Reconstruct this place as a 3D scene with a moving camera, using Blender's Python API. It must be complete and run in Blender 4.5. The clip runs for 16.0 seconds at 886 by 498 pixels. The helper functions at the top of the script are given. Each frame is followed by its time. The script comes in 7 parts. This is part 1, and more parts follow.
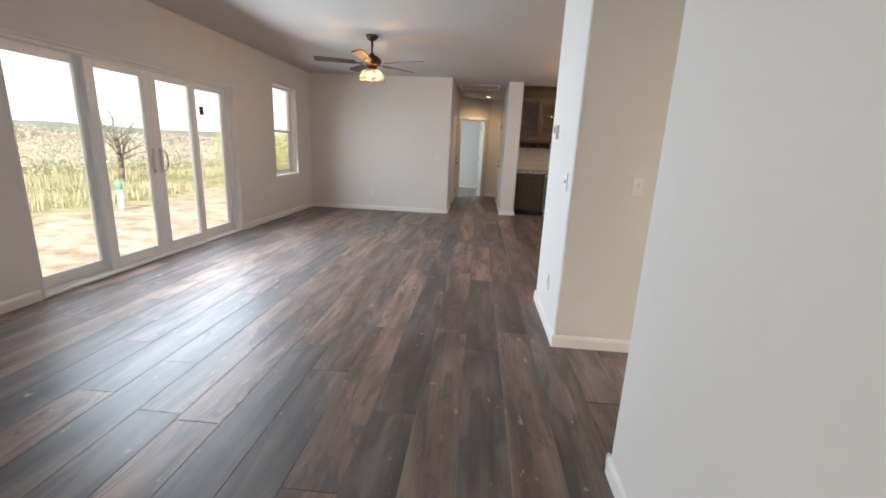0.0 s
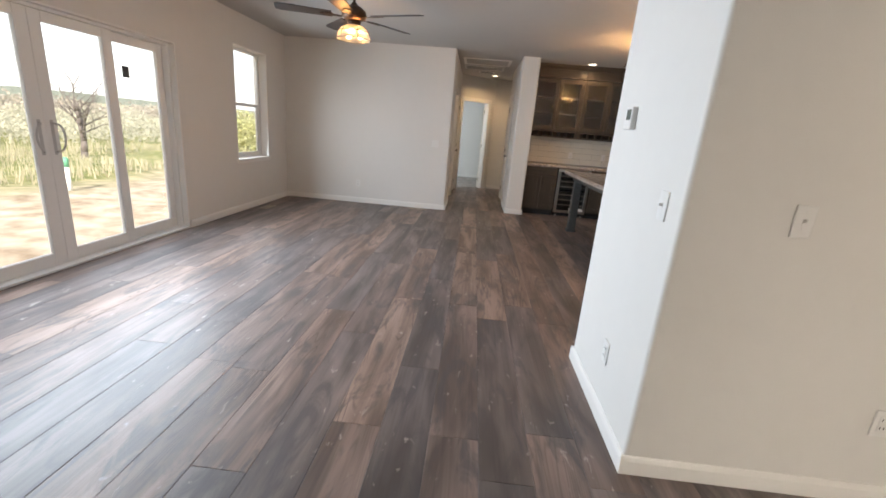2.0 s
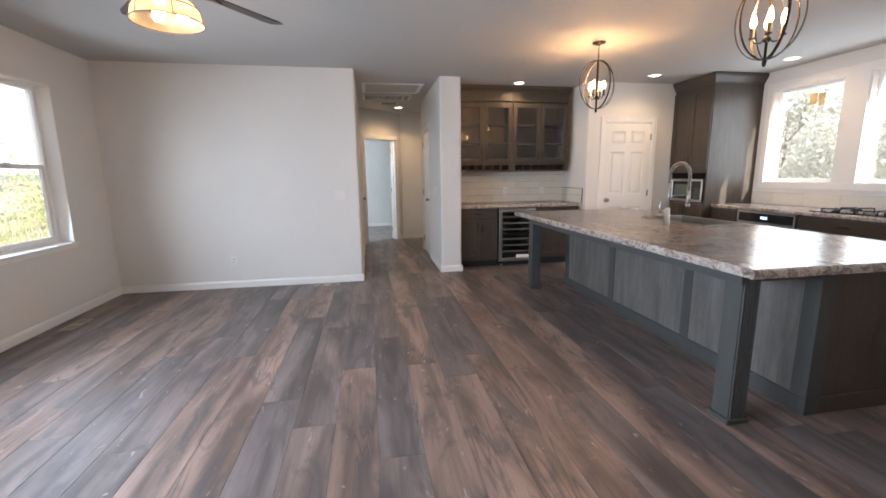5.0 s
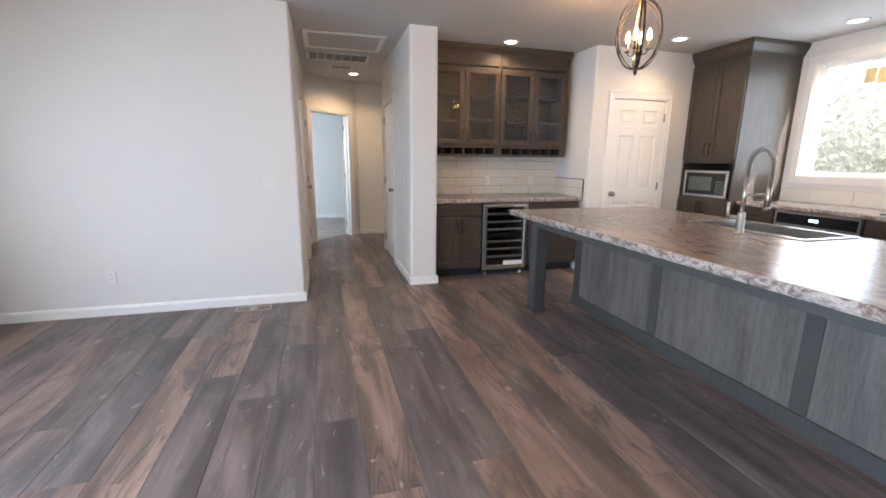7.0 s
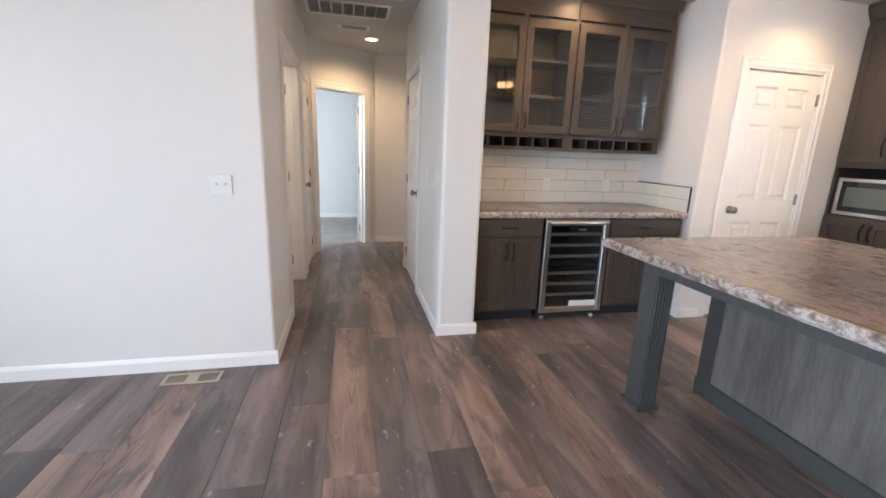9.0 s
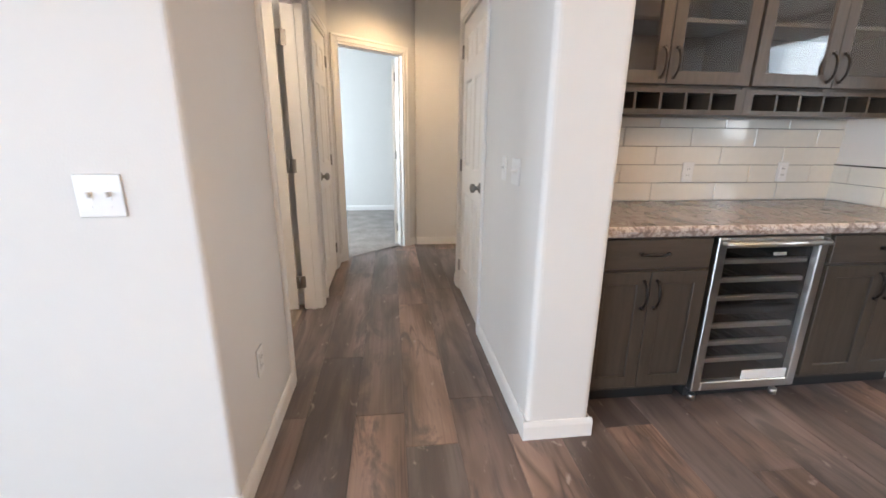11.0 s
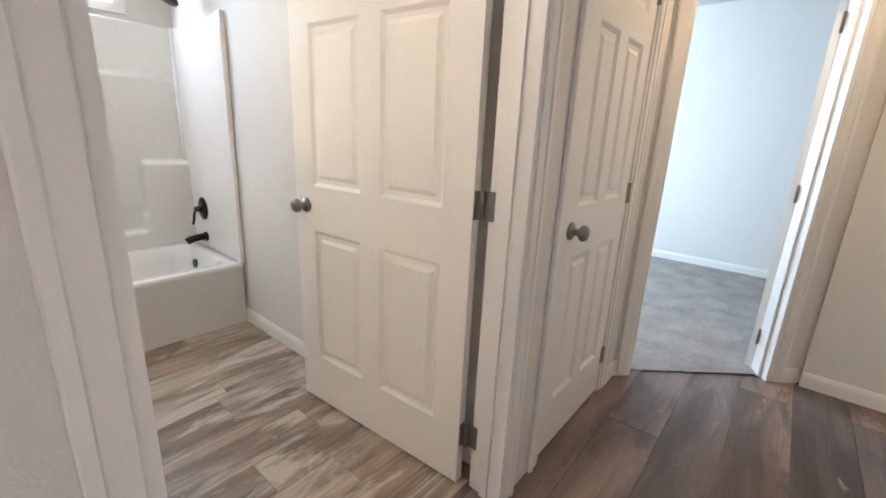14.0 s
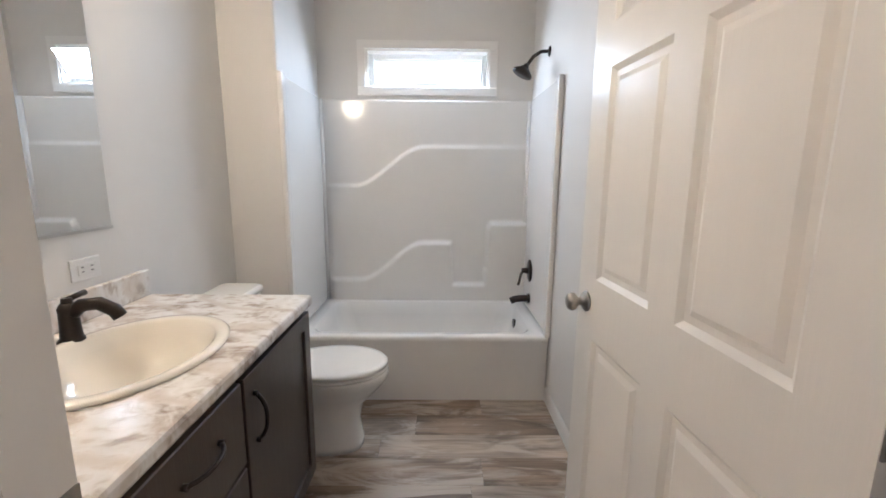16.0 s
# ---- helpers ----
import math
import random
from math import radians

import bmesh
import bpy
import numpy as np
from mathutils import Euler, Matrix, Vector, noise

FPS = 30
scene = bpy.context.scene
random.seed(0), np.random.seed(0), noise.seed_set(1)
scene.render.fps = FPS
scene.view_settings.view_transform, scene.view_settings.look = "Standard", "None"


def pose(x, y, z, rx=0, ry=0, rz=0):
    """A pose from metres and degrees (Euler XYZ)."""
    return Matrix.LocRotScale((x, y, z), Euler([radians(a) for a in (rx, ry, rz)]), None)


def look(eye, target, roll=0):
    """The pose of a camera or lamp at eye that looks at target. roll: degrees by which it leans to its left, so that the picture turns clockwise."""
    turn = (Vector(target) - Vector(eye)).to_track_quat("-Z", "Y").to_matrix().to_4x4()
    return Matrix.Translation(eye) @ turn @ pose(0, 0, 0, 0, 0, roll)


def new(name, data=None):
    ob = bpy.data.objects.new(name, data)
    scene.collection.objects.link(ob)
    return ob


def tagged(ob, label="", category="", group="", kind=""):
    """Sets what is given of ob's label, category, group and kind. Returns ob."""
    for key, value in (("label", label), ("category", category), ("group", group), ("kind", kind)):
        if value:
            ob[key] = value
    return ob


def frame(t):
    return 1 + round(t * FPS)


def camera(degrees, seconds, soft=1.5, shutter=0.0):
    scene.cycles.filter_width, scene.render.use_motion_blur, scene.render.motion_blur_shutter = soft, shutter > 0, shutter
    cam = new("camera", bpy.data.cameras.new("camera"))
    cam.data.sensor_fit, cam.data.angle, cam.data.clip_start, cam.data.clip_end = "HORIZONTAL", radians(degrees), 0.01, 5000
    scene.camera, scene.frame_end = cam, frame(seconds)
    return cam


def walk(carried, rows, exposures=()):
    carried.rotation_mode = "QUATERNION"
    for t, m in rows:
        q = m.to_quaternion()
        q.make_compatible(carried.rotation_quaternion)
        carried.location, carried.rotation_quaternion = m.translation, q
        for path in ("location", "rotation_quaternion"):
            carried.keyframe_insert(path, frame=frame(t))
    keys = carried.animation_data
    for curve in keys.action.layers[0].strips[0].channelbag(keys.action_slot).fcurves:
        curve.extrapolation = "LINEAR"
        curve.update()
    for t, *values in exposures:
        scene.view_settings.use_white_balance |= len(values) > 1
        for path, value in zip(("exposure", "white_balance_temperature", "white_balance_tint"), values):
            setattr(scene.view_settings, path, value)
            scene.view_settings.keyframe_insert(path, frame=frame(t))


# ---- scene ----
cam = camera(93.4, 16.0, soft=1.7)
PATH = [
    (0, (0.127, 0.434, 1.297), (-0.016, 2.372, 0.822), 2.6),
    (0.5, (0.123, 0.724, 1.319), (-0.212, 2.635, 0.834), 3.8),
    (1, (0.052, 1.028, 1.312), (-0.144, 2.961, 0.839), 5.6),
    (1.5, (-0.013, 1.307, 1.296), (-0.131, 3.231, 0.764), 4.6),
    (2, (-0.028, 1.633, 1.314), (-0.129, 3.555, 0.769), 4.8),
    (2.5, (-0.117, 1.927, 1.298), (-0.015, 3.856, 0.78), 4.9),
    (3, (-0.213, 2.206, 1.303), (0.066, 4.109, 0.755), 2.2),
    (3.5, (-0.202, 2.515, 1.309), (0.168, 4.43, 0.865), -1.4),
    (4, (-0.223, 2.817, 1.305), (0.055, 4.763, 0.934), -0.2),
    (4.5, (-0.344, 3.156, 1.337), (0.01, 5.093, 0.988), -0.3),
    (5, (-0.32, 3.446, 1.318), (0.017, 5.386, 0.968), -0.7),
    (7.5, (-0.211, 5.135, 1.296), (0.389, 6.995, 0.87), 0.9),
    (8, (-0.157, 5.498, 1.288), (0.476, 7.347, 0.863), 1.0),
    (8.5, (-0.033, 5.86, 1.309), (0.488, 7.743, 0.881), 1.9),
    (11, (0.08, 7.53, 1.26), (0.32, 9.442, 0.723), 0.6),
    (11.5, (0.119, 7.875, 1.25), (0.228, 9.809, 0.752), 0.6),
    (12, (0.159, 8.199, 1.244), (0.153, 10.142, 0.771), 0.9),
    (12.5, (0.146, 8.517, 1.245), (0.039, 10.442, 0.714), 0.5),
    (13, (0.179, 8.842, 1.225), (-0.196, 10.717, 0.641), 0.2),
    (13.5, (0.205, 9.135, 1.227), (-0.592, 10.879, 0.659), 0.8),
    (14, (0.122, 9.425, 1.239), (-1.103, 10.914, 0.708), 2.6),
    (14.5, (0.055, 9.662, 1.242), (-1.561, 10.719, 0.72), 1.6),
    (15, (0.013, 9.829, 1.261), (-1.835, 10.418, 0.775), 0.8),
    (15.5, (-0.102, 9.902, 1.286), (-2.043, 10.16, 0.878), 0.8),
    (16, (-0.172, 9.926, 1.317), (-2.14, 9.948, 0.965), 0.5),
]
walk(cam, [(t, look(eye, target, roll)) for t, eye, target, roll in PATH],
     exposures=[(0.0, 1.20, 6850, 11), (2.5, 1.25, 6850, 11), (4.5, 1.45, 6550, 11), (5.0, 1.55, 6200, 11), (8.5, 1.94, 6050, 11), (11.0, 2.20, 6250, 10), (12.0, 2.22, 5950, 7), (13.0, 2.25, 5850, 8), (14.5, 2.08, 5750, 9), (15.4, 1.95, 5750, 10), (16.0, 1.78, 5650, 10)])

# ---- world, sun, large lights ----
SUN_DIR = Vector((0.27, -0.83, 0.50)).normalized()
world = bpy.data.worlds.new("sky")
scene.world = world
world.use_nodes = True
wn, wl = world.node_tree.nodes, world.node_tree.links
sky = wn.new("ShaderNodeTexSky")
sky.sky_type = "NISHITA"
sky.sun_disc = False
sky.sun_elevation = math.asin(SUN_DIR.z)
sky.sun_rotation = math.atan2(SUN_DIR.x, SUN_DIR.y)
sky.air_density, sky.dust_density = 1.0, 1.5
haze = wn.new("ShaderNodeMix")
haze.data_type = "RGBA"
haze.inputs["Factor"].default_value = 0.6
haze.inputs["B"].default_value = (6.2, 6.5, 6.9, 1)
wl.new(sky.outputs[0], haze.inputs["A"])
wl.new(haze.outputs["Result"], wn["Background"].inputs[0])
wn["Background"].inputs[1].default_value = 0.15

sun = new("sun", bpy.data.lights.new("sun", "SUN"))
sun.data.energy, sun.data.angle, sun.data.color = 4.5, radians(1.0), (1.0, 0.95, 0.86)
sun.matrix_world = look((0, 0, 30), Vector((0, 0, 30)) - SUN_DIR)


def window_light(name, eye, target, w, h, watts, color=(0.82, 0.91, 1.0), spread=180):
    lamp = new(name, bpy.data.lights.new(name, "AREA"))
    lamp.data.shape, lamp.data.size, lamp.data.size_y = "RECTANGLE", w, h
    lamp.data.energy, lamp.data.color, lamp.data.spread = watts, color, radians(spread)
    lamp.matrix_world = look(eye, target)


def bulb_light(name, at, watts, color, radius, cone=0):
    lamp = new(name, bpy.data.lights.new(name, "SPOT" if cone else "POINT"))
    lamp.data.energy, lamp.data.color, lamp.data.shadow_soft_size = watts, color, radius
    if cone:
        lamp.data.spot_size, lamp.data.spot_blend = radians(cone), 0.7
    lamp.location = at


WARM, SOFT = (1.0, 0.56, 0.25), (1.0, 0.80, 0.57)
window_light("slider_daylight", (-3.02, 4.69, 1.30), (0.0, 4.69, 0.30), 2.7, 1.10, 60, (0.70, 0.84, 1.0), 162)
window_light("living_window_daylight", (-3.195, 7.65, 1.43), (-1.2, 7.5, 1.2), 0.84, 1.4, 6, (0.74, 0.87, 1.0), 140)
window_light("kitchen_window_daylight", (4.782, 7.78, 1.75), (3.0, 7.78, 1.5), 0.78, 1.1, 3.4, (0.74, 0.87, 1.0))
window_light("kitchen_window_daylight", (4.782, 6.71, 1.75), (3.0, 6.71, 1.5), 0.78, 1.1, 3.4, (0.74, 0.87, 1.0))
window_light("bath_window_daylight", (-3.18, 9.84, 2.03), (-1.0, 9.84, 0.3), 0.78, 0.20, 3.6, spread=170)
window_light("bedroom_window_daylight", (-3.17, 13.2, 1.4), (0, 13.2, 1.2), 1.4, 1.4, 34, (0.74, 0.88, 1.0))
# Fill lamp added out of view to brighten the partition's entry side.
window_light("entry_fill_lamp", (2.8, -1.59, 1.4), (2.8, 3, 1.4), 1.36, 1.36, 8, (1.0, 0.93, 0.84), 110)
# Second fill lamp, added to brighten the west-facing wall beside the entry.
window_light("front_fill_lamp", (-3.19, -0.25, 1.4), (0, -0.25, 1.3), 1.36, 1.36, 8, (1.0, 0.93, 0.84), 120)
bulb_light("fan_light", (-1.235, 5.80, 2.06), 5, WARM, 0.05)
for px, py, turn in ((1.92, 7.42, 15), (1.93, 5.62, 28)):
    for k in (0, 2):
        a = radians(turn + 20 + 90 * k)
        bulb_light("pendant_light", (px + 0.07 * math.cos(a), py + 0.07 * math.sin(a), 2.212), 4.6, WARM, 0.006)
CANS = [(1.78, 9.24), (3.39, 8.6), (4.40, 7.66), (0.28, 11.53)]
for cx, cy in CANS:
    bulb_light("can_light", (cx, cy, 2.535), 14 if cy > 10 else 8.5, (1.0, 0.66, 0.35), 0.05, 150)
bulb_light("entry_can_light", (2.2, 2.55, 2.535), 12, SOFT, 0.05, 150)
bulb_light("vanity_bar_light", (-1.15, 8.93, 2.06), 5.6, (1.0, 0.76, 0.52), 0.06)

# ---- materials ----


def material(name, color, rough=0.5, metal=0.0, bump=0.0, bump_scale=60.0, vary=0.0, vary_scale=3.0, stretch=(1, 1, 1), spec=0.5,
             emit=None, power=0.0, coat=0.0, fine=0.0, rough_vary=0.0):
    m = bpy.data.materials.new(name)
    m.use_nodes = True
    n, l = m.node_tree.nodes, m.node_tree.links
    b = n["Principled BSDF"]
    b.inputs["Base Color"].default_value = (*color, 1)
    b.inputs["Roughness"].default_value = rough
    b.inputs["Metallic"].default_value = metal
    b.inputs["Specular IOR Level"].default_value = spec
    b.inputs["Coat Weight"].default_value = coat
    b.inputs["Coat Roughness"].default_value = 0.08
    if emit:
        b.inputs["Emission Color"].default_value = (*emit, 1)
        b.inputs["Emission Strength"].default_value = power
    if vary or bump or fine or rough_vary:
        tc = n.new("ShaderNodeTexCoord")
        mp = n.new("ShaderNodeMapping")
        mp.inputs["Scale"].default_value = stretch
        l.new(tc.outputs["Object"], mp.inputs[0])
    if vary or fine:
        n1, n2 = n.new("ShaderNodeTexNoise"), n.new("ShaderNodeTexNoise")
        n1.inputs["Scale"].default_value, n1.inputs["Detail"].default_value = vary_scale, 5
        n2.inputs["Scale"].default_value, n2.inputs["Detail"].default_value = vary_scale * 9, 6
        for k in (n1, n2):
            l.new(mp.outputs[0], k.inputs[0])
        mixv = n.new("ShaderNodeMath")
        mixv.operation = "MULTIPLY_ADD"
        l.new(n2.outputs[0], mixv.inputs[0])
        mixv.inputs[1].default_value = 0.6
        l.new(n1.outputs[0], mixv.inputs[2])
        mr = n.new("ShaderNodeMapRange")
        mr.inputs[1].default_value, mr.inputs[2].default_value = 0.55, 1.05
        mr.inputs[3].default_value, mr.inputs[4].default_value = 1 - vary, 1 + vary
        l.new(mixv.outputs[0], mr.inputs[0])
        mul = n.new("ShaderNodeVectorMath")
        mul.operation = "SCALE"
        mul.inputs[0].default_value = color
        l.new(mr.outputs[0], mul.inputs["Scale"])
        l.new(mul.outputs[0], b.inputs["Base Color"])
        if rough_vary:
            rr = n.new("ShaderNodeMapRange")
            rr.inputs[1].default_value, rr.inputs[2].default_value = 0.5, 1.1
            rr.inputs[3].default_value, rr.inputs[4].default_value = rough - rough_vary, rough + rough_vary
            l.new(mixv.outputs[0], rr.inputs[0])
            l.new(rr.outputs[0], b.inputs["Roughness"])
    if bump:
        n3, bp = n.new("ShaderNodeTexNoise"), n.new("ShaderNodeBump")
        n3.inputs["Scale"].default_value, n3.inputs["Detail"].default_value = bump_scale, 3
        bp.inputs["Strength"].default_value, bp.inputs["Distance"].default_value = bump, 0.004
        l.new(mp.outputs[0], n3.inputs[0])
        l.new(n3.outputs[0], bp.inputs["Height"])
        l.new(bp.outputs[0], b.inputs["Normal"])
    return m


def ramp_node(n, stops):
    r = n.new("ShaderNodeValToRGB")
    e = r.color_ramp.elements
    e[0].position, e[0].color = stops[0][0], (*stops[0][1], 1)
    e[1].position, e[1].color = stops[-1][0], (*stops[-1][1], 1)
    for p, c in stops[1:-1]:
        k = e.new(p)
        k.color = (*c, 1)
    return r


def plank_material(name, tones, grain, knots, rough, island=False, along="y", grain_mix=0.42, patch=None, cathedral=False, blotch=(6.5, 1.05), wave=0.5, patch_most=0.8):
    """Wood-look vinyl plank: a tone for each plank, long grain, blotches and pale knots."""
    m = bpy.data.materials.new(name)
    m.use_nodes = True
    n, l = m.node_tree.nodes, m.node_tree.links
    b = n["Principled BSDF"]
    b.inputs["Specular IOR Level"].default_value = 0.45
    rnd = n.new("ShaderNodeNewGeometry").outputs["Random Per Island"] if island else n.new("ShaderNodeObjectInfo").outputs["Random"]
    tc = n.new("ShaderNodeTexCoord")
    off = n.new("ShaderNodeVectorMath")
    off.operation = "MULTIPLY_ADD"
    comb = n.new("ShaderNodeCombineXYZ")
    for k in range(3):
        l.new(rnd, comb.inputs[k])
    l.new(comb.outputs[0], off.inputs[0])
    off.inputs[1].default_value = (37.0, 91.0, 13.0)
    l.new(tc.outputs["Object"], off.inputs[2])

    def noise_at(scale, detail, distort=0.0, rough_n=0.55):
        mp, t = n.new("ShaderNodeMapping"), n.new("ShaderNodeTexNoise")
        mp.inputs["Scale"].default_value = scale
        l.new(off.outputs[0], mp.inputs[0])
        l.new(mp.outputs[0], t.inputs[0])
        t.inputs["Scale"].default_value, t.inputs["Detail"].default_value = 1.0, detail
        t.inputs["Distortion"].default_value, t.inputs["Roughness"].default_value = distort, rough_n
        return t.outputs[0]

    def sc(a, c):
        return (a, c, a) if along == "y" else (c, a, a)

    tone = ramp_node(n, tones)
    tone.color_ramp.interpolation = "LINEAR"
    l.new(rnd, tone.inputs[0])
    blot = noise_at(sc(*blotch), 3, 0.5, 0.5)
    bl = n.new("ShaderNodeMapRange")
    bl.inputs[1].default_value, bl.inputs[2].default_value, bl.inputs[3].default_value, bl.inputs[4].default_value = 0.34, 0.68, 0.52, 1.42
    l.new(blot, bl.inputs[0])
    s1 = n.new("ShaderNodeVectorMath")
    s1.operation = "SCALE"
    l.new(tone.outputs[0], s1.inputs[0])
    l.new(bl.outputs[0], s1.inputs["Scale"])
    gr = noise_at(sc(85.0, 1.8), 5, wave, 0.6)
    gm = n.new("ShaderNodeMapRange")
    gm.inputs[1].default_value, gm.inputs[2].default_value = 0.46, 0.70
    l.new(gr, gm.inputs[0])
    gx = n.new("ShaderNodeMath")
    gx.operation = "MULTIPLY"
    gx.inputs[1].default_value = grain_mix
    l.new(gm.outputs[0], gx.inputs[0])
    if cathedral:
        # arched growth rings on the paler boards
        wv, tw, wr, pick, wm = (n.new(k) for k in ("ShaderNodeMath", "ShaderNodeMath", "ShaderNodeMapRange", "ShaderNodeMapRange", "ShaderNodeMath"))
        tw.operation = "MULTIPLY"
        tw.inputs[1].default_value = 24.0
        l.new(noise_at(sc(5.5, 0.55), 1.5, 0.3), tw.inputs[0])
        wv.operation = "PINGPONG"
        wv.inputs[1].default_value = 0.5
        l.new(tw.outputs[0], wv.inputs[0])
        wr.inputs[1].default_value, wr.inputs[2].default_value = 0.28, 0.5
        l.new(wv.outputs[0], wr.inputs[0])
        pick.inputs[1].default_value, pick.inputs[2].default_value, pick.inputs[4].default_value = 0.45, 0.8, 0.62
        l.new(rnd, pick.inputs[0])
        wm.operation = "MULTIPLY"
        spot, wp = n.new("ShaderNodeMapRange"), n.new("ShaderNodeMath")
        spot.inputs[1].default_value, spot.inputs[2].default_value = 0.50, 0.60
        l.new(noise_at(sc(7.0, 1.3), 2), spot.inputs[0])
        wp.operation = "MULTIPLY"
        l.new(wr.outputs[0], wp.inputs[0])
        l.new(spot.outputs[0], wp.inputs[1])
        l.new(wp.outputs[0], wm.inputs[0])
        l.new(pick.outputs[0], wm.inputs[1])
        top = n.new("ShaderNodeMath")
        top.operation = "MAXIMUM"
        l.new(gx.outputs[0], top.inputs[0])
        l.new(wm.outputs[0], top.inputs[1])
        gx = top
    mx = n.new("ShaderNodeMix")
    mx.data_type = "RGBA"
    l.new(gx.outputs[0], mx.inputs["Factor"])
    l.new(s1.outputs[0], mx.inputs["A"])
    mx.inputs["B"].default_value = (*grain, 1)
    last = mx.outputs["Result"]
    if patch:
        pz = n.new("ShaderNodeMapRange")
        pz.inputs[1].default_value, pz.inputs[2].default_value, pz.inputs[4].default_value = 0.50, 0.62, patch_most
        l.new(noise_at(sc(7.0, 1.7), 6, 1.2, 0.65), pz.inputs[0])
        m3 = n.new("ShaderNodeMix")
        m3.data_type = "RGBA"
        l.new(pz.outputs[0], m3.inputs["Factor"])
        l.new(last, m3.inputs["A"])
        m3.inputs["B"].default_value = (*patch, 1)
        last = m3.outputs["Result"]
    kn = n.new("ShaderNodeMapRange")
    kn.inputs[1].default_value, kn.inputs[2].default_value, kn.inputs[4].default_value = 0.66, 0.74, 0.5
    l.new(noise_at(sc(21.0, 9.0), 4, 0.5), kn.inputs[0])
    m2 = n.new("ShaderNodeMix")
    m2.data_type = "RGBA"
    l.new(kn.outputs[0], m2.inputs["Factor"])
    l.new(last, m2.inputs["A"])
    m2.inputs["B"].default_value = (*knots, 1)
    l.new(m2.outputs["Result"], b.inputs["Base Color"])
    rg = n.new("ShaderNodeMapRange")
    rg.inputs[3].default_value, rg.inputs[4].default_value = rough - 0.07, rough + 0.13
    l.new(gr, rg.inputs[0])
    l.new(rg.outputs[0], b.inputs["Roughness"])
    bp = n.new("ShaderNodeBump")
    bp.inputs["Strength"].default_value, bp.inputs["Distance"].default_value = 0.35, 0.002
    l.new(gr, bp.inputs["Height"])
    l.new(bp.outputs[0], b.inputs["Normal"])
    return m


def stone_material(name, stops, rough, scale=7.0, vein=None, coat=0.0):
    """Marbled laminate: distorted noise through a colour ramp, with thin veins."""
    m = bpy.data.materials.new(name)
    m.use_nodes = True
    n, l = m.node_tree.nodes, m.node_tree.links
    b = n["Principled BSDF"]
    tc = n.new("ShaderNodeTexCoord")
    mp = n.new("ShaderNodeMapping")
    mp.inputs["Rotation"].default_value = (0, 0, radians(32))
    mp.inputs["Scale"].default_value = (1.0, 0.72, 1.0)
    l.new(tc.outputs["Object"], mp.inputs[0])
    a, c = n.new("ShaderNodeTexNoise"), n.new("ShaderNodeTexNoise")
    for k, s, d in ((a, scale, 2.2), (c, scale * 6, 0.8)):
        k.inputs["Scale"].default_value, k.inputs["Detail"].default_value, k.inputs["Distortion"].default_value = s, 8, d
        l.new(mp.outputs[0], k.inputs[0])
    mix = n.new("ShaderNodeMath")
    mix.operation = "MULTIPLY_ADD"
    l.new(c.outputs[0], mix.inputs[0])
    mix.inputs[1].default_value = 0.45
    sub = n.new("ShaderNodeMath")
    sub.operation = "SUBTRACT"
    l.new(a.outputs[0], sub.inputs[0])
    sub.inputs[1].default_value = 0.22
    l.new(sub.outputs[0], mix.inputs[2])
    r = ramp_node(n, stops)
    l.new(mix.outputs[0], r.inputs[0])
    out = r.outputs[0]
    if vein:
        w = n.new("ShaderNodeTexWave")
        w.inputs["Scale"].default_value, w.inputs["Distortion"].default_value, w.inputs["Detail"].default_value = scale * 0.35, 14, 4
        l.new(mp.outputs[0], w.inputs[0])
        q = n.new("ShaderNodeMapRange")
        q.inputs[1].default_value, q.inputs[2].default_value, q.inputs[4].default_value = 0.72, 1.0, 0.7
        l.new(w.outputs[1], q.inputs[0])
        x = n.new("ShaderNodeMix")
        x.data_type = "RGBA"
        l.new(q.outputs[0], x.inputs["Factor"])
        l.new(out, x.inputs["A"])
        x.inputs["B"].default_value = (*vein, 1)
        out = x.outputs["Result"]
    l.new(out, b.inputs["Base Color"])
    b.inputs["Roughness"].default_value = rough
    b.inputs["Coat Weight"].default_value = coat
    return m


def glass_material(name, tint=(1, 1, 1), rough=0.0):
    m = bpy.data.materials.new(name)
    m.use_nodes = True
    b = m.node_tree.nodes["Principled BSDF"]
    b.inputs["Base Color"].default_value = (*tint, 1)
    b.inputs["Transmission Weight"].default_value = 1.0
    b.inputs["Roughness"].default_value = rough
    b.inputs["IOR"].default_value = 1.45
    return m


PAINT = material("wall_paint", (0.71, 0.69, 0.66), 0.62, bump=0.12, bump_scale=170, vary=0.015, vary_scale=1.2, spec=0.35)
# White ceiling, its colour pulled down for the weak light reaching it.
CEILING = material("shaded_ceiling_paint", (0.52, 0.505, 0.485), 0.8, bump=0.5, bump_scale=110, vary=0.02, vary_scale=1.5, spec=0.2)
TRIM = material("trim_paint", (0.80, 0.78, 0.75), 0.35, vary=0.015, vary_scale=4, bump=0.06, bump_scale=40)
DOOR = material("door_paint", (0.80, 0.77, 0.72), 0.32, bump=0.10, bump_scale=130, stretch=(1, 1, 0.08), vary=0.012, vary_scale=3)
VINYL = material("white_vinyl", (0.82, 0.82, 0.81), 0.3, vary=0.01, vary_scale=5)
PULL = material("grey_handle_plastic", (0.52, 0.52, 0.52), 0.35, vary=0.04, vary_scale=20)
PLASTIC = material("white_plastic", (0.74, 0.73, 0.71), 0.28)
DARK_SLOT = material("dark_slot", (0.02, 0.02, 0.02), 0.6)
OLIVE = material("screen_grey", (0.10, 0.12, 0.10), 0.2)
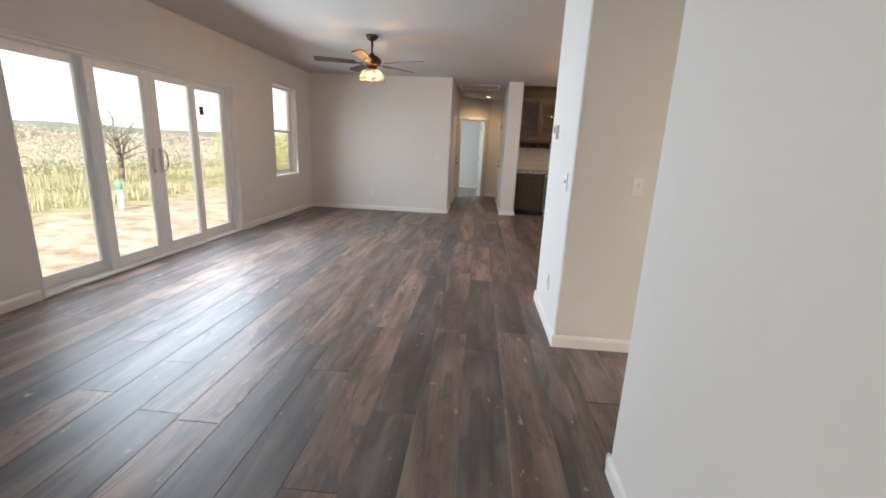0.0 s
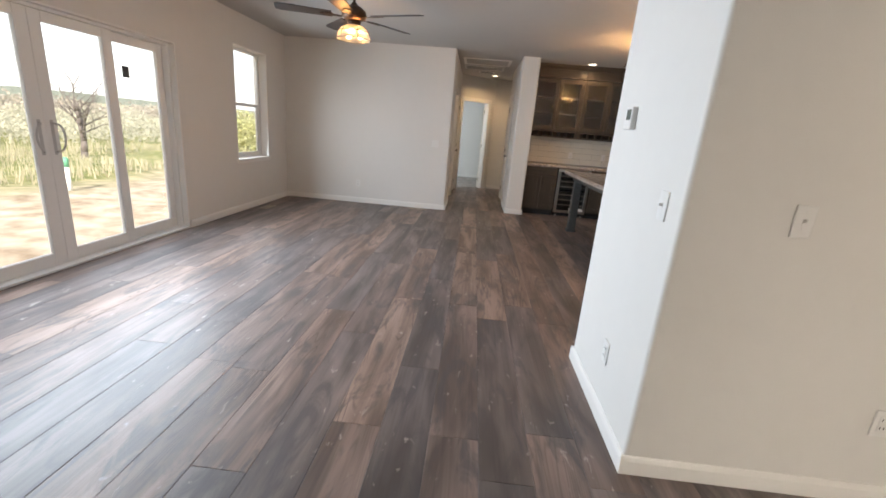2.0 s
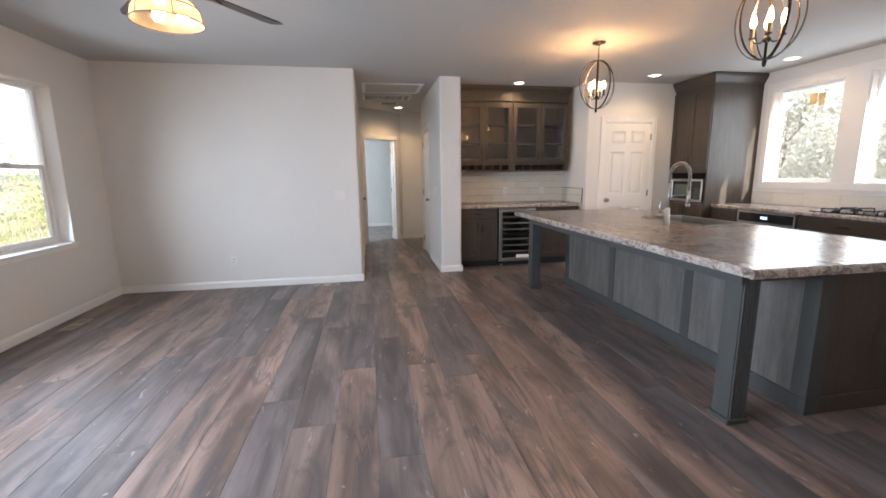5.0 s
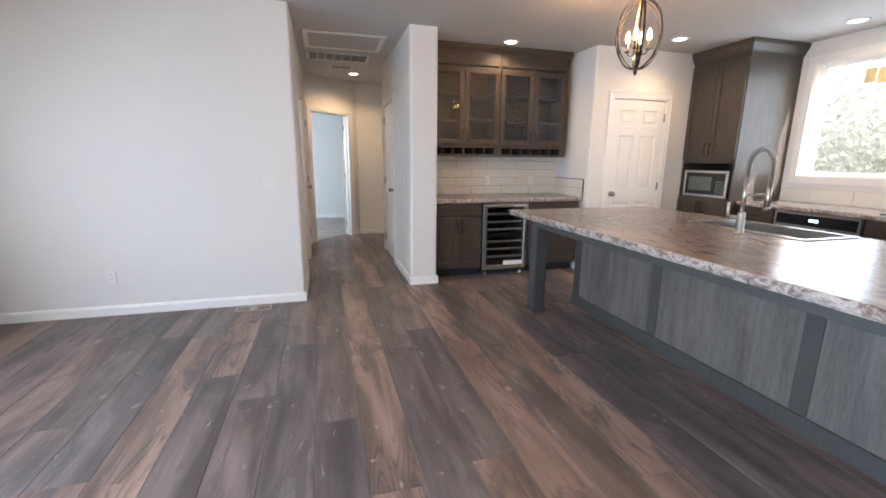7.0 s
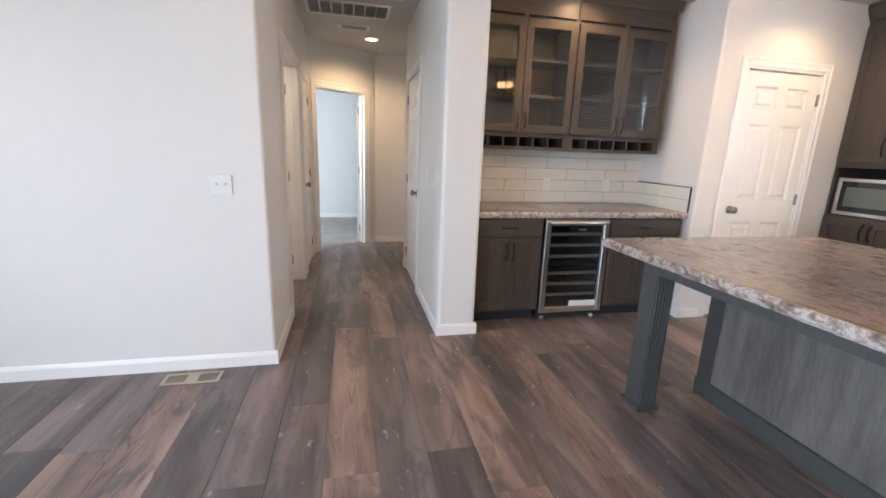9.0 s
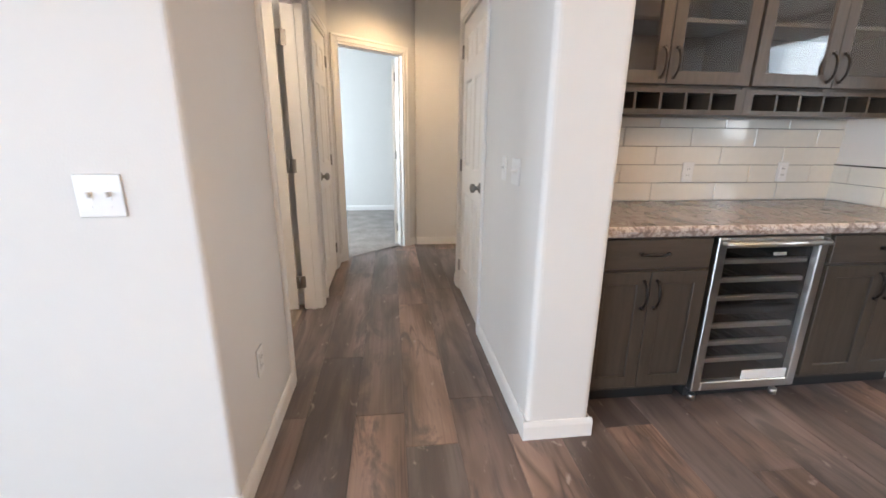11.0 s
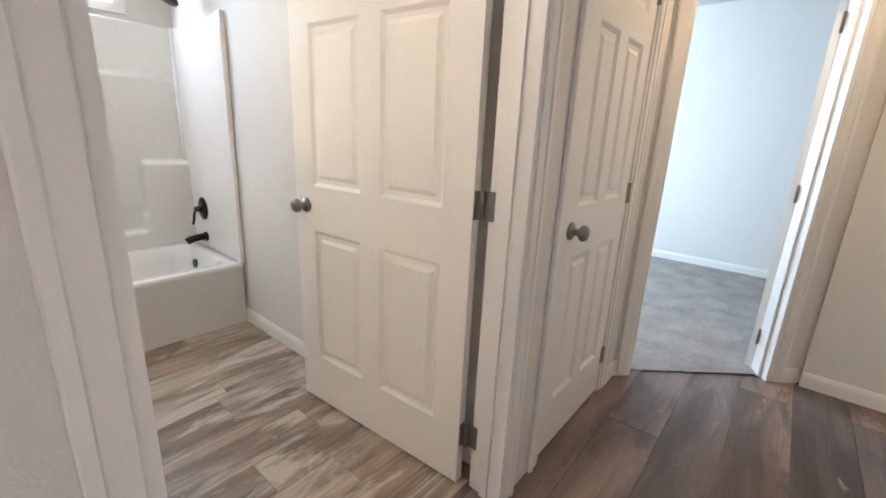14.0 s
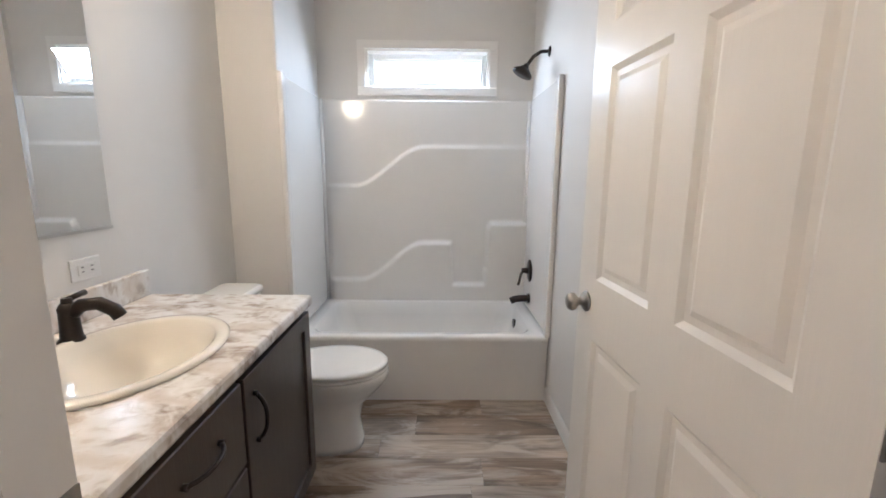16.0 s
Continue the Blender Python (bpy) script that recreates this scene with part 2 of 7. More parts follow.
CAB = material("stained_cabinet", (0.056, 0.043, 0.032), 0.42, vary=0.22, vary_scale=5, stretch=(9, 9, 0.9), bump=0.12, bump_scale=22)
CAB_H = material("stained_cabinet_crosswise", (0.056, 0.043, 0.032), 0.42, vary=0.2, vary_scale=5, stretch=(0.9, 0.9, 9), bump=0.1, bump_scale=22)
# The cabinet stain again, darkened to stand for shade inside.
CAB_SHADED = material("shaded_cabinet_inside", (0.032, 0.025, 0.019), 0.6, vary=0.15, vary_scale=4)
ISLAND = material("slate_paint", (0.056, 0.056, 0.053), 0.5, vary=0.10, vary_scale=6, stretch=(6, 6, 1), bump=0.08, bump_scale=25)
ISLAND_WOOD = material("weathered_panel", (0.118, 0.108, 0.099), 0.5, vary=0.36, vary_scale=2.2, stretch=(7, 7, 0.8), bump=0.15, bump_scale=30)
VANITY = material("vanity_wood", (0.055, 0.042, 0.033), 0.40, vary=0.2, vary_scale=5, stretch=(9, 9, 0.9), bump=0.1, bump_scale=22)
GRANITE = stone_material("brown_marbled_laminate", [(0.22, (0.135, 0.110, 0.100)), (0.42, (0.195, 0.162, 0.148)), (0.53, (0.275, 0.240, 0.224)), (0.64, (0.180, 0.148, 0.134)), (0.80, (0.34, 0.305, 0.29))], 0.23, 4.2)
GRANITE_EDGE = stone_material("chiselled_edge", [(0.25, (0.07, 0.05, 0.045)), (0.45, (0.26, 0.20, 0.17)), (0.6, (0.52, 0.47, 0.43)), (0.75, (0.18, 0.14, 0.12)), (0.9, (0.6, 0.56, 0.52))], 0.35, 16)
MARBLE = stone_material("pale_marbled_laminate", [(0.27, (0.27, 0.21, 0.165)), (0.38, (0.52, 0.46, 0.40)), (0.47, (0.74, 0.71, 0.67)), (0.58, (0.82, 0.80, 0.77)), (0.68, (0.58, 0.51, 0.44)), (0.8, (0.78, 0.75, 0.71))], 0.22, 5.0, vein=(0.62, 0.55, 0.48))
TILE = material("cream_glazed_tile", (0.70, 0.67, 0.60), 0.08, vary=0.03, vary_scale=3, bump=0.03, bump_scale=9)
GROUT = material("grey_grout", (0.13, 0.125, 0.115), 0.9, vary=0.1, vary_scale=20)
STEEL = material("brushed_steel", (0.55, 0.54, 0.52), 0.28, metal=1, vary=0.06, vary_scale=6, stretch=(1, 1, 30), bump=0.05, bump_scale=60)
NICKEL = material("satin_nickel", (0.30, 0.285, 0.265), 0.36, metal=1, vary=0.05, vary_scale=30)
BRONZE = material("oil_rubbed_bronze", (0.030, 0.024, 0.020), 0.35, metal=0.7, vary=0.2, vary_scale=20)
FAN_BRONZE = material("aged_bronze", (0.075, 0.045, 0.028), 0.38, metal=0.8, vary=0.2, vary_scale=20)
BLADE = material("dark_blade_wood", (0.034, 0.026, 0.022), 0.5, vary=0.25, vary_scale=4, stretch=(1, 14, 1))
BLACK = material("black_gloss", (0.012, 0.012, 0.013), 0.12, vary=0.05, vary_scale=8)
BLACK_MATT = material("black_matt", (0.02, 0.02, 0.02), 0.55)
CERAMIC = material("white_ceramic", (0.82, 0.80, 0.76), 0.06, vary=0.01, vary_scale=4, coat=0.3)
BISQUE = material("bisque_ceramic", (0.80, 0.75, 0.66), 0.07, vary=0.01, vary_scale=4, coat=0.3)
ACRYLIC = material("tub_acrylic", (0.78, 0.76, 0.73), 0.12, vary=0.012, vary_scale=2, coat=0.2)
GLASS = glass_material("clear_glass")
AMBER = glass_material("amber_glass", (1.0, 0.90, 0.74), 0.30)
MIRROR = material("mirror_silver", (0.86, 0.87, 0.87), 0.01, metal=1)
GLOW = material("bulb_glow", (1, 0.8, 0.5), 0.4, emit=(1.0, 0.58, 0.25), power=16)
CAN_GLOW = material("can_glow", (1, 0.9, 0.8), 0.4, emit=(1.0, 0.86, 0.66), power=3)
CARPET = material("grey_carpet", (0.30, 0.275, 0.26), 1.0, vary=0.22, vary_scale=5, bump=1.0, bump_scale=260, spec=0.05)
REGISTER = material("beige_register", (0.42, 0.36, 0.29), 0.45, vary=0.06, vary_scale=10)
STICKER = material("yellow_sticker", (0.62, 0.50, 0.26), 0.6, vary=0.1, vary_scale=12)
DARK_WOOD = [(0.0, (0.136, 0.114, 0.110)), (0.2, (0.162, 0.130, 0.121)), (0.42, (0.188, 0.144, 0.129)), (0.6, (0.210, 0.151, 0.129)), (0.8, (0.248, 0.170, 0.138)), (1.0, (0.290, 0.204, 0.166))]
PLANK = plank_material("dark_vinyl_plank", DARK_WOOD, (0.042, 0.029, 0.024), (0.55, 0.48, 0.43), 0.40, cathedral=True, grain_mix=0.22, patch=(0.080, 0.070, 0.071), patch_most=0.7)
PLANK_REST = plank_material("dark_vinyl_plank_rest", DARK_WOOD, (0.042, 0.029, 0.024), (0.55, 0.48, 0.43), 0.40, grain_mix=0.22, island=True, cathedral=True, patch=(0.080, 0.070, 0.071), patch_most=0.7)
GREY_WOOD = [(0.0, (0.23, 0.165, 0.115)), (0.4, (0.305, 0.228, 0.163)), (0.8, (0.40, 0.312, 0.235)), (1.0, (0.53, 0.455, 0.37))]
BATH_PLANK = plank_material("grey_vinyl_plank", GREY_WOOD, (0.090, 0.056, 0.034), (0.60, 0.54, 0.47), 0.36, grain_mix=0.55, patch_most=0.72, patch=(0.62, 0.54, 0.45), blotch=(10.0, 2.2), wave=1.2)

# ---- mesh helpers ----


def box(bm, x0, x1, y0, y1, z0, z1, bevel=0.0, segs=1):
    t = bmesh.new()
    bmesh.ops.create_cube(t, size=1)
    t.transform(Matrix.Translation(((x0 + x1) / 2, (y0 + y1) / 2, (z0 + z1) / 2)) @ Matrix.Diagonal((x1 - x0, y1 - y0, z1 - z0, 1)))
    if bevel:
        bmesh.ops.bevel(t, geom=t.edges[:], offset=bevel, segments=segs, affect="EDGES", profile=0.6)
    absorb(bm, t)
    return bm


def absorb(bm, t, m=None):
    if m is not None:
        t.transform(m)
    idx = {v: bm.verts.new(v.co) for v in t.verts}
    for fc in t.faces:
        nf = bm.faces.new([idx[v] for v in fc.verts])
        nf.smooth = fc.smooth
    t.free()


def rod(bm, p0, p1, r0, r1=None, segs=14):
    p0, p1 = Vector(p0), Vector(p1)
    r1 = r0 if r1 is None else r1
    t = bmesh.new()
    bmesh.ops.create_cone(t, cap_ends=True, segments=segs, radius1=r0, radius2=r1, depth=(p1 - p0).length)
    for fc in t.faces:
        fc.smooth = len(fc.verts) == 4
    q = (p1 - p0).to_track_quat("Z", "Y").to_matrix().to_4x4()
    absorb(bm, t, Matrix.Translation((p0 + p1) / 2) @ q)
    return bm


def lathe(bm, profile, at=(0, 0, 0), segs=28, m=None, sx=1.0, sy=1.0, squash=None):
    """profile: (radius, z) pairs from bottom to top."""
    t = bmesh.new()
    rings = []
    for r, z in profile:
        if r < 1e-5:
            rings.append([t.verts.new((0, 0, z))])
        else:
            rings.append([t.verts.new((sx * r * math.cos(a), sy * r * math.sin(a), z)) for a in (2 * math.pi * k / segs for k in range(segs))])
    for a, c in zip(rings, rings[1:]):
        for k in range(segs):
            j = (k + 1) % segs
            if len(a) == 1 and len(c) == 1:
                continue
            if len(a) == 1:
                fc = t.faces.new((a[0], c[j], c[k]))
            elif len(c) == 1:
                fc = t.faces.new((a[k], a[j], c[0]))
            else:
                fc = t.faces.new((a[k], a[j], c[j], c[k]))
            fc.smooth = True
    bmesh.ops.recalc_face_normals(t, faces=t.faces[:])
    absorb(bm, t, Matrix.Translation(at) @ (m or Matrix()))
    return bm


def tube(bm, pts, r, segs=10, closed=False, flat=None):
    """A round (or, with flat=(w, h), a strap-shaped) bar along points."""
    pts = [Vector(p) for p in pts]
    t, rings, count = bmesh.new(), [], len(pts)
    up = None
    for i, p in enumerate(pts):
        a = pts[(i - 1) % count] if closed or i else p
        c = pts[(i + 1) % count] if closed or i < count - 1 else p
        d = (c - a).normalized()
        if up is None:
            up = Vector((0, 0, 1)) if abs(d.z) < 0.9 else Vector((1, 0, 0))
        side = d.cross(up).normalized()
        up = side.cross(d).normalized()
        w, h = flat or (r, r)
        k = 4 if flat else segs
        rings.append([t.verts.new(p + side * w * math.cos(2 * math.pi * (q + 0.5) / k) + up * h * math.sin(2 * math.pi * (q + 0.5) / k)) for q in range(k)])
    k = len(rings[0])
    for i in range(count if closed else count - 1):
        a, c = rings[i], rings[(i + 1) % count]
        for q in range(k):
            fc = t.faces.new((a[q], a[(q + 1) % k], c[(q + 1) % k], c[q]))
            fc.smooth = not flat
    if not closed:
        t.faces.new(rings[0][::-1])
        t.faces.new(rings[-1])
    bmesh.ops.recalc_face_normals(t, faces=t.faces[:])
    absorb(bm, t)
    return bm


def mesh_of(name, bm, mat):
    me = bpy.data.meshes.new(name)
    bm.normal_update()
    bm.to_mesh(me)
    bm.free()
    me.materials.append(mat)
    return me


PLACE = {}


def thing(name, at, label, category, group="", kind="", turn=0.0):
    ob = new(name)
    ob.empty_display_size = 0.1
    ob.matrix_world = pose(*at, 0, 0, turn)
    PLACE[ob] = pose(*at, 0, 0, turn)
    return tagged(ob, label, category, group, kind)


def part(name, bm, mat, parent, label="", local=False):
    """Links bm as one mesh under parent. World coordinates, unless local."""
    if not local:
        bm.transform(PLACE[parent].inverted())
    ob = new(name, mesh_of(name, bm, mat))
    ob.parent = parent
    PLACE[ob] = PLACE[parent]
    if label:
        ob["label"] = label
    return ob


def solid(name, bm, mat, label="", category="", kind="structure", group=""):
    ob = new(name, mesh_of(name, bm, mat))
    PLACE[ob] = Matrix()
    return tagged(ob, label, category, group, kind)


def B(*a, **k):
    return box(bmesh.new(), *a, **k)


def boxes(*rows, bevel=0.0):
    bm = bmesh.new()
    for r in rows:
        box(bm, *r, bevel=bevel)
    return bm

# ---- structure ----
CEIL = 2.555
WX, EX = -3.20, 4.80            # inner faces of the outer walls
NY = 8.722                      # living room's far wall


def block(bm, x0, x1, y0, y1, z0, z1, round_at=(), r=0.018, segs=4):
    """A wall block whose upright edges at the plan corners round_at are bull-nosed."""
    t = bmesh.new()
    bmesh.ops.create_cube(t, size=1)
    t.transform(Matrix.Translation(((x0 + x1) / 2, (y0 + y1) / 2, (z0 + z1) / 2)) @ Matrix.Diagonal((x1 - x0, y1 - y0, z1 - z0, 1)))
    pick = [e for e in t.edges if abs(e.verts[0].co.z - e.verts[1].co.z) > 0.1 and any((e.verts[0].co.xy - Vector(c)).length < 1e-3 for c in round_at)]
    if pick:
        bmesh.ops.bevel(t, geom=pick, offset=r, segments=segs, affect="EDGES", profile=0.5)
    absorb(bm, t)
    return bm


def wall(name, row, label, round_at=(), r=0.018):
    return solid(name, block(bmesh.new(), *row, round_at=round_at, r=r), PAINT, label, "wall")


def pierced(axis, a0, a1, b0, b1, holes, top=CEIL):
    """One connected wall along axis from b0 to b1, a0..a1 thick, with holes (b0, b1, z0, z1) right through it."""
    bs = sorted({b0, b1, *[h[0] for h in holes], *[h[1] for h in holes]})
    zs = sorted({0.0, top, *[h[2] for h in holes], *[h[3] for h in holes]})
    full = lambda i, k: 0 <= i < len(bs) - 1 and 0 <= k < len(zs) - 1 and not any(h[0] <= bs[i] < h[1] and h[2] <= zs[k] < h[3] for h in holes)
    bm, made = bmesh.new(), {}

    def vert(i, k, side):
        key = (i, k, side)
        if key not in made:
            a = a1 if side else a0
            made[key] = bm.verts.new((a, bs[i], zs[k]) if axis == "y" else (bs[i], a, zs[k]))
        return made[key]

    for i in range(len(bs) - 1):
        for k in range(len(zs) - 1):
            if not full(i, k):
                continue
            for s in (0, 1):
                bm.faces.new((vert(i, k, s), vert(i + 1, k, s), vert(i + 1, k + 1, s), vert(i, k + 1, s)))
            for (di, dk), (p, q) in (((-1, 0), ((i, k), (i, k + 1))), ((1, 0), ((i + 1, k), (i + 1, k + 1))), ((0, -1), ((i, k), (i + 1, k))), ((0, 1), ((i, k + 1), (i + 1, k + 1)))):
                if not full(i + di, k + dk):
                    bm.faces.new((vert(*p, 0), vert(*q, 0), vert(*q, 1), vert(*p, 1)))
    bmesh.ops.recalc_face_normals(bm, faces=bm.faces[:])
    return bm


def pierced_wall(name, bm, label):
    return solid(name, bm, PAINT, label, "wall")


SLIDER = (3.262, 6.115, 0.0, 1.955)
WIN_L = (7.205, 8.09, 0.70, 2.17)
WIN_K1, WIN_K2 = (7.37, 8.20, 1.175, 2.33), (6.30, 7.13, 1.175, 2.33)
WIN_B = (9.42, 10.265, 1.905, 2.15)
WIN_R = (12.5, 13.9, 0.7, 2.1)
DOOR_H = 2.03

# Invented opening out of view, only there for the front fill lamp.
WIN_UNSEEN = (-0.95, 0.45, 0.7, 2.1)
pierced_wall("wall_west", pierced("y", WX - 0.15, WX, -1.72, 14.62, [WIN_UNSEEN, SLIDER, WIN_L, WIN_B, WIN_R]), "off-white painted drywall outer wall with a wide sliding door")
pierced_wall("wall_east", pierced("y", EX, EX + 0.15, -1.72, 9.17, [WIN_K1, WIN_K2]), "off-white painted drywall kitchen wall with two windows")
# The opening here is made up, to go with the entry fill light.
pierced_wall("wall_south", pierced("x", -1.72, -1.6, WX, EX, [(2.1, 3.5, 0.7, 2.1)]), "off-white painted drywall wall with one added window opening")
wall("wall_living_north", (WX, -0.443, NY, 8.80, 0, CEIL), "off-white painted drywall end wall of the living room", [(-0.443, NY)])
wall("wall_entry", (0.749, 0.869, -1.6, 1.975, 0, CEIL), "off-white painted drywall wall end beside the entry", [(0.749, 1.975), (0.869, 1.975)])
wall("wall_partition", (0.713, EX, 3.125, 4.045, 0, CEIL), "off-white painted partition between entry and kitchen", [(0.713, 3.125), (0.713, 4.045)])
pierced_wall("wall_hall_west", pierced("y", -0.563, -0.443, 8.80, 11.64, [(9.53, 10.49, 0, DOOR_H), (10.74, 11.42, 0, DOOR_H)]), "off-white painted hall wall with two door openings")
wall("wall_hall_east", (0.623, 0.904, 8.981, 9.78, 0, CEIL), "off-white painted wall end between hall and bar nook", [(0.623, 8.981), (0.904, 8.981)], 0.028)
pierced_wall("wall_hall_east_back", pierced("y", 0.623, 0.743, 9.78, 10.95, [(10.0, 10.80, 0, DOOR_H)]), "off-white painted hall wall with a closed door")
wall("wall_hall_nook_south", (0.743, 1.7, 10.83, 10.95, 0, CEIL), "off-white painted wall")
wall("wall_hall_nook_east", (1.7, 1.82, 10.83, 12.36, 0, CEIL), "off-white painted wall")
wall("wall_hall_north", (0.36, 1.7, 12.25, 12.36, 0, CEIL), "off-white painted wall at the hall's end")
wall("wall_bar_north", (0.904, 2.73, 9.78, 9.9, 0, CEIL), "off-white painted wall behind the bar cabinets")
wall("wall_pantry_side", (2.73, 2.85, 9.05, 9.9, 0, CEIL), "off-white painted wall end beside the pantry", [(2.73, 9.05)])
pierced_wall("wall_pantry", pierced("x", 9.05, 9.17, 2.85, EX, [(2.99, 3.74, 0, DOOR_H)]), "off-white painted wall with the pantry door")
wall("wall_pantry_back", (2.85, EX, 9.9, 10.0, 0, CEIL), "off-white painted wall")
wall("wall_bath_south_return", (WX, -2.45, 8.80, 9.09, 0, CEIL), "off-white painted wall return beside the bathtub", [(-2.45, 9.09)], 0.008)
wall("wall_bath_north", (WX, -0.563, 10.57, 10.69, 0, CEIL), "off-white painted bathroom wall")
wall("wall_bedroom_south", (WX, -0.563, 11.55, 11.66, 0, CEIL), "off-white painted bedroom wall")
wall("wall_bedroom_north", (WX, 2.72, 14.5, 14.62, 0, CEIL), "pale painted bedroom wall")
wall("wall_bedroom_east", (2.6, 2.72, 12.36, 14.5, 0, CEIL), "pale painted bedroom wall")
# diagonal wall with the bedroom's doorway: u runs along it from D0
D0, DU = Vector((-0.443, 11.62, 0)), Vector((0.77, 0.638, 0)).normalized()
DN = Vector((-DU.y, DU.x, 0))
DIAG = Matrix(((DU.x, DN.x, 0, D0.x), (DU.y, DN.y, 0, D0.y), (0, 0, 1, 0), (0, 0, 0, 1)))
DIAG_LEN, DIAG_HOLE = 1.05, (0.085, 0.872)
bm = pierced("x", 0.0, 0.11, 0, DIAG_LEN, [(*DIAG_HOLE, 0, DOOR_H)])
bm.transform(DIAG)
solid("wall_hall_diagonal", bm, PAINT, "off-white painted diagonal wall with the bedroom doorway", "wall")
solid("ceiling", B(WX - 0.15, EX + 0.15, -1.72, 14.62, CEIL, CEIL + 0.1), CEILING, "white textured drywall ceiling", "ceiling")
floor = solid("floor", boxes((WX - 0.15, EX + 0.15, -1.72, 8.80, -0.2, -0.005), (-0.585, EX + 0.15, 8.8, 12.3, -0.2, -0.005)), DARK_SLOT, "dark brown wood-look vinyl plank floor", "floor")
bath_floor = solid("bathroom_floor", B(WX, -0.585, 8.80, 10.57, -0.2, -0.005), DARK_SLOT, "weathered grey-brown wood-look vinyl plank floor", "floor")

# carpet, with a soft uneven top
bm = bmesh.new()
bmesh.ops.create_grid(bm, x_segments=90, y_segments=50, size=0.5)
bm.transform(Matrix.Translation((-0.3, 13.08, 0)) @ Matrix.Diagonal((5.8, 2.84, 1, 1)))
for v in bm.verts:
    v.co.z = 0.006 + 0.006 * noise.noise(v.co * 3.0) + 0.004 * noise.noise(v.co * 11.0)
bmesh.ops.bisect_plane(bm, geom=bm.verts[:] + bm.edges[:] + bm.faces[:], plane_co=D0 + DN * 0.05, plane_no=DN, clear_inner=True)
solid("bedroom_carpet", bm, CARPET, "grey cut-pile bedroom carpet", "carpet", "structure")

# baseboards: runs of a profile with an eased top
BASE_H = 0.085


def baseboard(name, x0, y0, x1, y1, side):
    """Along the wall from (x0, y0) to (x1, y1); side: +1 if the room lies to the left of that way."""
    a, c = Vector((x0, y0, 0)), Vector((x1, y1, 0))
    d = (c - a).normalized()
    nrm = Vector((-d.y, d.x, 0)) * side
    prof = [(0.0, 0.0), (0.013, 0.0), (0.013, BASE_H - 0.022), (0.009, BASE_H - 0.008), (0.005, BASE_H), (0.0, BASE_H)]
    bm = bmesh.new()
    ends = [[bm.verts.new(p + nrm * w + Vector((0, 0, z))) for w, z in prof] for p in (a, c)]
    k = len(prof)
    for i in range(k):
        bm.faces.new((ends[0][i], ends[0][(i + 1) % k], ends[1][(i + 1) % k], ends[1][i]))
    bm.faces.new(ends[0][::-1])
    bm.faces.new(ends[1])
    bmesh.ops.recalc_face_normals(bm, faces=bm.faces[:])
    solid(name, bm, TRIM, "white painted wooden baseboard", "baseboard")


for run in [(WX, -1.6, WX, SLIDER[0] - 0.03, -1), (WX, SLIDER[1] + 0.03, WX, NY, -1), (WX, NY, -0.43, NY, -1), (-0.443, NY, -0.443, 9.465, -1),
            (0.749, -1.6, 0.749, 1.988, 1), (0.736, 1.975, 0.869, 1.975, 1), (0.700, 3.125, EX, 3.125, -1), (0.713, 3.125, 0.713, 4.045, 1), (0.700, 4.045, EX, 4.045, 1),
            (0.610, 8.981, 0.917, 8.981, -1), (0.623, 8.981, 0.623, 9.93, 1), (0.904, 8.981, 0.904, 9.12, -1), (0.623, 10.87, 0.623, 10.95, 1),
            (0.36, 12.25, 1.7, 12.25, -1), (-0.443, 11.49, -0.443, 11.62, -1), (2.717, 9.05, 2.925, 9.05, -1), (2.73, 9.05, 2.73, 9.2, 1), (3.8, 9.05, 4.07, 9.05, -1),
            (-2.45, 10.57, -0.563, 10.57, -1), (WX, 14.5, 2.6, 14.5, -1), (WX, -1.6, 0.749, -1.6, 1), (-2.45, 8.8, -2.45, 9.09, -1)]:
    baseboard("baseboard", *run)
bm_d = [(0.0, 0.02), (0.938, 1.02)]
for p, q in bm_d:
    a, c = D0 + DU * p, D0 + DU * q
    baseboard("baseboard", a.x, a.y, c.x, c.y, -1)


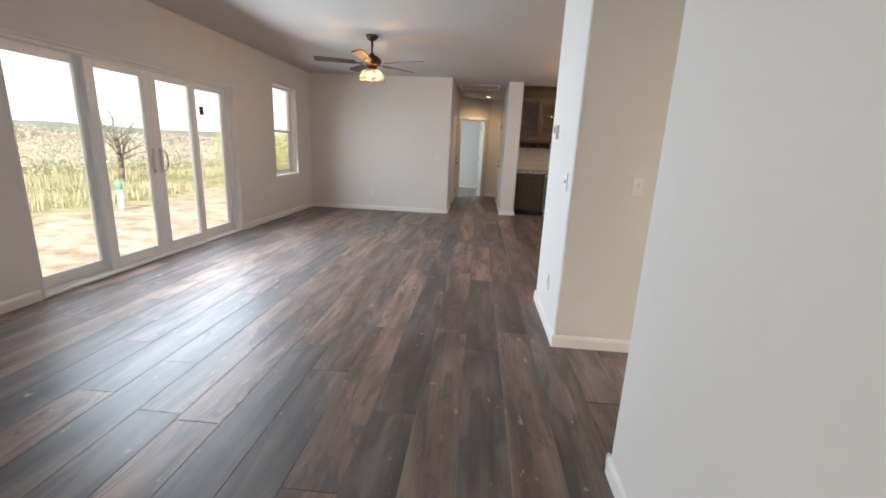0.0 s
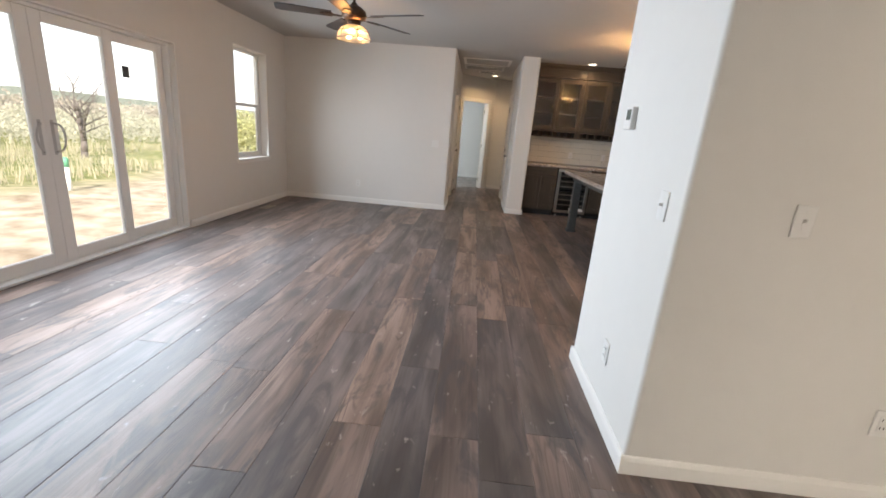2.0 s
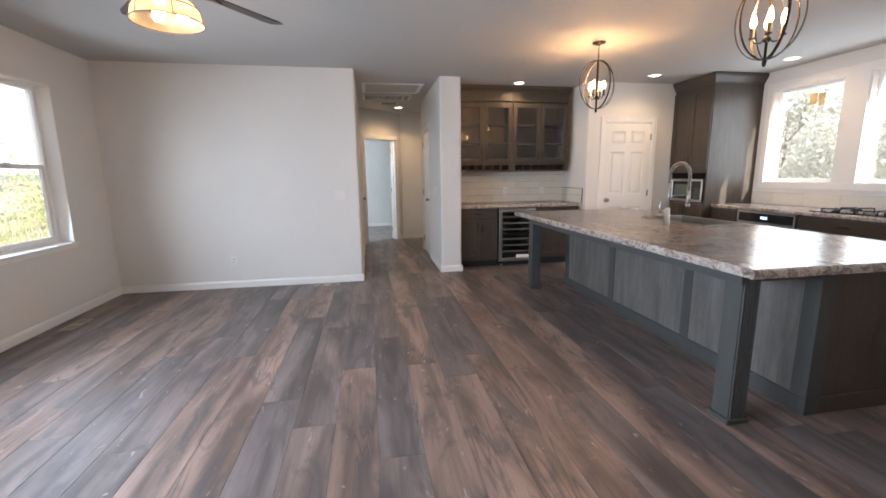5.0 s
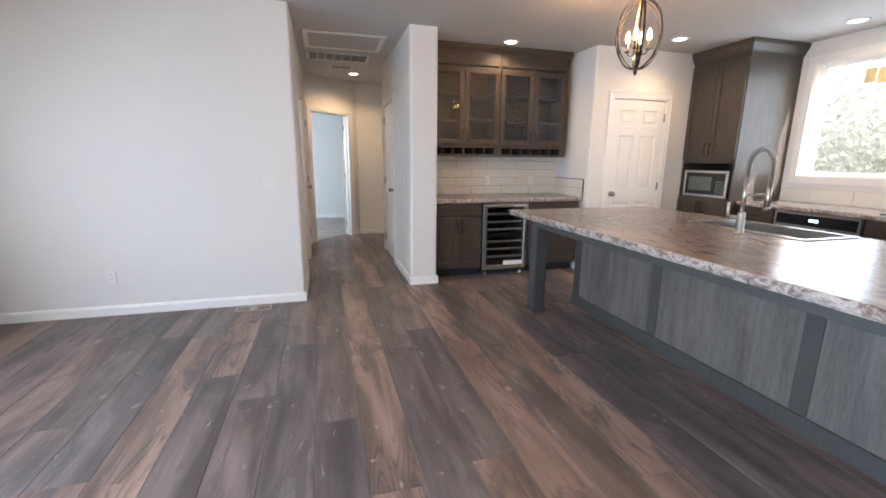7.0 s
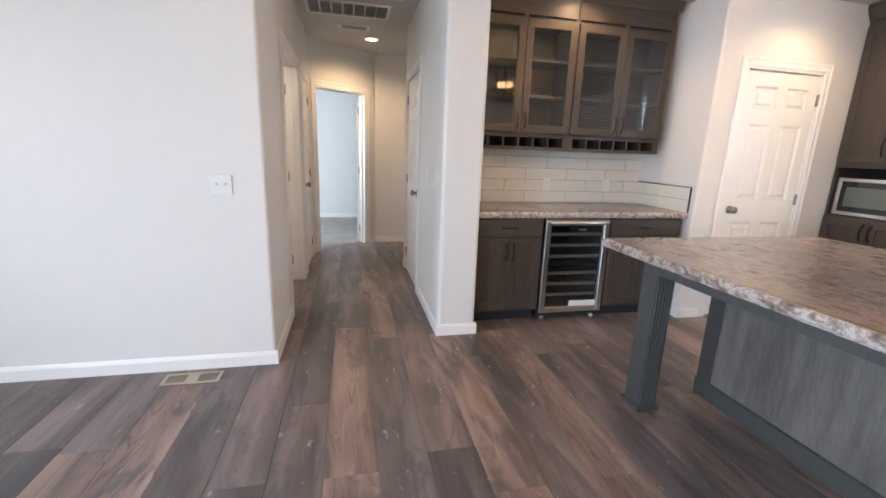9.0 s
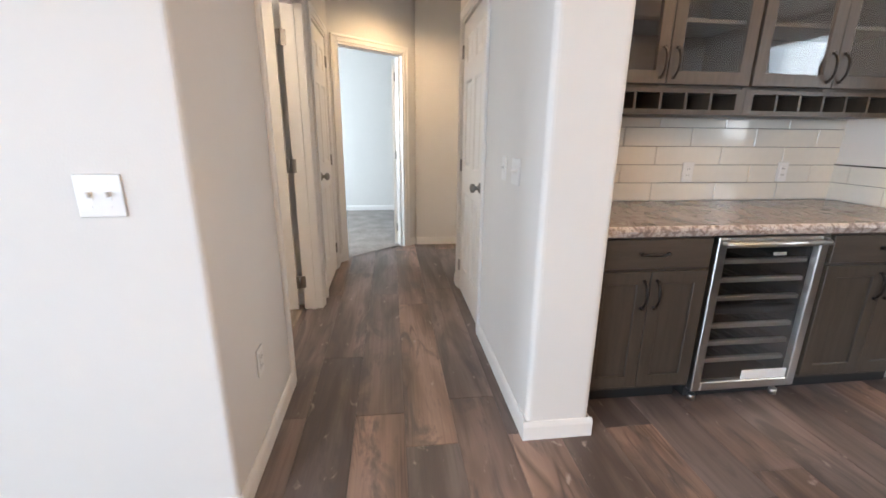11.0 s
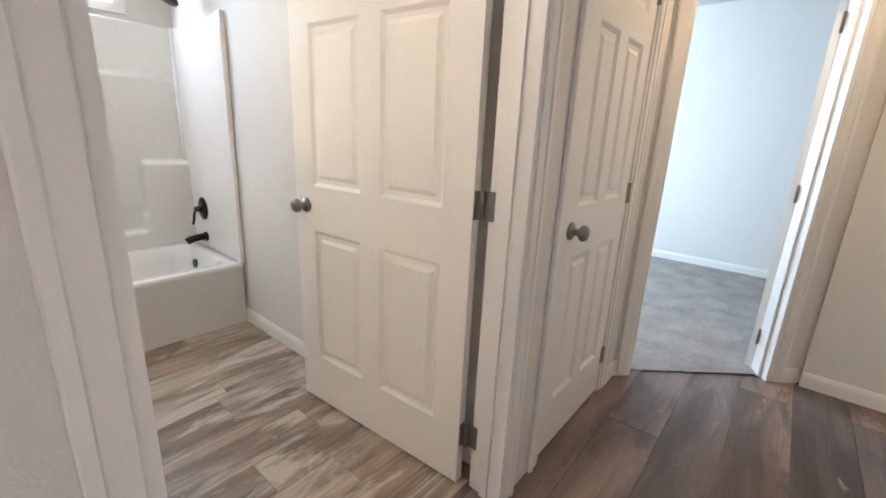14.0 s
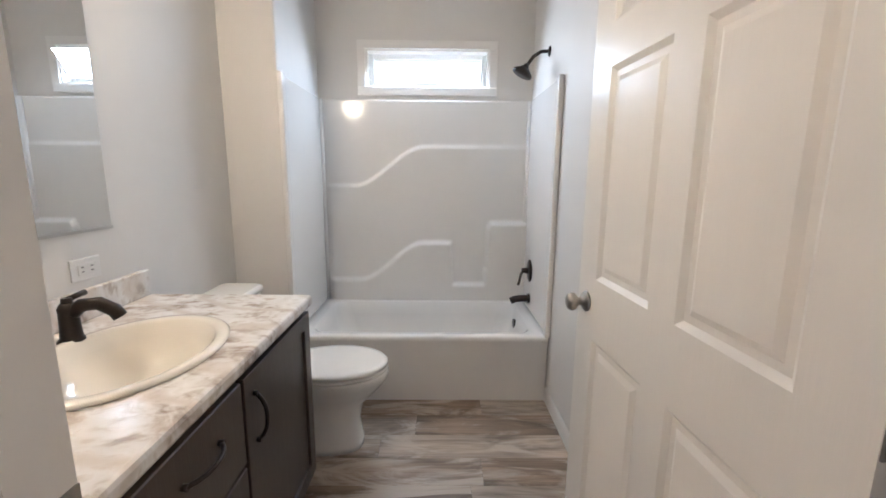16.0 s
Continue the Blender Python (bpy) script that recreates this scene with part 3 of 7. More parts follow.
# door casings: two legs and a head, each with a stepped profile; then the jamb lining
def casing(name, m, width, height, depth, face_y=0.0, back=True):
    """A cased opening in local coordinates: x along the opening from 0 to width, y into the wall, z up."""
    cw = 0.062
    ob = thing(name, (0, 0, 0), "white painted door casing and jamb", "door frame", kind="structure")
    ob.matrix_world = m
    PLACE[ob] = m
    sides = [face_y] + ([depth] if back else [])
    for yy in sides:
        s = -1 if yy == face_y else 1
        y0, y1, y2 = yy, yy + s * 0.012, yy + s * 0.017
        lo, hi = min(y0, y1), max(y0, y1)
        lo2, hi2 = min(y0, y2), max(y0, y2)
        part("casing_leg", boxes((-cw, -0.004, lo, hi, 0, height + cw), (-cw - 0.002, -cw + 0.02, lo2, hi2, 0, height + cw + 0.002), bevel=0.003), TRIM, ob, local=True)
        part("casing_leg", boxes((width + 0.004, width + cw, lo, hi, 0, height + cw), (width + cw - 0.02, width + cw + 0.002, lo2, hi2, 0, height + cw + 0.002), bevel=0.003), TRIM, ob, local=True)
        part("casing_head", boxes((-0.004, width + 0.004, lo, hi, height + 0.004, height + cw - 0.001), (-cw + 0.02, width + cw - 0.02, lo2, hi2, height + cw - 0.02, height + cw + 0.002), bevel=0.003), TRIM, ob, local=True)
    part("jamb", boxes((-0.02, 0.016, face_y - 0.004, depth + 0.004, 0, height), (width - 0.016, width + 0.02, face_y - 0.004, depth + 0.004, 0, height), (0.016, width - 0.016, face_y - 0.004, depth + 0.004, height - 0.016, height + 0.02)), TRIM, ob, local=True)
    part("door_stop", boxes((0.016, 0.027, 0.045, 0.075, 0, height - 0.016), (width - 0.027, width - 0.016, 0.045, 0.075, 0, height - 0.016), (0.016, width - 0.016, 0.045, 0.075, height - 0.027, height - 0.016)), TRIM, ob, local=True)
    return ob


def frame_at(x, y, turn):
    return pose(x, y, 0, 0, 0, turn)


# ---- doors ----
def panel_door(name, m, width, label, knob_x, hinge_x, knob_sides=(-1, 1), height=2.0, hinge_side=-1, lift=0.012, open_hinges=False):
    """Six-panel door. Local: x 0..width, y 0..0.035 (front face y=0 looks to -y), z up."""
    t = 0.035
    ob = thing(name, (0, 0, 0), label, "door", kind="structure")
    ob.matrix_world = m
    PLACE[ob] = m
    st, mid = 0.115, 0.10
    if width < 0.72:
        st, mid = 0.095, 0.085
    rails = [(lift, 0.235), (0.825, 1.012), (1.61, 1.725), (height - 0.105, height)]
    cols = [(st, (width - mid) / 2), ((width + mid) / 2, width - st)]
    xs = [0, cols[0][0], cols[0][1], cols[1][0], cols[1][1], width]
    zs = [z for pair in rails for z in pair]
    bm = bmesh.new()
    g = [[[bm.verts.new((x, y, z)) for y in (0, t)] for z in zs] for x in xs]
    for i in range(5):
        for k in range(7):
            if not (i in (1, 3) and k in (1, 3, 5)):
                for q in (0, 1):
                    bm.faces.new((g[i][k][q], g[i + 1][k][q], g[i + 1][k + 1][q], g[i][k + 1][q]))
    for i in range(5):
        for k in (0, 7):
            bm.faces.new((g[i][k][0], g[i + 1][k][0], g[i + 1][k][1], g[i][k][1]))
    for k in range(7):
        for i in (0, 5):
            bm.faces.new((g[i][k][0], g[i][k + 1][0], g[i][k + 1][1], g[i][k][1]))
    bmesh.ops.recalc_face_normals(bm, faces=bm.faces[:])
    part("slab", bm, DOOR, ob, local=True)
    for (_, z0), (z1, _) in zip(rails, rails[1:]):
        for c0, c1 in cols:
            bm = bmesh.new()
            for ya, yb in ((0.0105, 0.0), (t - 0.0105, t)):
                # sloped sticking round the recess, then the raised field
                rings = []
                for inset, y in ((0.0, yb), (0.014, ya), (0.030, ya), (0.046, yb + (0.0025 if yb == 0 else -0.0025))):
                    rings.append([bm.verts.new(p) for p in ((c0 + inset, y, z0 + inset), (c1 - inset, y, z0 + inset), (c1 - inset, y, z1 - inset), (c0 + inset, y, z1 - inset))])
                for a, c in zip(rings, rings[1:]):
                    for k in range(4):
                        bm.faces.new((a[k], a[(k + 1) % 4], c[(k + 1) % 4], c[k]))
                bm.faces.new(rings[-1])
            bmesh.ops.recalc_face_normals(bm, faces=bm.faces[:])
            part("panel", bm, DOOR, ob, local=True)
    for s in knob_sides:
        y = 0 if s < 0 else t
        bm = bmesh.new()
        turn = Matrix.Rotation(radians(90 if s < 0 else -90), 4, "X")
        lathe(bm, [(0.0, 0), (0.032, 0), (0.032, 0.005), (0.026, 0.011), (0.014, 0.014), (0.012, 0.026), (0.017, 0.032), (0.027, 0.040), (0.029, 0.050), (0.024, 0.060), (0.012, 0.065), (0, 0.066)], (knob_x, y, 0.93), 24, turn)
        part("door_knob", bm, NICKEL, ob, "satin nickel door knob", local=True)
    for z in (0.21, 1.034 if open_hinges else 1.02, 1.82):
        hx, y = hinge_x, (-0.006 if hinge_side < 0 else t + 0.006)
        bm = rod(bmesh.new(), (hx, y, z - 0.045), (hx, y, z + 0.045), 0.0065, segs=10)
        w = 0.032
        if open_hinges:
            # swung open: one leaf on the door edge, one on the jamb, the pin between
            bm = rod(bmesh.new(), (-0.020, 0.015, z - 0.046), (-0.020, 0.015, z + 0.046), 0.0065, segs=10)
            box(bm, -0.003, 0.001, 0.004, 0.033, z - 0.045, z + 0.045, bevel=0.001)
            box(bm, -0.018, -0.002, 0.0125, 0.0155, z - 0.045, z + 0.045)
            box(bm, -0.060, -0.022, 0.0065, 0.0095, z - 0.045, z + 0.045, bevel=0.001)
        else:
            box(bm, hx - 0.016, hx + 0.016, y + 0.001, y + 0.007, z - 0.045, z + 0.045)
        part("hinge", bm, NICKEL, ob, "satin nickel hinge", local=True)
    return ob

# bathroom door: cased opening in the hall's west wall, door swung into the bathroom
bath_frame = casing("door_frame_bath", frame_at(-0.443, 9.53, 90), 0.96, DOOR_H, 0.12)
part("strike_plate", boxes((0.0155, 0.0185, 0.084, 0.1235, 0.935, 0.952), (0.0155, 0.0185, 0.084, 0.1235, 0.976, 0.993), (0.0155, 0.0185, 0.084, 0.095, 0.952, 0.976), (0.0155, 0.0185, 0.113, 0.1235, 0.952, 0.976)), NICKEL, bath_frame, "satin nickel strike plate", local=True)
part("latch_hole", B(0.0158, 0.0168, 0.095, 0.113, 0.952, 0.976), DARK_SLOT, bath_frame, local=True)
panel_door("door_bath", pose(-0.608, 10.478, 0, 0, 0, 183.6), 0.885, "open white six-panel bathroom door", 0.822, -0.004, (-1, 1), hinge_side=1, open_hinges=True)
# closet door, closed
casing("door_frame_closet", frame_at(-0.443, 10.74, 90), 0.68, DOOR_H, 0.12, back=False)
panel_door("door_closet", frame_at(-0.447, 10.757, 90), 0.646, "closed white six-panel closet door", 0.058, 0.65, (-1,), hinge_side=-1)
# hall east door, closed
casing("door_frame_hall_east", frame_at(0.623, 10.80, -90), 0.80, DOOR_H, 0.12, back=False)
panel_door("door_hall_east", frame_at(0.628, 10.783, -90), 0.766, "closed white six-panel hall door", 0.705, -0.002, (-1,), hinge_side=-1)
# pantry door, closed
casing("door_frame_pantry", frame_at(2.99, 9.05, 0), 0.75, DOOR_H, 0.12, back=False)
panel_door("door_pantry", frame_at(3.007, 9.054, 0), 0.716, "closed white six-panel pantry door", 0.06, 0.72, (-1,), hinge_side=-1)
# bedroom door, swung into the bedroom
casing("door_frame_bedroom", DIAG @ pose(DIAG_HOLE[0], 0, 0), DIAG_HOLE[1] - DIAG_HOLE[0], DOOR_H, 0.11)
panel_door("door_bedroom", DIAG @ pose(DIAG_HOLE[1] - 0.012, 0.122, 0, 0, 0, 28), 0.75, "open white six-panel bedroom door", 0.69, -0.004, (-1, 1), hinge_side=-1)

# ---- planks ----


JOINTS = {-1: 5.24, -2: 6.22}    # rows of planks whose end joints are known


def laid(parent, mat, rest_mat, areas, width, length, origin, near, seed, limit=300, gap=0.0012, name="plank", thick=0.005):
    """Planks along y in rows of width; areas: (x0, x1, y0, y1). Those for which near(x, y) holds are parts, the rest one mesh."""
    rng, cache, made, rest = random.Random(seed), {}, 0, bmesh.new()
    for x0, x1, y0, y1 in areas:
        row = math.floor((x0 - origin) / width)
        while origin + row * width < x1 - 1e-4:
            a, b = max(x0, origin + row * width), min(x1, origin + (row + 1) * width)
            row += 1
            if b - a < 0.012:
                continue
            y = y0 - rng.random() * length
            if row - 1 in JOINTS and y0 < JOINTS[row - 1] < y1:
                y = JOINTS[row - 1] - length * math.ceil((JOINTS[row - 1] - y0) / length)
            while y < y1:
                c, d = max(y, y0), min(y + length, y1)
                y += length
                if d - c < 0.02:
                    continue
                w, h, cx, cy = b - a, d - c, (a + b) / 2, (c + d) / 2
                key = (round(w, 3), round(h, 2))
                hit = made < limit and near(cx, cy)
                bm = rest if not hit else (None if key in cache else bmesh.new())
                if bm is not None:
                    e, ox, oy = 0.0018, (cx if bm is rest else 0), (cy if bm is rest else 0)
                    hw, hh = (w - gap) / 2, (h - gap) / 2
                    lo = [bm.verts.new((ox + p * hw, oy + q * hh, -thick)) for p, q in ((-1, -1), (1, -1), (1, 1), (-1, 1))]
                    mi = [bm.verts.new((ox + p * hw, oy + q * hh, -0.0012)) for p, q in ((-1, -1), (1, -1), (1, 1), (-1, 1))]
                    hi = [bm.verts.new((ox + p * (hw - e), oy + q * (hh - e), 0)) for p, q in ((-1, -1), (1, -1), (1, 1), (-1, 1))]
                    for k in range(4):
                        j = (k + 1) % 4
                        bm.faces.new((lo[k], lo[j], mi[j], mi[k]))
                        bm.faces.new((mi[k], mi[j], hi[j], hi[k]))
                    bm.faces.new(hi)
                    if bm is not rest:
                        cache[key] = mesh_of(name, bm, mat)
                if hit:
                    ob = new(name, cache[key])
                    ob.location = (cx, cy, 0)
                    ob.parent = parent
                    made += 1
    if len(rest.verts):
        ob = part(name + "s_beyond", rest, rest_mat, parent)
        ob["kind"] = "stuff"
    else:
        rest.free()


def lay_floors():
    laid(floor, PLANK, PLANK_REST, [(-0.549, 0.783, -1.6, 12.25), (WX, -0.549, -1.6, NY), (0.783, EX, -1.6, 3.125), (0.783, EX, 4.045, 9.9), (0.783, 1.7, 10.95, 12.25), (-0.583, -0.549, 9.5, 10.52)], 0.222, 1.5, -0.105,
         lambda x, y: -2.8 < x < 2.2 and 0.5 < y < 12.3, 5)
    laid(bath_floor, BATH_PLANK, BATH_PLANK, [(WX, -0.583, 8.80, 10.57)], 0.178, 0.92, 0.02, lambda x, y: True, 9)

# ---- windows and sliding door ----


def pane(name, bm, parent, local=False, mat=None):
    ob = part(name, bm, mat or GLASS, parent, local=local)
    ob.visible_shadow = False
    return ob


def sliding_door():
    y0, y1, _, z1 = SLIDER
    ob = thing("sliding_glass_door", (WX - 0.075, (y0 + y1) / 2, 0), "wide white vinyl sliding glass door with four panels", "sliding door", kind="structure")
    xo, xi = WX - 0.19, WX - 0.06
    part("door_frame", boxes((xo, xi, y0, y0 + 0.035, 0, z1), (xo, xi, y1 - 0.035, y1, 0, z1), (xo, xi, y0 + 0.035, y1 - 0.035, z1 - 0.035, z1), (xo, xi, y0 + 0.035, y1 - 0.035, 0, 0.028), bevel=0.003), VINYL, ob)
    part("track", boxes((xi - 0.045, xi - 0.038, y0 + 0.04, y1 - 0.04, 0.028, 0.036), (xi - 0.085, xi - 0.078, y0 + 0.04, y1 - 0.04, 0.028, 0.036)), VINYL, ob)
    part("jamb_lining", boxes((WX - 0.06, WX + 0.003, y0 - 0.003, y0 + 0.012, 0, z1 + 0.003), (WX - 0.06, WX + 0.003, y1 - 0.012, y1 + 0.003, 0, z1 + 0.003), (WX - 0.06, WX + 0.003, y0 + 0.012, y1 - 0.012, z1 - 0.012, z1 + 0.003), bevel=0.002), TRIM, ob)
    part("threshold", B(WX - 0.06, WX + 0.004, y0 + 0.012, y1 - 0.012, 0.001, 0.022, bevel=0.003), VINYL, ob)
    w = (y1 - y0 - 0.07) / 4
    for k in range(4):
        a = y0 + 0.035 + k * w
        inner = k in (1, 2)
        x0, x1 = (WX - 0.108, WX - 0.066) if inner else (WX - 0.165, WX - 0.120)
        a0, a1, st = a - (0.02 if k in (1, 3) else 0), a + w + (0.02 if k in (0, 2) else 0), (0.098 if inner else 0.078)
        p = part("door_panel", boxes((x0, x1, a0, a0 + st, 0.03, z1 - 0.04), (x0, x1, a1 - st, a1, 0.03, z1 - 0.04), (x0, x1, a0 + st, a1 - st, 0.03, 0.125), (x0, x1, a0 + st, a1 - st, z1 - 0.115, z1 - 0.04), bevel=0.004), VINYL, ob)
        xm = (x0 + x1) / 2
        pane("pane", B(xm - 0.003, xm + 0.003, a0 + st - 0.005, a1 - st + 0.005, 0.12, z1 - 0.11), p)
        if inner:
            # D-shaped loop standing off the meeting stile, bowed away from the joint
            s, yh = (-1, a1 - 0.05) if k == 1 else (1, a0 + 0.05)
            bow = [(x1 + 0.004, yh, 0.91), (x1 + 0.022, yh + s * 0.006, 0.915)] + [(x1 + 0.036, yh + s * 0.062 * math.sin(u), 1.02 - 0.105 * math.cos(u)) for u in (math.pi * q / 10 for q in range(1, 10))] + [(x1 + 0.022, yh + s * 0.006, 1.125), (x1 + 0.004, yh, 1.13)]
            h = tube(bmesh.new(), bow, 0.0075)
            box(h, x1, x1 + 0.005, yh - 0.013, yh + 0.013, 0.89, 1.15, bevel=0.002)
            part("pull_handle", h, PULL, p, "grey looped pull handle")
    part("sticker", B(WX - 0.139, WX - 0.1375, y1 - 0.55, y1 - 0.47, 1.55, 1.65), BLACK_MATT, ob, "small dark sticker on the glass")


def hung_window(name, x, sgn, hole, sill=True, glass_depth=0.105, out=0.15, meeting=True, label="white vinyl single-hung window"):
    """A window in an outer wall whose inner face is x; sgn: the way out along x."""
    y0, y1, z0, z1 = hole
    ob = thing(name, (x, (y0 + y1) / 2, z0), label, "window", kind="structure")
    xa, xb = sorted((x + sgn * out, x + sgn * glass_depth * 0.75))
    f = 0.045
    part("window_frame", boxes((xa, xb, y0, y0 + f, z0, z1), (xa, xb, y1 - f, y1, z0, z1), (xa, xb, y0 + f, y1 - f, z0, z0 + f), (xa, xb, y0 + f, y1 - f, z1 - f, z1), bevel=0.004), VINYL, ob)
    xm = (xa + xb) / 2
    zm = (z0 + z1) / 2
    if meeting:
        xs0, xs1 = sorted((xm - sgn * 0.02, xm + sgn * 0.012))
        s = 0.032
        low = part("lower_sash", boxes((xs0, xs1, y0 + f, y0 + f + s, z0 + f, zm + 0.02), (xs0, xs1, y1 - f - s, y1 - f, z0 + f, zm + 0.02), (xs0, xs1, y0 + f + s, y1 - f - s, z0 + f, z0 + f + s), (xs0, xs1, y0 + f + s, y1 - f - s, zm - 0.02, zm + 0.02), bevel=0.003), VINYL, ob)
        pane("pane", B(xm - 0.006, xm - 0.002, y0 + f + s - 0.004, y1 - f - s + 0.004, z0 + f + s - 0.004, zm - 0.016), low)
        pane("pane", B(xm + 0.004, xm + 0.008, y0 + f - 0.004, y1 - f + 0.004, zm + 0.005, z1 - f + 0.004), ob)
        part("sash_lock", boxes((xs0 - 0.004, xs1, (y0 + y1) / 2 - 0.03, (y0 + y1) / 2 + 0.03, zm + 0.02, zm + 0.032), bevel=0.003), VINYL, ob)
    else:
        pane("pane", B(xm - 0.003, xm + 0.003, y0 + f - 0.004, y1 - f + 0.004, z0 + f - 0.004, z1 - f + 0.004), ob)
    xi0, xi1 = sorted((x - sgn * 0.002, xb if sgn < 0 else xa))
    part("jamb_extension", boxes((xi0, xi1, y0 - 0.002, y0 + 0.012, z0, z1), (xi0, xi1, y1 - 0.012, y1 + 0.002, z0, z1), (xi0, xi1, y0 + 0.012, y1 - 0.012, z1 - 0.012, z1 + 0.002), (xi0, xi1, y0 + 0.012, y1 - 0.012, z0 - 0.002, z0 + 0.012)), TRIM, ob)
    if sill:
        s0, s1 = sorted((x, x - sgn * 0.02))
        part("window_sill", boxes((s0, s1, y0 - 0.03, y1 + 0.03, z0 - 0.012, z0 + 0.012), bevel=0.004), TRIM, ob)
        a0, a1 = sorted((x, x - sgn * 0.010))
        part("apron", boxes((a0, a1, y0 - 0.02, y1 + 0.02, z0 - 0.045, z0 - 0.012), bevel=0.003), TRIM, ob)
    return ob


sliding_door()
hung_window("window_1", WX, -1, WIN_L, glass_depth=0.155, out=0.185)
hung_window("window_2", EX, 1, WIN_K1, sill=False, meeting=False, label="white vinyl kitchen window above the counter")
hung_window("window_3", EX, 1, WIN_K2, sill=False, meeting=False, label="white vinyl kitchen window above the counter")
hung_window("window_4", WX, -1, WIN_B, sill=False, meeting=False, label="small white bathroom window above the tub")
# Unseen and added: no window is known at this spot.
hung_window("unseen_front_window", WX, -1, WIN_UNSEEN)
# Unseen window, added to fit out the entry fill light's opening.
wd = thing("unseen_entry_window", (2.8, -1.66, 0.7), "added unseen white vinyl window for light on the entry", "window", kind="structure")
part("window_frame", boxes((2.1, 2.145, -1.71, -1.65, 0.7, 2.1), (3.455, 3.5, -1.71, -1.65, 0.7, 2.1), (2.145, 3.455, -1.71, -1.65, 0.7, 0.745), (2.145, 3.455, -1.71, -1.65, 2.055, 2.1), bevel=0.004), VINYL, wd)
pane("pane", B(2.141, 3.459, -1.683, -1.677, 0.741, 2.059), wd)
hung_window("window_5", WX, -1, WIN_R, label="white vinyl bedroom window")


def flat_casing(name, x, sgn, holes, w, label):
    """Flat boards round one or two windows side by side."""
    a0, a1 = sorted((x, x + sgn * 0.014))
    y0, y1 = min(h[0] for h in holes), max(h[1] for h in holes)
    z0, z1 = holes[0][2], holes[0][3]
    ob = thing(name, (x, (y0 + y1) / 2, z0), label, "window trim", kind="structure")
    part("head_board", B(a0, a1, y0 - w, y1 + w, z1, z1 + w, bevel=0.002), TRIM, ob)
    part("bottom_board", B(a0, a1, y0 - w, y1 + w, z0 - w, z0, bevel=0.002), TRIM, ob)
    hs = sorted(holes)
    edges = [(y0 - w, y0), (y1, y1 + w)] + [(p[1], q[0]) for p, q in zip(hs, hs[1:])]
    for p, q in edges:
        part("side_board", B(a0, a1, p, q, z0, z1, bevel=0.002), TRIM, ob)


flat_casing("trim_kitchen_windows", EX, -1, [WIN_K1, WIN_K2], 0.075, "white painted flat window trim")
flat_casing("trim_bath_window", WX, 1, [WIN_B], 0.055, "white painted flat window trim")
st = solid("window_sticker", boxes((4.874, 4.876, 7.62, 7.70, 2.06, 2.20), (4.874, 4.876, 7.71, 7.80, 2.08, 2.21)), STICKER, "yellow printed paper stickers on the window glass", "sticker", kind="thing")

# ---- kitchen pieces ----


def bar_handle(bm, x, y, z, length, upright=True):
    """Arched pull, standing off the face y towards -y."""
    h, pts = length / 2, []
    for k in range(9):
        s = -1 + 2 * k / 8
        out = 0.006 + 0.026 * (1 - abs(s) ** 2.6)
        pts.append((x, y - out, z + s * h) if upright else (x + s * h, y - out, z))
    tube(bm, pts, 0.006, 8)
    for s in (-1, 1):
        p = (x, y, z + s * h) if upright else (x + s * h, y, z)
        q = (x, y - 0.012, z + s * h) if upright else (x + s * h, y - 0.012, z)
        rod(bm, p, q, 0.008, segs=8)
    return bm


def shaker(ob, name, x0, x1, z0, z1, mat, y=0.0, handle=None, glass=False, rail=0.058, slab=False):
    """A framed door or drawer front on the face y (towards -y), in ob's own coordinates. handle: (x, z, upright)."""
    t = 0.02
    if slab:
        bm = B(x0, x1, y - t, y, z0, z1, bevel=0.003)
    else:
        bm = bmesh.new()
        rings = []
        for ins, yy in ((0.0, y), (0.0, y - t + 0.002), (0.002, y - t), (rail - 0.002, y - t), (rail, y - t + 0.002), (rail, y)):
            rings.append([bm.verts.new(c) for c in ((x0 + ins, yy, z0 + ins), (x1 - ins, yy, z0 + ins), (x1 - ins, yy, z1 - ins), (x0 + ins, yy, z1 - ins))])
        for a, c in zip(rings, rings[1:] + rings[:1]):
            for k in range(4):
                bm.faces.new((a[k], a[(k + 1) % 4], c[(k + 1) % 4], c[k]))
        bmesh.ops.recalc_face_normals(bm, faces=bm.faces[:])
    p = part(name, bm, mat, ob, local=True)
    if not slab and not glass:
        part("inset_panel", B(x0 + rail - 0.003, x1 - rail + 0.003, y - 0.010, y - 0.002, z0 + rail - 0.003, z1 - rail + 0.003), mat, p, local=True)
    if glass:
        pane("pane", B(x0 + rail - 0.003, x1 - rail + 0.003, y - 0.012, y - 0.008, z0 + rail - 0.003, z1 - rail + 0.003), p, local=True)
    if handle:
        part("handle", bar_handle(bmesh.new(), handle[0], y - t, handle[1], handle[3] if len(handle) > 3 else 0.125, handle[2]), BRONZE, p, "dark bronze arched pull", local=True)
    return p


def carcass(name, m, w, d, z0, z1, mat, label, category="cabinet", toe=0.0, group=""):
    ob = thing(name, (0, 0, 0), label, category, group)
    ob.matrix_world = m
    PLACE[ob] = m
    part("body", B(0.002, w - 0.002, 0.002, d - 0.003, z0 + toe, z1, bevel=0.0015), mat, ob, local=True)
    if toe:
        part("toe_kick", B(0.004, w - 0.004, 0.075, d - 0.003, z0, z0 + toe), BLACK_MATT, ob, local=True)
    return ob


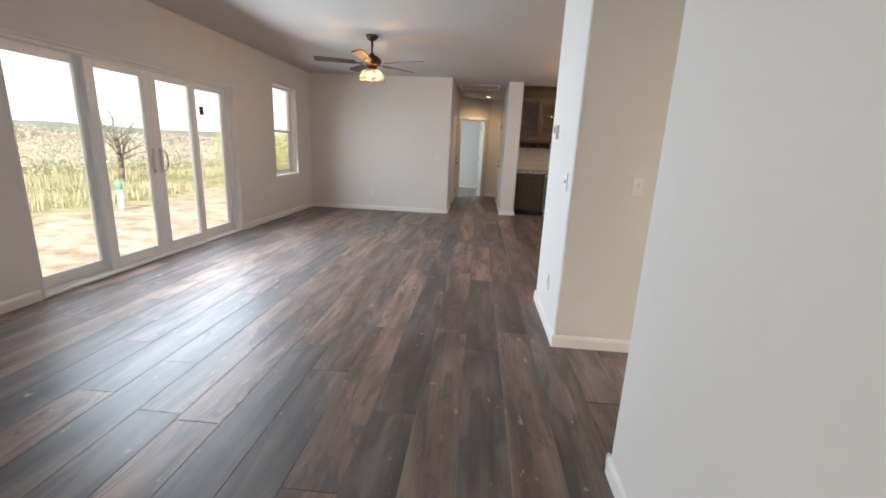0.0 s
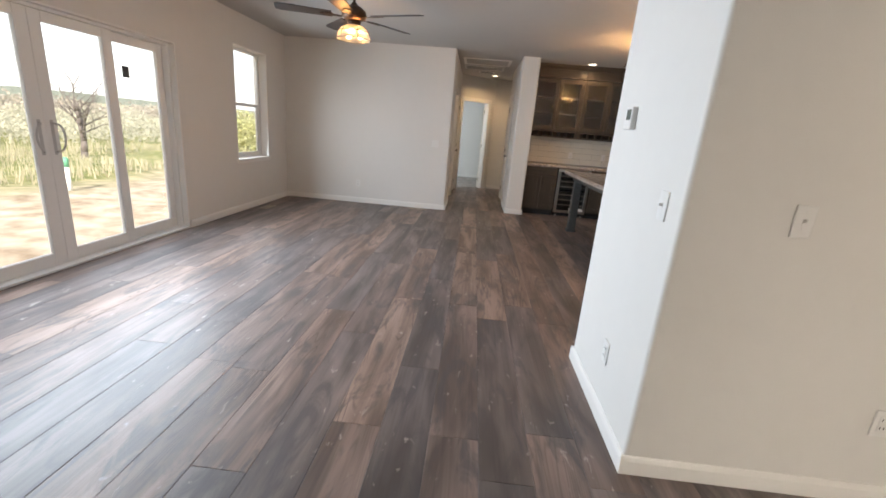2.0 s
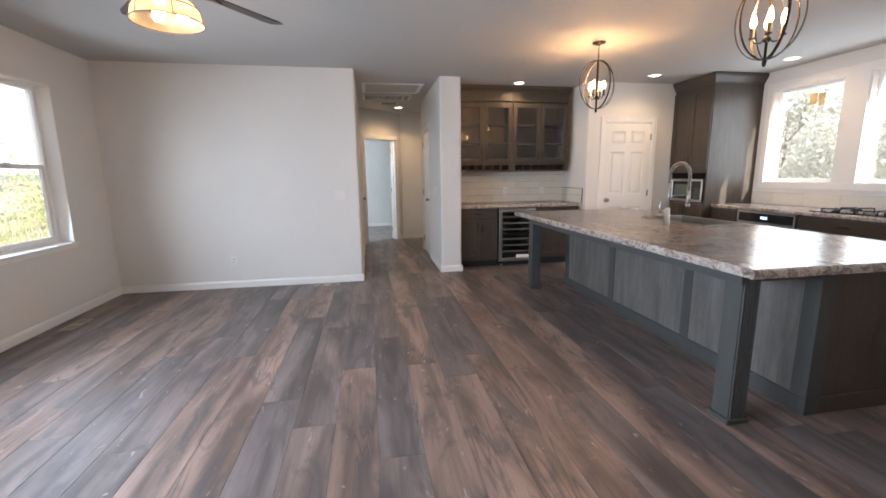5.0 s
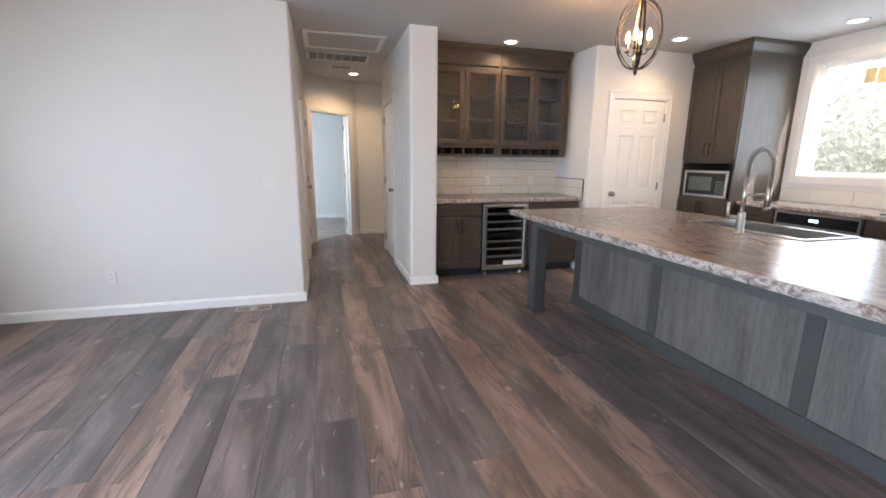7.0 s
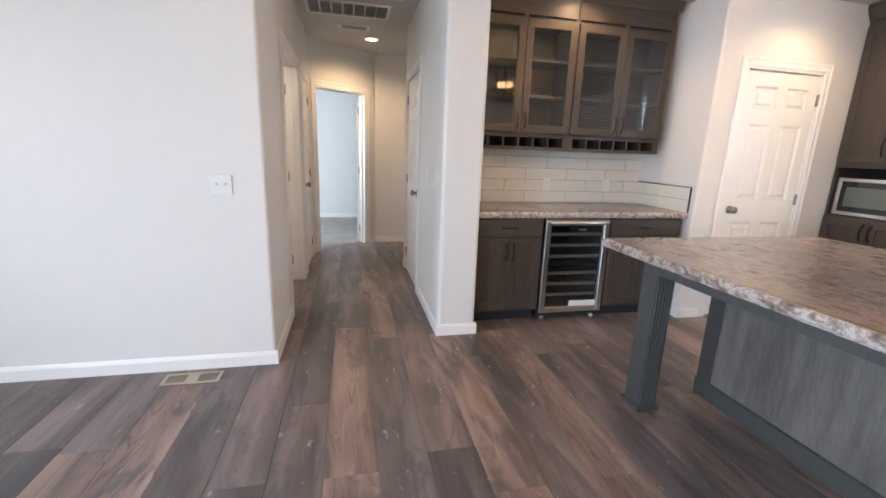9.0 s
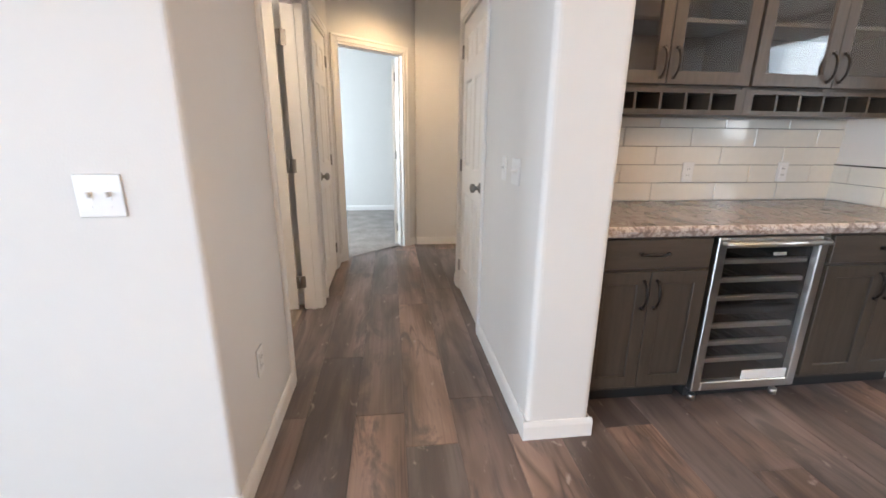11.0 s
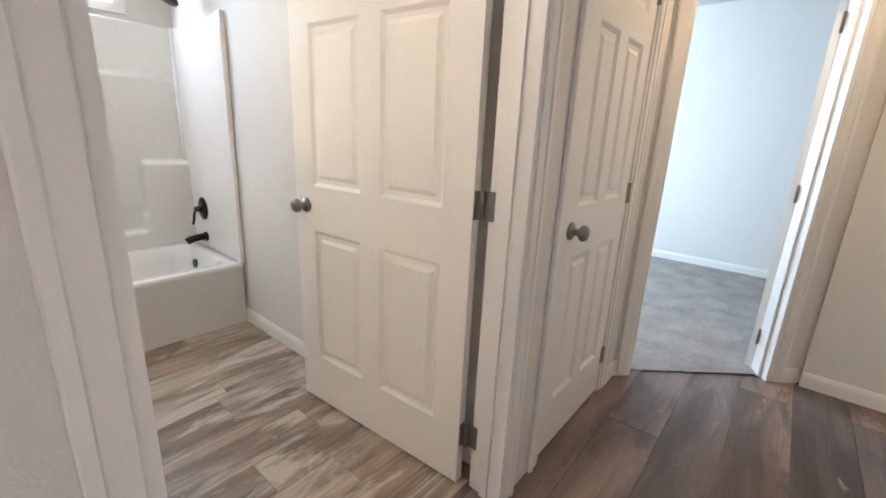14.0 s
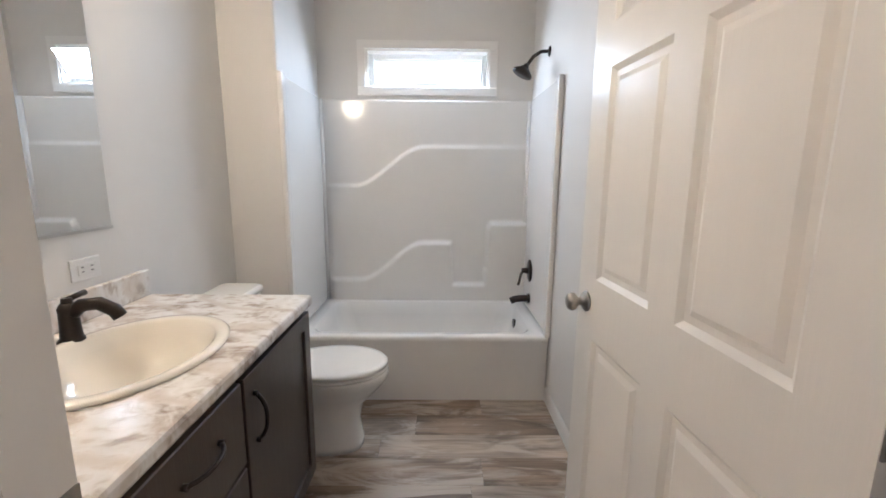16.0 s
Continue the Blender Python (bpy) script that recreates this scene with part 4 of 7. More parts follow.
def rough_top(name, at, x0, x1, y0, y1, z0, z1, label, mat, edge_mat, hole=None, seed=1, chisel=0.006, category="countertop"):
    """Countertop slab with a chiselled, uneven edge all round."""
    ob = thing(name, at, label, category)
    i = 0.012
    if hole:
        a, b, c, d = hole
        slab = bmesh.new()
        xs, ys = (x0 + i, a, b, x1 - i), (y0 + i, c, d, y1 - i)
        g = [[[slab.verts.new((xx, yy, zz)) for zz in (z0, z1)] for yy in ys] for xx in xs]
        for u in range(3):
            for v in range(3):
                if (u, v) != (1, 1):
                    for q in (0, 1):
                        slab.faces.new((g[u][v][q], g[u + 1][v][q], g[u + 1][v + 1][q], g[u][v + 1][q]))
        for (u, v), (s, t) in (((1, 1), (2, 1)), ((2, 1), (2, 2)), ((2, 2), (1, 2)), ((1, 2), (1, 1))):
            slab.faces.new((g[u][v][0], g[s][t][0], g[s][t][1], g[u][v][1]))
        bmesh.ops.recalc_face_normals(slab, faces=slab.faces[:])
    else:
        slab = B(x0 + i, x1 - i, y0 + i, y1 - i, z0, z1)
    part("top", slab, mat, ob)
    step, loop = 0.028, []
    for (ax, ay), (bx, by) in (((x0, y0), (x1, y0)), ((x1, y0), (x1, y1)), ((x1, y1), (x0, y1)), ((x0, y1), (x0, y0))):
        k = max(2, int(math.hypot(bx - ax, by - ay) / step))
        d = Vector((by - ay, ax - bx, 0)).normalized()
        loop += [(Vector((ax + (bx - ax) * j / k, ay + (by - ay) * j / k, 0)), d) for j in range(k)]
    bm, rings = bmesh.new(), []
    levels = [(z1, -i - 0.004), (z1 - 0.001, -0.007), (z1 - 0.008, -0.001), (z0 + (z1 - z0) * 0.55, 0.003), (z0 + (z1 - z0) * 0.25, 0.0), (z0, -0.006), (z0, -i - 0.004)]
    for q, (z, push) in enumerate(levels):
        ring = []
        for p, d in loop:
            amp = chisel if 0 < q < len(levels) - 1 else 0
            w = noise.noise(Vector((p.x * 21 + seed, p.y * 21, z * 40))) + 0.6 * noise.noise(Vector((p.x * 60, p.y * 60 + seed, z * 90)))
            zz = z + (0.004 * noise.noise(Vector((p.x * 30, p.y * 30, seed))) if 1 < q < 5 else 0)
            ring.append(bm.verts.new(Vector((p.x, p.y, zz)) + d * (push + amp * w)))
        rings.append(ring)
    n = len(loop)
    for a, c in zip(rings, rings[1:]):
        for k in range(n):
            bm.faces.new((a[k], a[(k + 1) % n], c[(k + 1) % n], c[k]))
    bmesh.ops.recalc_face_normals(bm, faces=bm.faces[:])
    part("edge", bm, edge_mat, ob, "chiselled stone-look edge")
    return ob


# -- bar nook --
BAR_Z, BAR_Y = 0.893, 9.135


def base_unit(name, x0, x1, m=None, label="dark stained base cabinet with a drawer and two doors"):
    w = x1 - x0
    ob = carcass(name, m or pose(x0, BAR_Y, 0), w, 0.635, 0, BAR_Z - 0.045, CAB, label, toe=0.10, group="base cabinets")
    shaker(ob, "drawer", 0.012, w - 0.012, 0.705, 0.835, CAB_H, handle=(w / 2, 0.772, False), slab=True)
    mid = w / 2
    shaker(ob, "door", 0.012, mid - 0.002, 0.125, 0.69, CAB, handle=(mid - 0.030, 0.585, True))
    shaker(ob, "door", mid + 0.002, w - 0.012, 0.125, 0.69, CAB, handle=(mid + 0.030, 0.585, True))
    return ob


base_unit("base_cabinet", 0.912, 1.468)
base_unit("base_cabinet", 2.04, 2.70)
rough_top("bar_countertop", (1.8, 9.4, BAR_Z - 0.045), 0.908, 2.727, 9.10, 9.775, BAR_Z - 0.045, BAR_Z, "brown marbled laminate countertop with a chiselled edge", GRANITE, GRANITE_EDGE, seed=4)


def wine_cooler():
    x0, x1, y, z0, z1 = 1.482, 2.030, 9.115, 0.0, 0.842
    ob = thing("wine_cooler", ((x0 + x1) / 2, y + 0.3, 0), "stainless steel wine cooler with a glass door under the bar counter", "wine cooler")
    part("body", boxes((x0, x0 + 0.03, y + 0.04, y + 0.6, 0.07, z1), (x1 - 0.03, x1, y + 0.04, y + 0.6, 0.07, z1), (x0 + 0.03, x1 - 0.03, y + 0.04, y + 0.6, z1 - 0.03, z1), (x0 + 0.03, x1 - 0.03, y + 0.04, y + 0.6, 0.07, 0.10), (x0 + 0.03, x1 - 0.03, y + 0.57, y + 0.6, 0.10, z1 - 0.03)), BLACK_MATT, ob)
    part("plinth", B(x0 + 0.01, x1 - 0.01, y + 0.06, y + 0.58, 0.012, 0.07), BLACK_MATT, ob)
    for fx in (x0 + 0.05, x1 - 0.05):
        part("foot", rod(bmesh.new(), (fx, y + 0.05, 0), (fx, y + 0.05, 0.03), 0.018), STEEL, ob)
    f = 0.045
    door = part("door_frame", boxes((x0, x0 + f, y, y + 0.038, 0.075, z1 - 0.005), (x1 - f, x1, y, y + 0.038, 0.075, z1 - 0.005), (x0 + f, x1 - f, y, y + 0.038, 0.075, 0.075 + f), (x0 + f, x1 - f, y, y + 0.038, z1 - 0.055, z1 - 0.005), bevel=0.004), STEEL, ob)
    pane("pane", B(x0 + f - 0.003, x1 - f + 0.003, y + 0.012, y + 0.018, 0.117, z1 - 0.052), door)
    hd = tube(bmesh.new(), [(x0 + 0.02, y - 0.002, z1 - 0.03), (x0 + 0.035, y - 0.032, z1 - 0.03), (x1 - 0.035, y - 0.032, z1 - 0.03), (x1 - 0.02, y - 0.002, z1 - 0.03)], 0.012, 10)
    part("handle", hd, STEEL, door)
    part("badge", B((x0 + x1) / 2 + 0.01, (x0 + x1) / 2 + 0.075, y + 0.0065, y + 0.011, z1 - 0.095, z1 - 0.08, bevel=0.003), STEEL, door)
    part("energy_label", B(x0 + 0.26, x1 - f - 0.005, y + 0.007, y + 0.011, 0.122, 0.168), PLASTIC, door, "white paper label on the glass")
    for k, z in enumerate((0.20, 0.29, 0.38, 0.52, 0.61, 0.70)):
        s = B(x0 + 0.045, x1 - 0.045, y + 0.045, y + 0.068, z, z + 0.022, bevel=0.002)
        part("shelf", s, NICKEL, ob)
        # Wires coloured black so the shaded gaps behind the shelf bars stay dark.
        s = bmesh.new()
        for j in range(9):
            xx = x0 + 0.06 + j * 0.053
            rod(s, (xx, y + 0.06, z + 0.006), (xx, y + 0.55, z + 0.006), 0.0035, segs=6)
        part("shelf_wires", s, BLACK_MATT, ob)
    part("control_strip", B(x0 + 0.045, x1 - 0.045, y + 0.045, y + 0.08, 0.455, 0.485), BLACK, ob)


wine_cooler()

UP_Y, UP_X = 9.455, (0.908, 1.765, 2.622)


def wall_unit(x0, x1):
    w, y1 = x1 - x0, 0.318
    ob = thing("glass_wall_cabinet", (x0, UP_Y, 1.355), "dark stained wall cabinet with two glass doors above a bottle rack", "cabinet", "glass wall cabinets")
    Z0, Z1 = 0.0, 1.19
    rows = [(0.001, 0.018, 0, y1, 0.115, Z1), (w - 0.018, w - 0.001, 0, y1, 0.115, Z1), (0.018, w - 0.018, y1 - 0.012, y1, 0.115, Z1), (0.018, w - 0.018, 0, y1 - 0.012, 0.115, 0.135), (0.018, w - 0.018, 0, y1 - 0.012, 0.955, 0.975)]
    part("body", boxes(*rows), CAB_SHADED, ob, local=True)
    part("side_panel", B(w - 0.001, w + 0.004, 0.001, y1, 0.0, 1.0), CAB, ob, local=True)
    for z in (0.40, 0.67):
        part("shelf", B(0.019, w - 0.019, 0.03, y1 - 0.013, z, z + 0.018, bevel=0.002), CAB_SHADED, ob, local=True)
    part("face_frame", boxes((0.001, 0.022, -0.003, 0.0, 0.112, 0.985), (w - 0.022, w - 0.001, -0.003, 0.0, 0.112, 0.985), (w / 2 - 0.02, w / 2 + 0.02, -0.003, 0.0, 0.112, 0.985)), CAB, ob, local=True)
    m = w / 2
    shaker(ob, "glass_door", 0.008, m - 0.002, 0.13, 0.955, CAB, y=-0.004, handle=(m - 0.032, 0.22, True), glass=True)
    shaker(ob, "glass_door", m + 0.002, w - 0.008, 0.13, 0.955, CAB, y=-0.004, handle=(m + 0.032, 0.22, True), glass=True)
    part("frieze", boxes((0.001, w - 0.001, -0.006, y1, 0.985, 1.13), bevel=0.002), CAB_H, ob, local=True)
    crown = bmesh.new()
    prof = [(-0.006, 1.12), (-0.012, 1.12), (-0.016, 1.132), (-0.030, 1.150), (-0.042, 1.170), (-0.046, 1.185), (-0.046, 1.199), (-0.006, 1.199)]
    ends = [[crown.verts.new((xx, yy, zz)) for yy, zz in prof] for xx in (0.001, w + (0.04 if x1 > 2.6 else -0.001))]
    for k in range(len(prof)):
        j = (k + 1) % len(prof)
        crown.faces.new((ends[0][k], ends[0][j], ends[1][j], ends[1][k]))
    crown.faces.new(ends[0][::-1])
    crown.faces.new(ends[1])
    bmesh.ops.recalc_face_normals(crown, faces=crown.faces[:])
    part("crown_moulding", crown, CAB_H, ob, local=True)
    rack = boxes((0.001, w - 0.001, -0.004, y1, 0.0, 0.022), (0.001, w - 0.001, -0.004, y1, 0.096, 0.114), (0.022, w - 0.022, y1 - 0.02, y1, 0.022, 0.096), (0.001, 0.045, -0.004, y1, 0.022, 0.096), (w - 0.045, w - 0.001, -0.004, y1, 0.022, 0.096))
    cells = 6
    cw = (w - 0.09) / cells
    for k in range(1, cells):
        xx = 0.045 + k * cw
        part("rack_divider", B(xx - 0.006, xx + 0.006, -0.002, y1 - 0.02, 0.022, 0.096), CAB, ob, local=True)
    part("bottle_rack", rack, CAB, ob, "row of square bottle slots", local=True)


wall_unit(UP_X[0], UP_X[1])
wall_unit(UP_X[1], UP_X[2])


def tiles(name, m, width, z0, rows, tw, th, label, start=0.05, cut=9.0):
    """Running-bond glazed tiles on a wall face. Local: x along the wall, -y out of it."""
    ob = thing(name, (0, 0, 0), label, "backsplash", kind="structure")
    ob.matrix_world = m
    PLACE[ob] = m
    part("grout", B(0, width, -0.005, -0.001, z0, min(cut, z0 + rows * th)), GROUT, ob, local=True)
    cache, g = {}, 0.003
    for r in range(rows):
        x = -(tw / 2 if r % 2 else 0) - start
        hi = min(th, cut - z0 - r * th)
        while x < width:
            a, b = max(0, x), min(width, x + tw)
            x += tw
            if b - a < 0.02:
                continue
            wide = round(b - a, 3)
            key = (wide, round(hi, 3))
            if key not in cache:
                cache[key] = mesh_of("tile", B(-wide / 2 + g / 2, wide / 2 - g / 2, -0.012, -0.004, g / 2, hi - g / 2, bevel=0.0015), TILE)
            t = new("tile", cache[key])
            t.parent = ob
            t.location = ((a + b) / 2, 0, z0 + r * th)


def outlet(name, m, kind="outlet", label="", gang=1):
    """Cover plate with its device. Local: centred, -y out of the wall."""
    ob = thing(name, (0, 0, 0), label or ("white plastic " + ("wall outlet" if kind == "outlet" else "light switch") + " on the wall"), kind if kind == "outlet" else "light switch")
    ob.matrix_world = m
    PLACE[ob] = m
    w = 0.070 + 0.046 * (gang - 1)
    part("plate", B(-w / 2, w / 2, -0.006, 0.0, -0.057, 0.057, bevel=0.004, segs=2), PLASTIC, ob, local=True)
    for g in range(gang):
        cx = (g - (gang - 1) / 2) * 0.046
        if kind == "outlet":
            part("receptacle", boxes((cx - 0.017, cx + 0.017, -0.009, -0.006, -0.034, 0.034), bevel=0.002), PLASTIC, ob, local=True)
            for s in (-0.007, 0.007):
                for zz in (-0.017, 0.019):
                    part("slot", B(cx + s - 0.0015, cx + s + 0.0015, -0.0096, -0.009, zz - 0.005, zz + 0.005), DARK_SLOT, ob, local=True)
        else:
            part("toggle_slot", B(cx - 0.006, cx + 0.006, -0.0075, -0.006, -0.013, 0.013), PLASTIC, ob, local=True)
            part("toggle", boxes((cx - 0.0045, cx + 0.0045, -0.020, -0.006, -0.002, 0.010), bevel=0.002), PLASTIC, ob, local=True)
            for zz in (-0.030, 0.030):
                part("screw", rod(bmesh.new(), (cx, -0.0058, zz), (cx, -0.0072, zz), 0.003, segs=8), PLASTIC, ob, local=True)
    return ob


tiles("bar_backsplash", pose(0.904, 9.78, 0), 1.826, BAR_Z + 0.001, 5, 0.40, 0.1015, "cream glazed long tile backsplash in running bond", 0.144, 1.352)
tiles("bar_side_backsplash", pose(2.73, 9.775, 0, 0, 0, -90), 0.66, BAR_Z + 0.001, 2, 0.40, 0.1015, "two rows of cream glazed tile on the nook's side wall", 0.1)
solid("trim_tile_edge", boxes((2.716, 2.7295, 9.108, 9.113, BAR_Z, BAR_Z + 0.204), (2.716, 2.7295, 9.108, 9.775, BAR_Z + 0.205, BAR_Z + 0.210)), BRONZE, "dark metal tile edge", "trim")
outlet("wall_outlet", pose(1.767, 9.767, 1.055), label="white plastic outlet in the tile backsplash")
outlet("wall_outlet", pose(2.372, 9.767, 1.058), label="white plastic outlet in the tile backsplash")

# -- tall cabinet with microwave --
TALL_X, TALL_Y0, TALL_Y1 = 4.07, 8.345, 9.045


def tall_cabinet():
    m = pose(TALL_X, TALL_Y1, 0, 0, 0, -90)
    w, d = TALL_Y1 - TALL_Y0, EX - TALL_X
    ob = thing("tall_cabinet", (0, 0, 0), "tall dark stained cabinet with a microwave niche and crown", "cabinet")
    ob.matrix_world = m
    PLACE[ob] = m
    for a in (0, w - 0.02):
        part("side_panel", B(a, a + 0.02, 0, d - 0.003, 0.1, 2.44, bevel=0.0015), CAB, ob, local=True)
    part("back_panel", B(0.021, w - 0.021, d - 0.02, d - 0.003, 0.1, 2.44), CAB_SHADED, ob, local=True)
    part("upper_box", B(0.021, w - 0.021, 0.001, d - 0.021, 1.30, 2.44), CAB, ob, local=True)
    part("lower_box", B(0.021, w - 0.021, 0.001, d - 0.021, 0.1, 0.905), CAB, ob, local=True)
    part("toe_kick", B(0.004, w - 0.004, 0.075, d - 0.003, 0, 0.1), BLACK_MATT, ob, local=True)
    h = w / 2
    shaker(ob, "door", 0.008, h - 0.002, 1.345, 2.39, CAB, handle=(h - 0.03, 1.46, True))
    shaker(ob, "door", h + 0.002, w - 0.008, 1.345, 2.39, CAB, handle=(h + 0.03, 1.46, True))
    shaker(ob, "lower_door", 0.008, h - 0.002, 0.12, 0.885, CAB, handle=(h - 0.03, 0.79, True))
    shaker(ob, "lower_door", h + 0.002, w - 0.008, 0.12, 0.885, CAB, handle=(h + 0.03, 0.79, True))
    crown = bmesh.new()
    prof = [(0.0, 2.43), (0.010, 2.43), (0.014, 2.445), (0.032, 2.475), (0.050, 2.505), (0.055, 2.52), (0.055, 2.552), (0.0, 2.552)]
    path = [((0, 0), (0, -1)), ((w, 0), (1, -1)), ((w, d - 0.004), (1, 0))]
    rings = [[crown.verts.new((p[0] + q[0] * o, p[1] + q[1] * o, z)) for o, z in prof] for p, q in path]
    for a, c in zip(rings, rings[1:]):
        for k in range(len(prof)):
            j = (k + 1) % len(prof)
            crown.faces.new((a[k], a[j], c[j], c[k]))
    crown.faces.new(rings[0][::-1])
    crown.faces.new(rings[-1])
    bmesh.ops.recalc_face_normals(crown, faces=crown.faces[:])
    part("crown_moulding", crown, CAB_H, ob, local=True)
    mw = thing("microwave", (0, 0, 0), "stainless steel microwave in the tall cabinet's niche", "microwave")
    mw.matrix_world = m
    PLACE[mw] = m
    part("body", B(0.05, w - 0.07, 0.03, 0.45, 0.915, 1.215, bevel=0.006), BLACK_MATT, mw, local=True)
    part("front", boxes((0.045, w - 0.065, 0.005, 0.03, 0.912, 0.942), (0.045, w - 0.065, 0.005, 0.03, 1.188, 1.218), (0.045, 0.075, 0.005, 0.03, 0.942, 1.188), (w - 0.095, w - 0.065, 0.005, 0.03, 0.942, 1.188), bevel=0.003), STEEL, mw, local=True)
    part("door_glass", B(0.075, w - 0.225, 0.010, 0.03, 0.942, 1.188), BLACK, mw, local=True)
    part("control_panel", B(w - 0.222, w - 0.095, 0.009, 0.03, 0.942, 1.188), BLACK, mw, local=True)
    part("window", B(0.115, w - 0.27, 0.0085, 0.010, 0.985, 1.145), OLIVE, mw, local=True)
    part("buttons", boxes(*[(w - 0.21 + c * 0.034, w - 0.185 + c * 0.034, 0.0075, 0.009, 0.96 + r * 0.03, 0.978 + r * 0.03) for c in range(3) for r in range(5)]), OLIVE, mw, local=True)


tall_cabinet()

# -- counter run along the east wall --
RUN_X = 4.20
m_run = lambda y: pose(RUN_X, y, 0, 0, 0, -90)


def run_unit(y1, y0, drawers, label):
    w = y1 - y0
    ob = carcass("base_cabinet", m_run(y1), w, EX - RUN_X, 0, 0.85, CAB, label, toe=0.10, group="base cabinets")
    if drawers:
        for z0, z1 in ((0.125, 0.40), (0.41, 0.68), (0.70, 0.835)):
            shaker(ob, "drawer", 0.01, w - 0.01, z0, z1, CAB_H, handle=(w / 2, (z0 + z1) / 2, False), slab=True)
    else:
        shaker(ob, "drawer", 0.01, w - 0.01, 0.70, 0.835, CAB_H, handle=(w / 2, 0.768, False), slab=True)
        shaker(ob, "door", 0.01, w / 2 - 0.002, 0.125, 0.69, CAB, handle=(w / 2 - 0.03, 0.585, True))
        shaker(ob, "door", w / 2 + 0.002, w - 0.01, 0.125, 0.69, CAB, handle=(w / 2 + 0.03, 0.585, True))


run_unit(8.34, 7.93, True, "narrow dark stained drawer cabinet beside the dishwasher")
run_unit(7.18, 6.30, False, "dark stained base cabinet under the cooktop")
run_unit(6.30, 5.50, False, "dark stained base cabinet with a drawer and two doors")
run_unit(5.50, 4.75, False, "dark stained base cabinet with a drawer and two doors")
run_unit(4.75, 4.08, True, "dark stained drawer cabinet beside the wall")
rough_top("kitchen_countertop", (4.5, 6.2, 0.85), 4.165, 4.796, 4.055, 8.338, 0.85, 0.893, "brown marbled laminate kitchen countertop with a chiselled edge", GRANITE, GRANITE_EDGE, seed=8)
dw = thing("dishwasher", (0, 0, 0), "stainless and black dishwasher with a small lit display", "dishwasher")
dw.matrix_world = m_run(7.925)
PLACE[dw] = m_run(7.925)
part("body", B(0.01, 0.735, 0.0, 0.57, 0.0, 0.845), BLACK_MATT, dw, local=True)
part("door", B(0.012, 0.733, -0.03, -0.001, 0.10, 0.70, bevel=0.004), STEEL, dw, local=True)
part("control_panel", B(0.03, 0.715, -0.031, -0.001, 0.725, 0.825, bevel=0.004), BLACK, dw, "black control panel", local=True)
part("steel_border", boxes((0.012, 0.733, -0.03, -0.001, 0.706, 0.724), (0.012, 0.733, -0.03, -0.001, 0.826, 0.842), (0.012, 0.029, -0.03, -0.001, 0.724, 0.826), (0.716, 0.733, -0.03, -0.001, 0.724, 0.826)), STEEL, dw, local=True)
part("display", B(0.33, 0.41, -0.0325, -0.031, 0.765, 0.792), material("display_blue", (0.05, 0.1, 0.2), 0.2, emit=(0.45, 0.7, 1.0), power=1.2), dw, "pale blue lit display", local=True)
tiles("kitchen_backsplash", pose(EX, 8.338, 0, 0, 0, -90), 4.2, 0.894, 1, 0.40, 0.15, "one row of cream glazed tile above the kitchen counter", 0.1)
ck = thing("cooktop", (4.48, 6.74, 0.893), "black gas cooktop with iron grates on the counter", "cooktop")
part("plate", B(4.24, 4.73, 6.36, 7.12, 0.8935, 0.903, bevel=0.003), BLACK, ck)
for gx, gy in ((4.36, 6.55), (4.36, 6.93), (4.60, 6.55), (4.60, 6.93)):
    part("burner", lathe(bmesh.new(), [(0, 0), (0.05, 0), (0.05, 0.008), (0.036, 0.010), (0.036, 0.018), (0, 0.019)], (gx, gy, 0.903), 20), BLACK_MATT, ck)
    gr = bmesh.new()
    for k in range(4):
        a = math.pi / 2 * k + math.pi / 4
        rod(gr, (gx + 0.02 * math.cos(a), gy + 0.02 * math.sin(a), 0.931), (gx + 0.125 * math.cos(a), gy + 0.125 * math.sin(a), 0.931), 0.006, segs=6)
        rod(gr, (gx + 0.125 * math.cos(a), gy + 0.125 * math.sin(a), 0.903), (gx + 0.125 * math.cos(a), gy + 0.125 * math.sin(a), 0.935), 0.006, segs=6)
    part("grate", gr, BLACK_MATT, ck)
for k in range(4):
    part("knob", rod(bmesh.new(), (4.27, 6.50 + 0.16 * k, 0.903), (4.27, 6.50 + 0.16 * k, 0.925), 0.018, 0.015), STEEL, ck)

# -- island --
IX0, IX1, IY0, IY1, IZ = 1.395, 2.90, 5.03, 8.25, 0.872
LEG = 0.105
BX0 = 1.965                      # the body's panelled face
BY0, BY1 = 5.165, 8.02


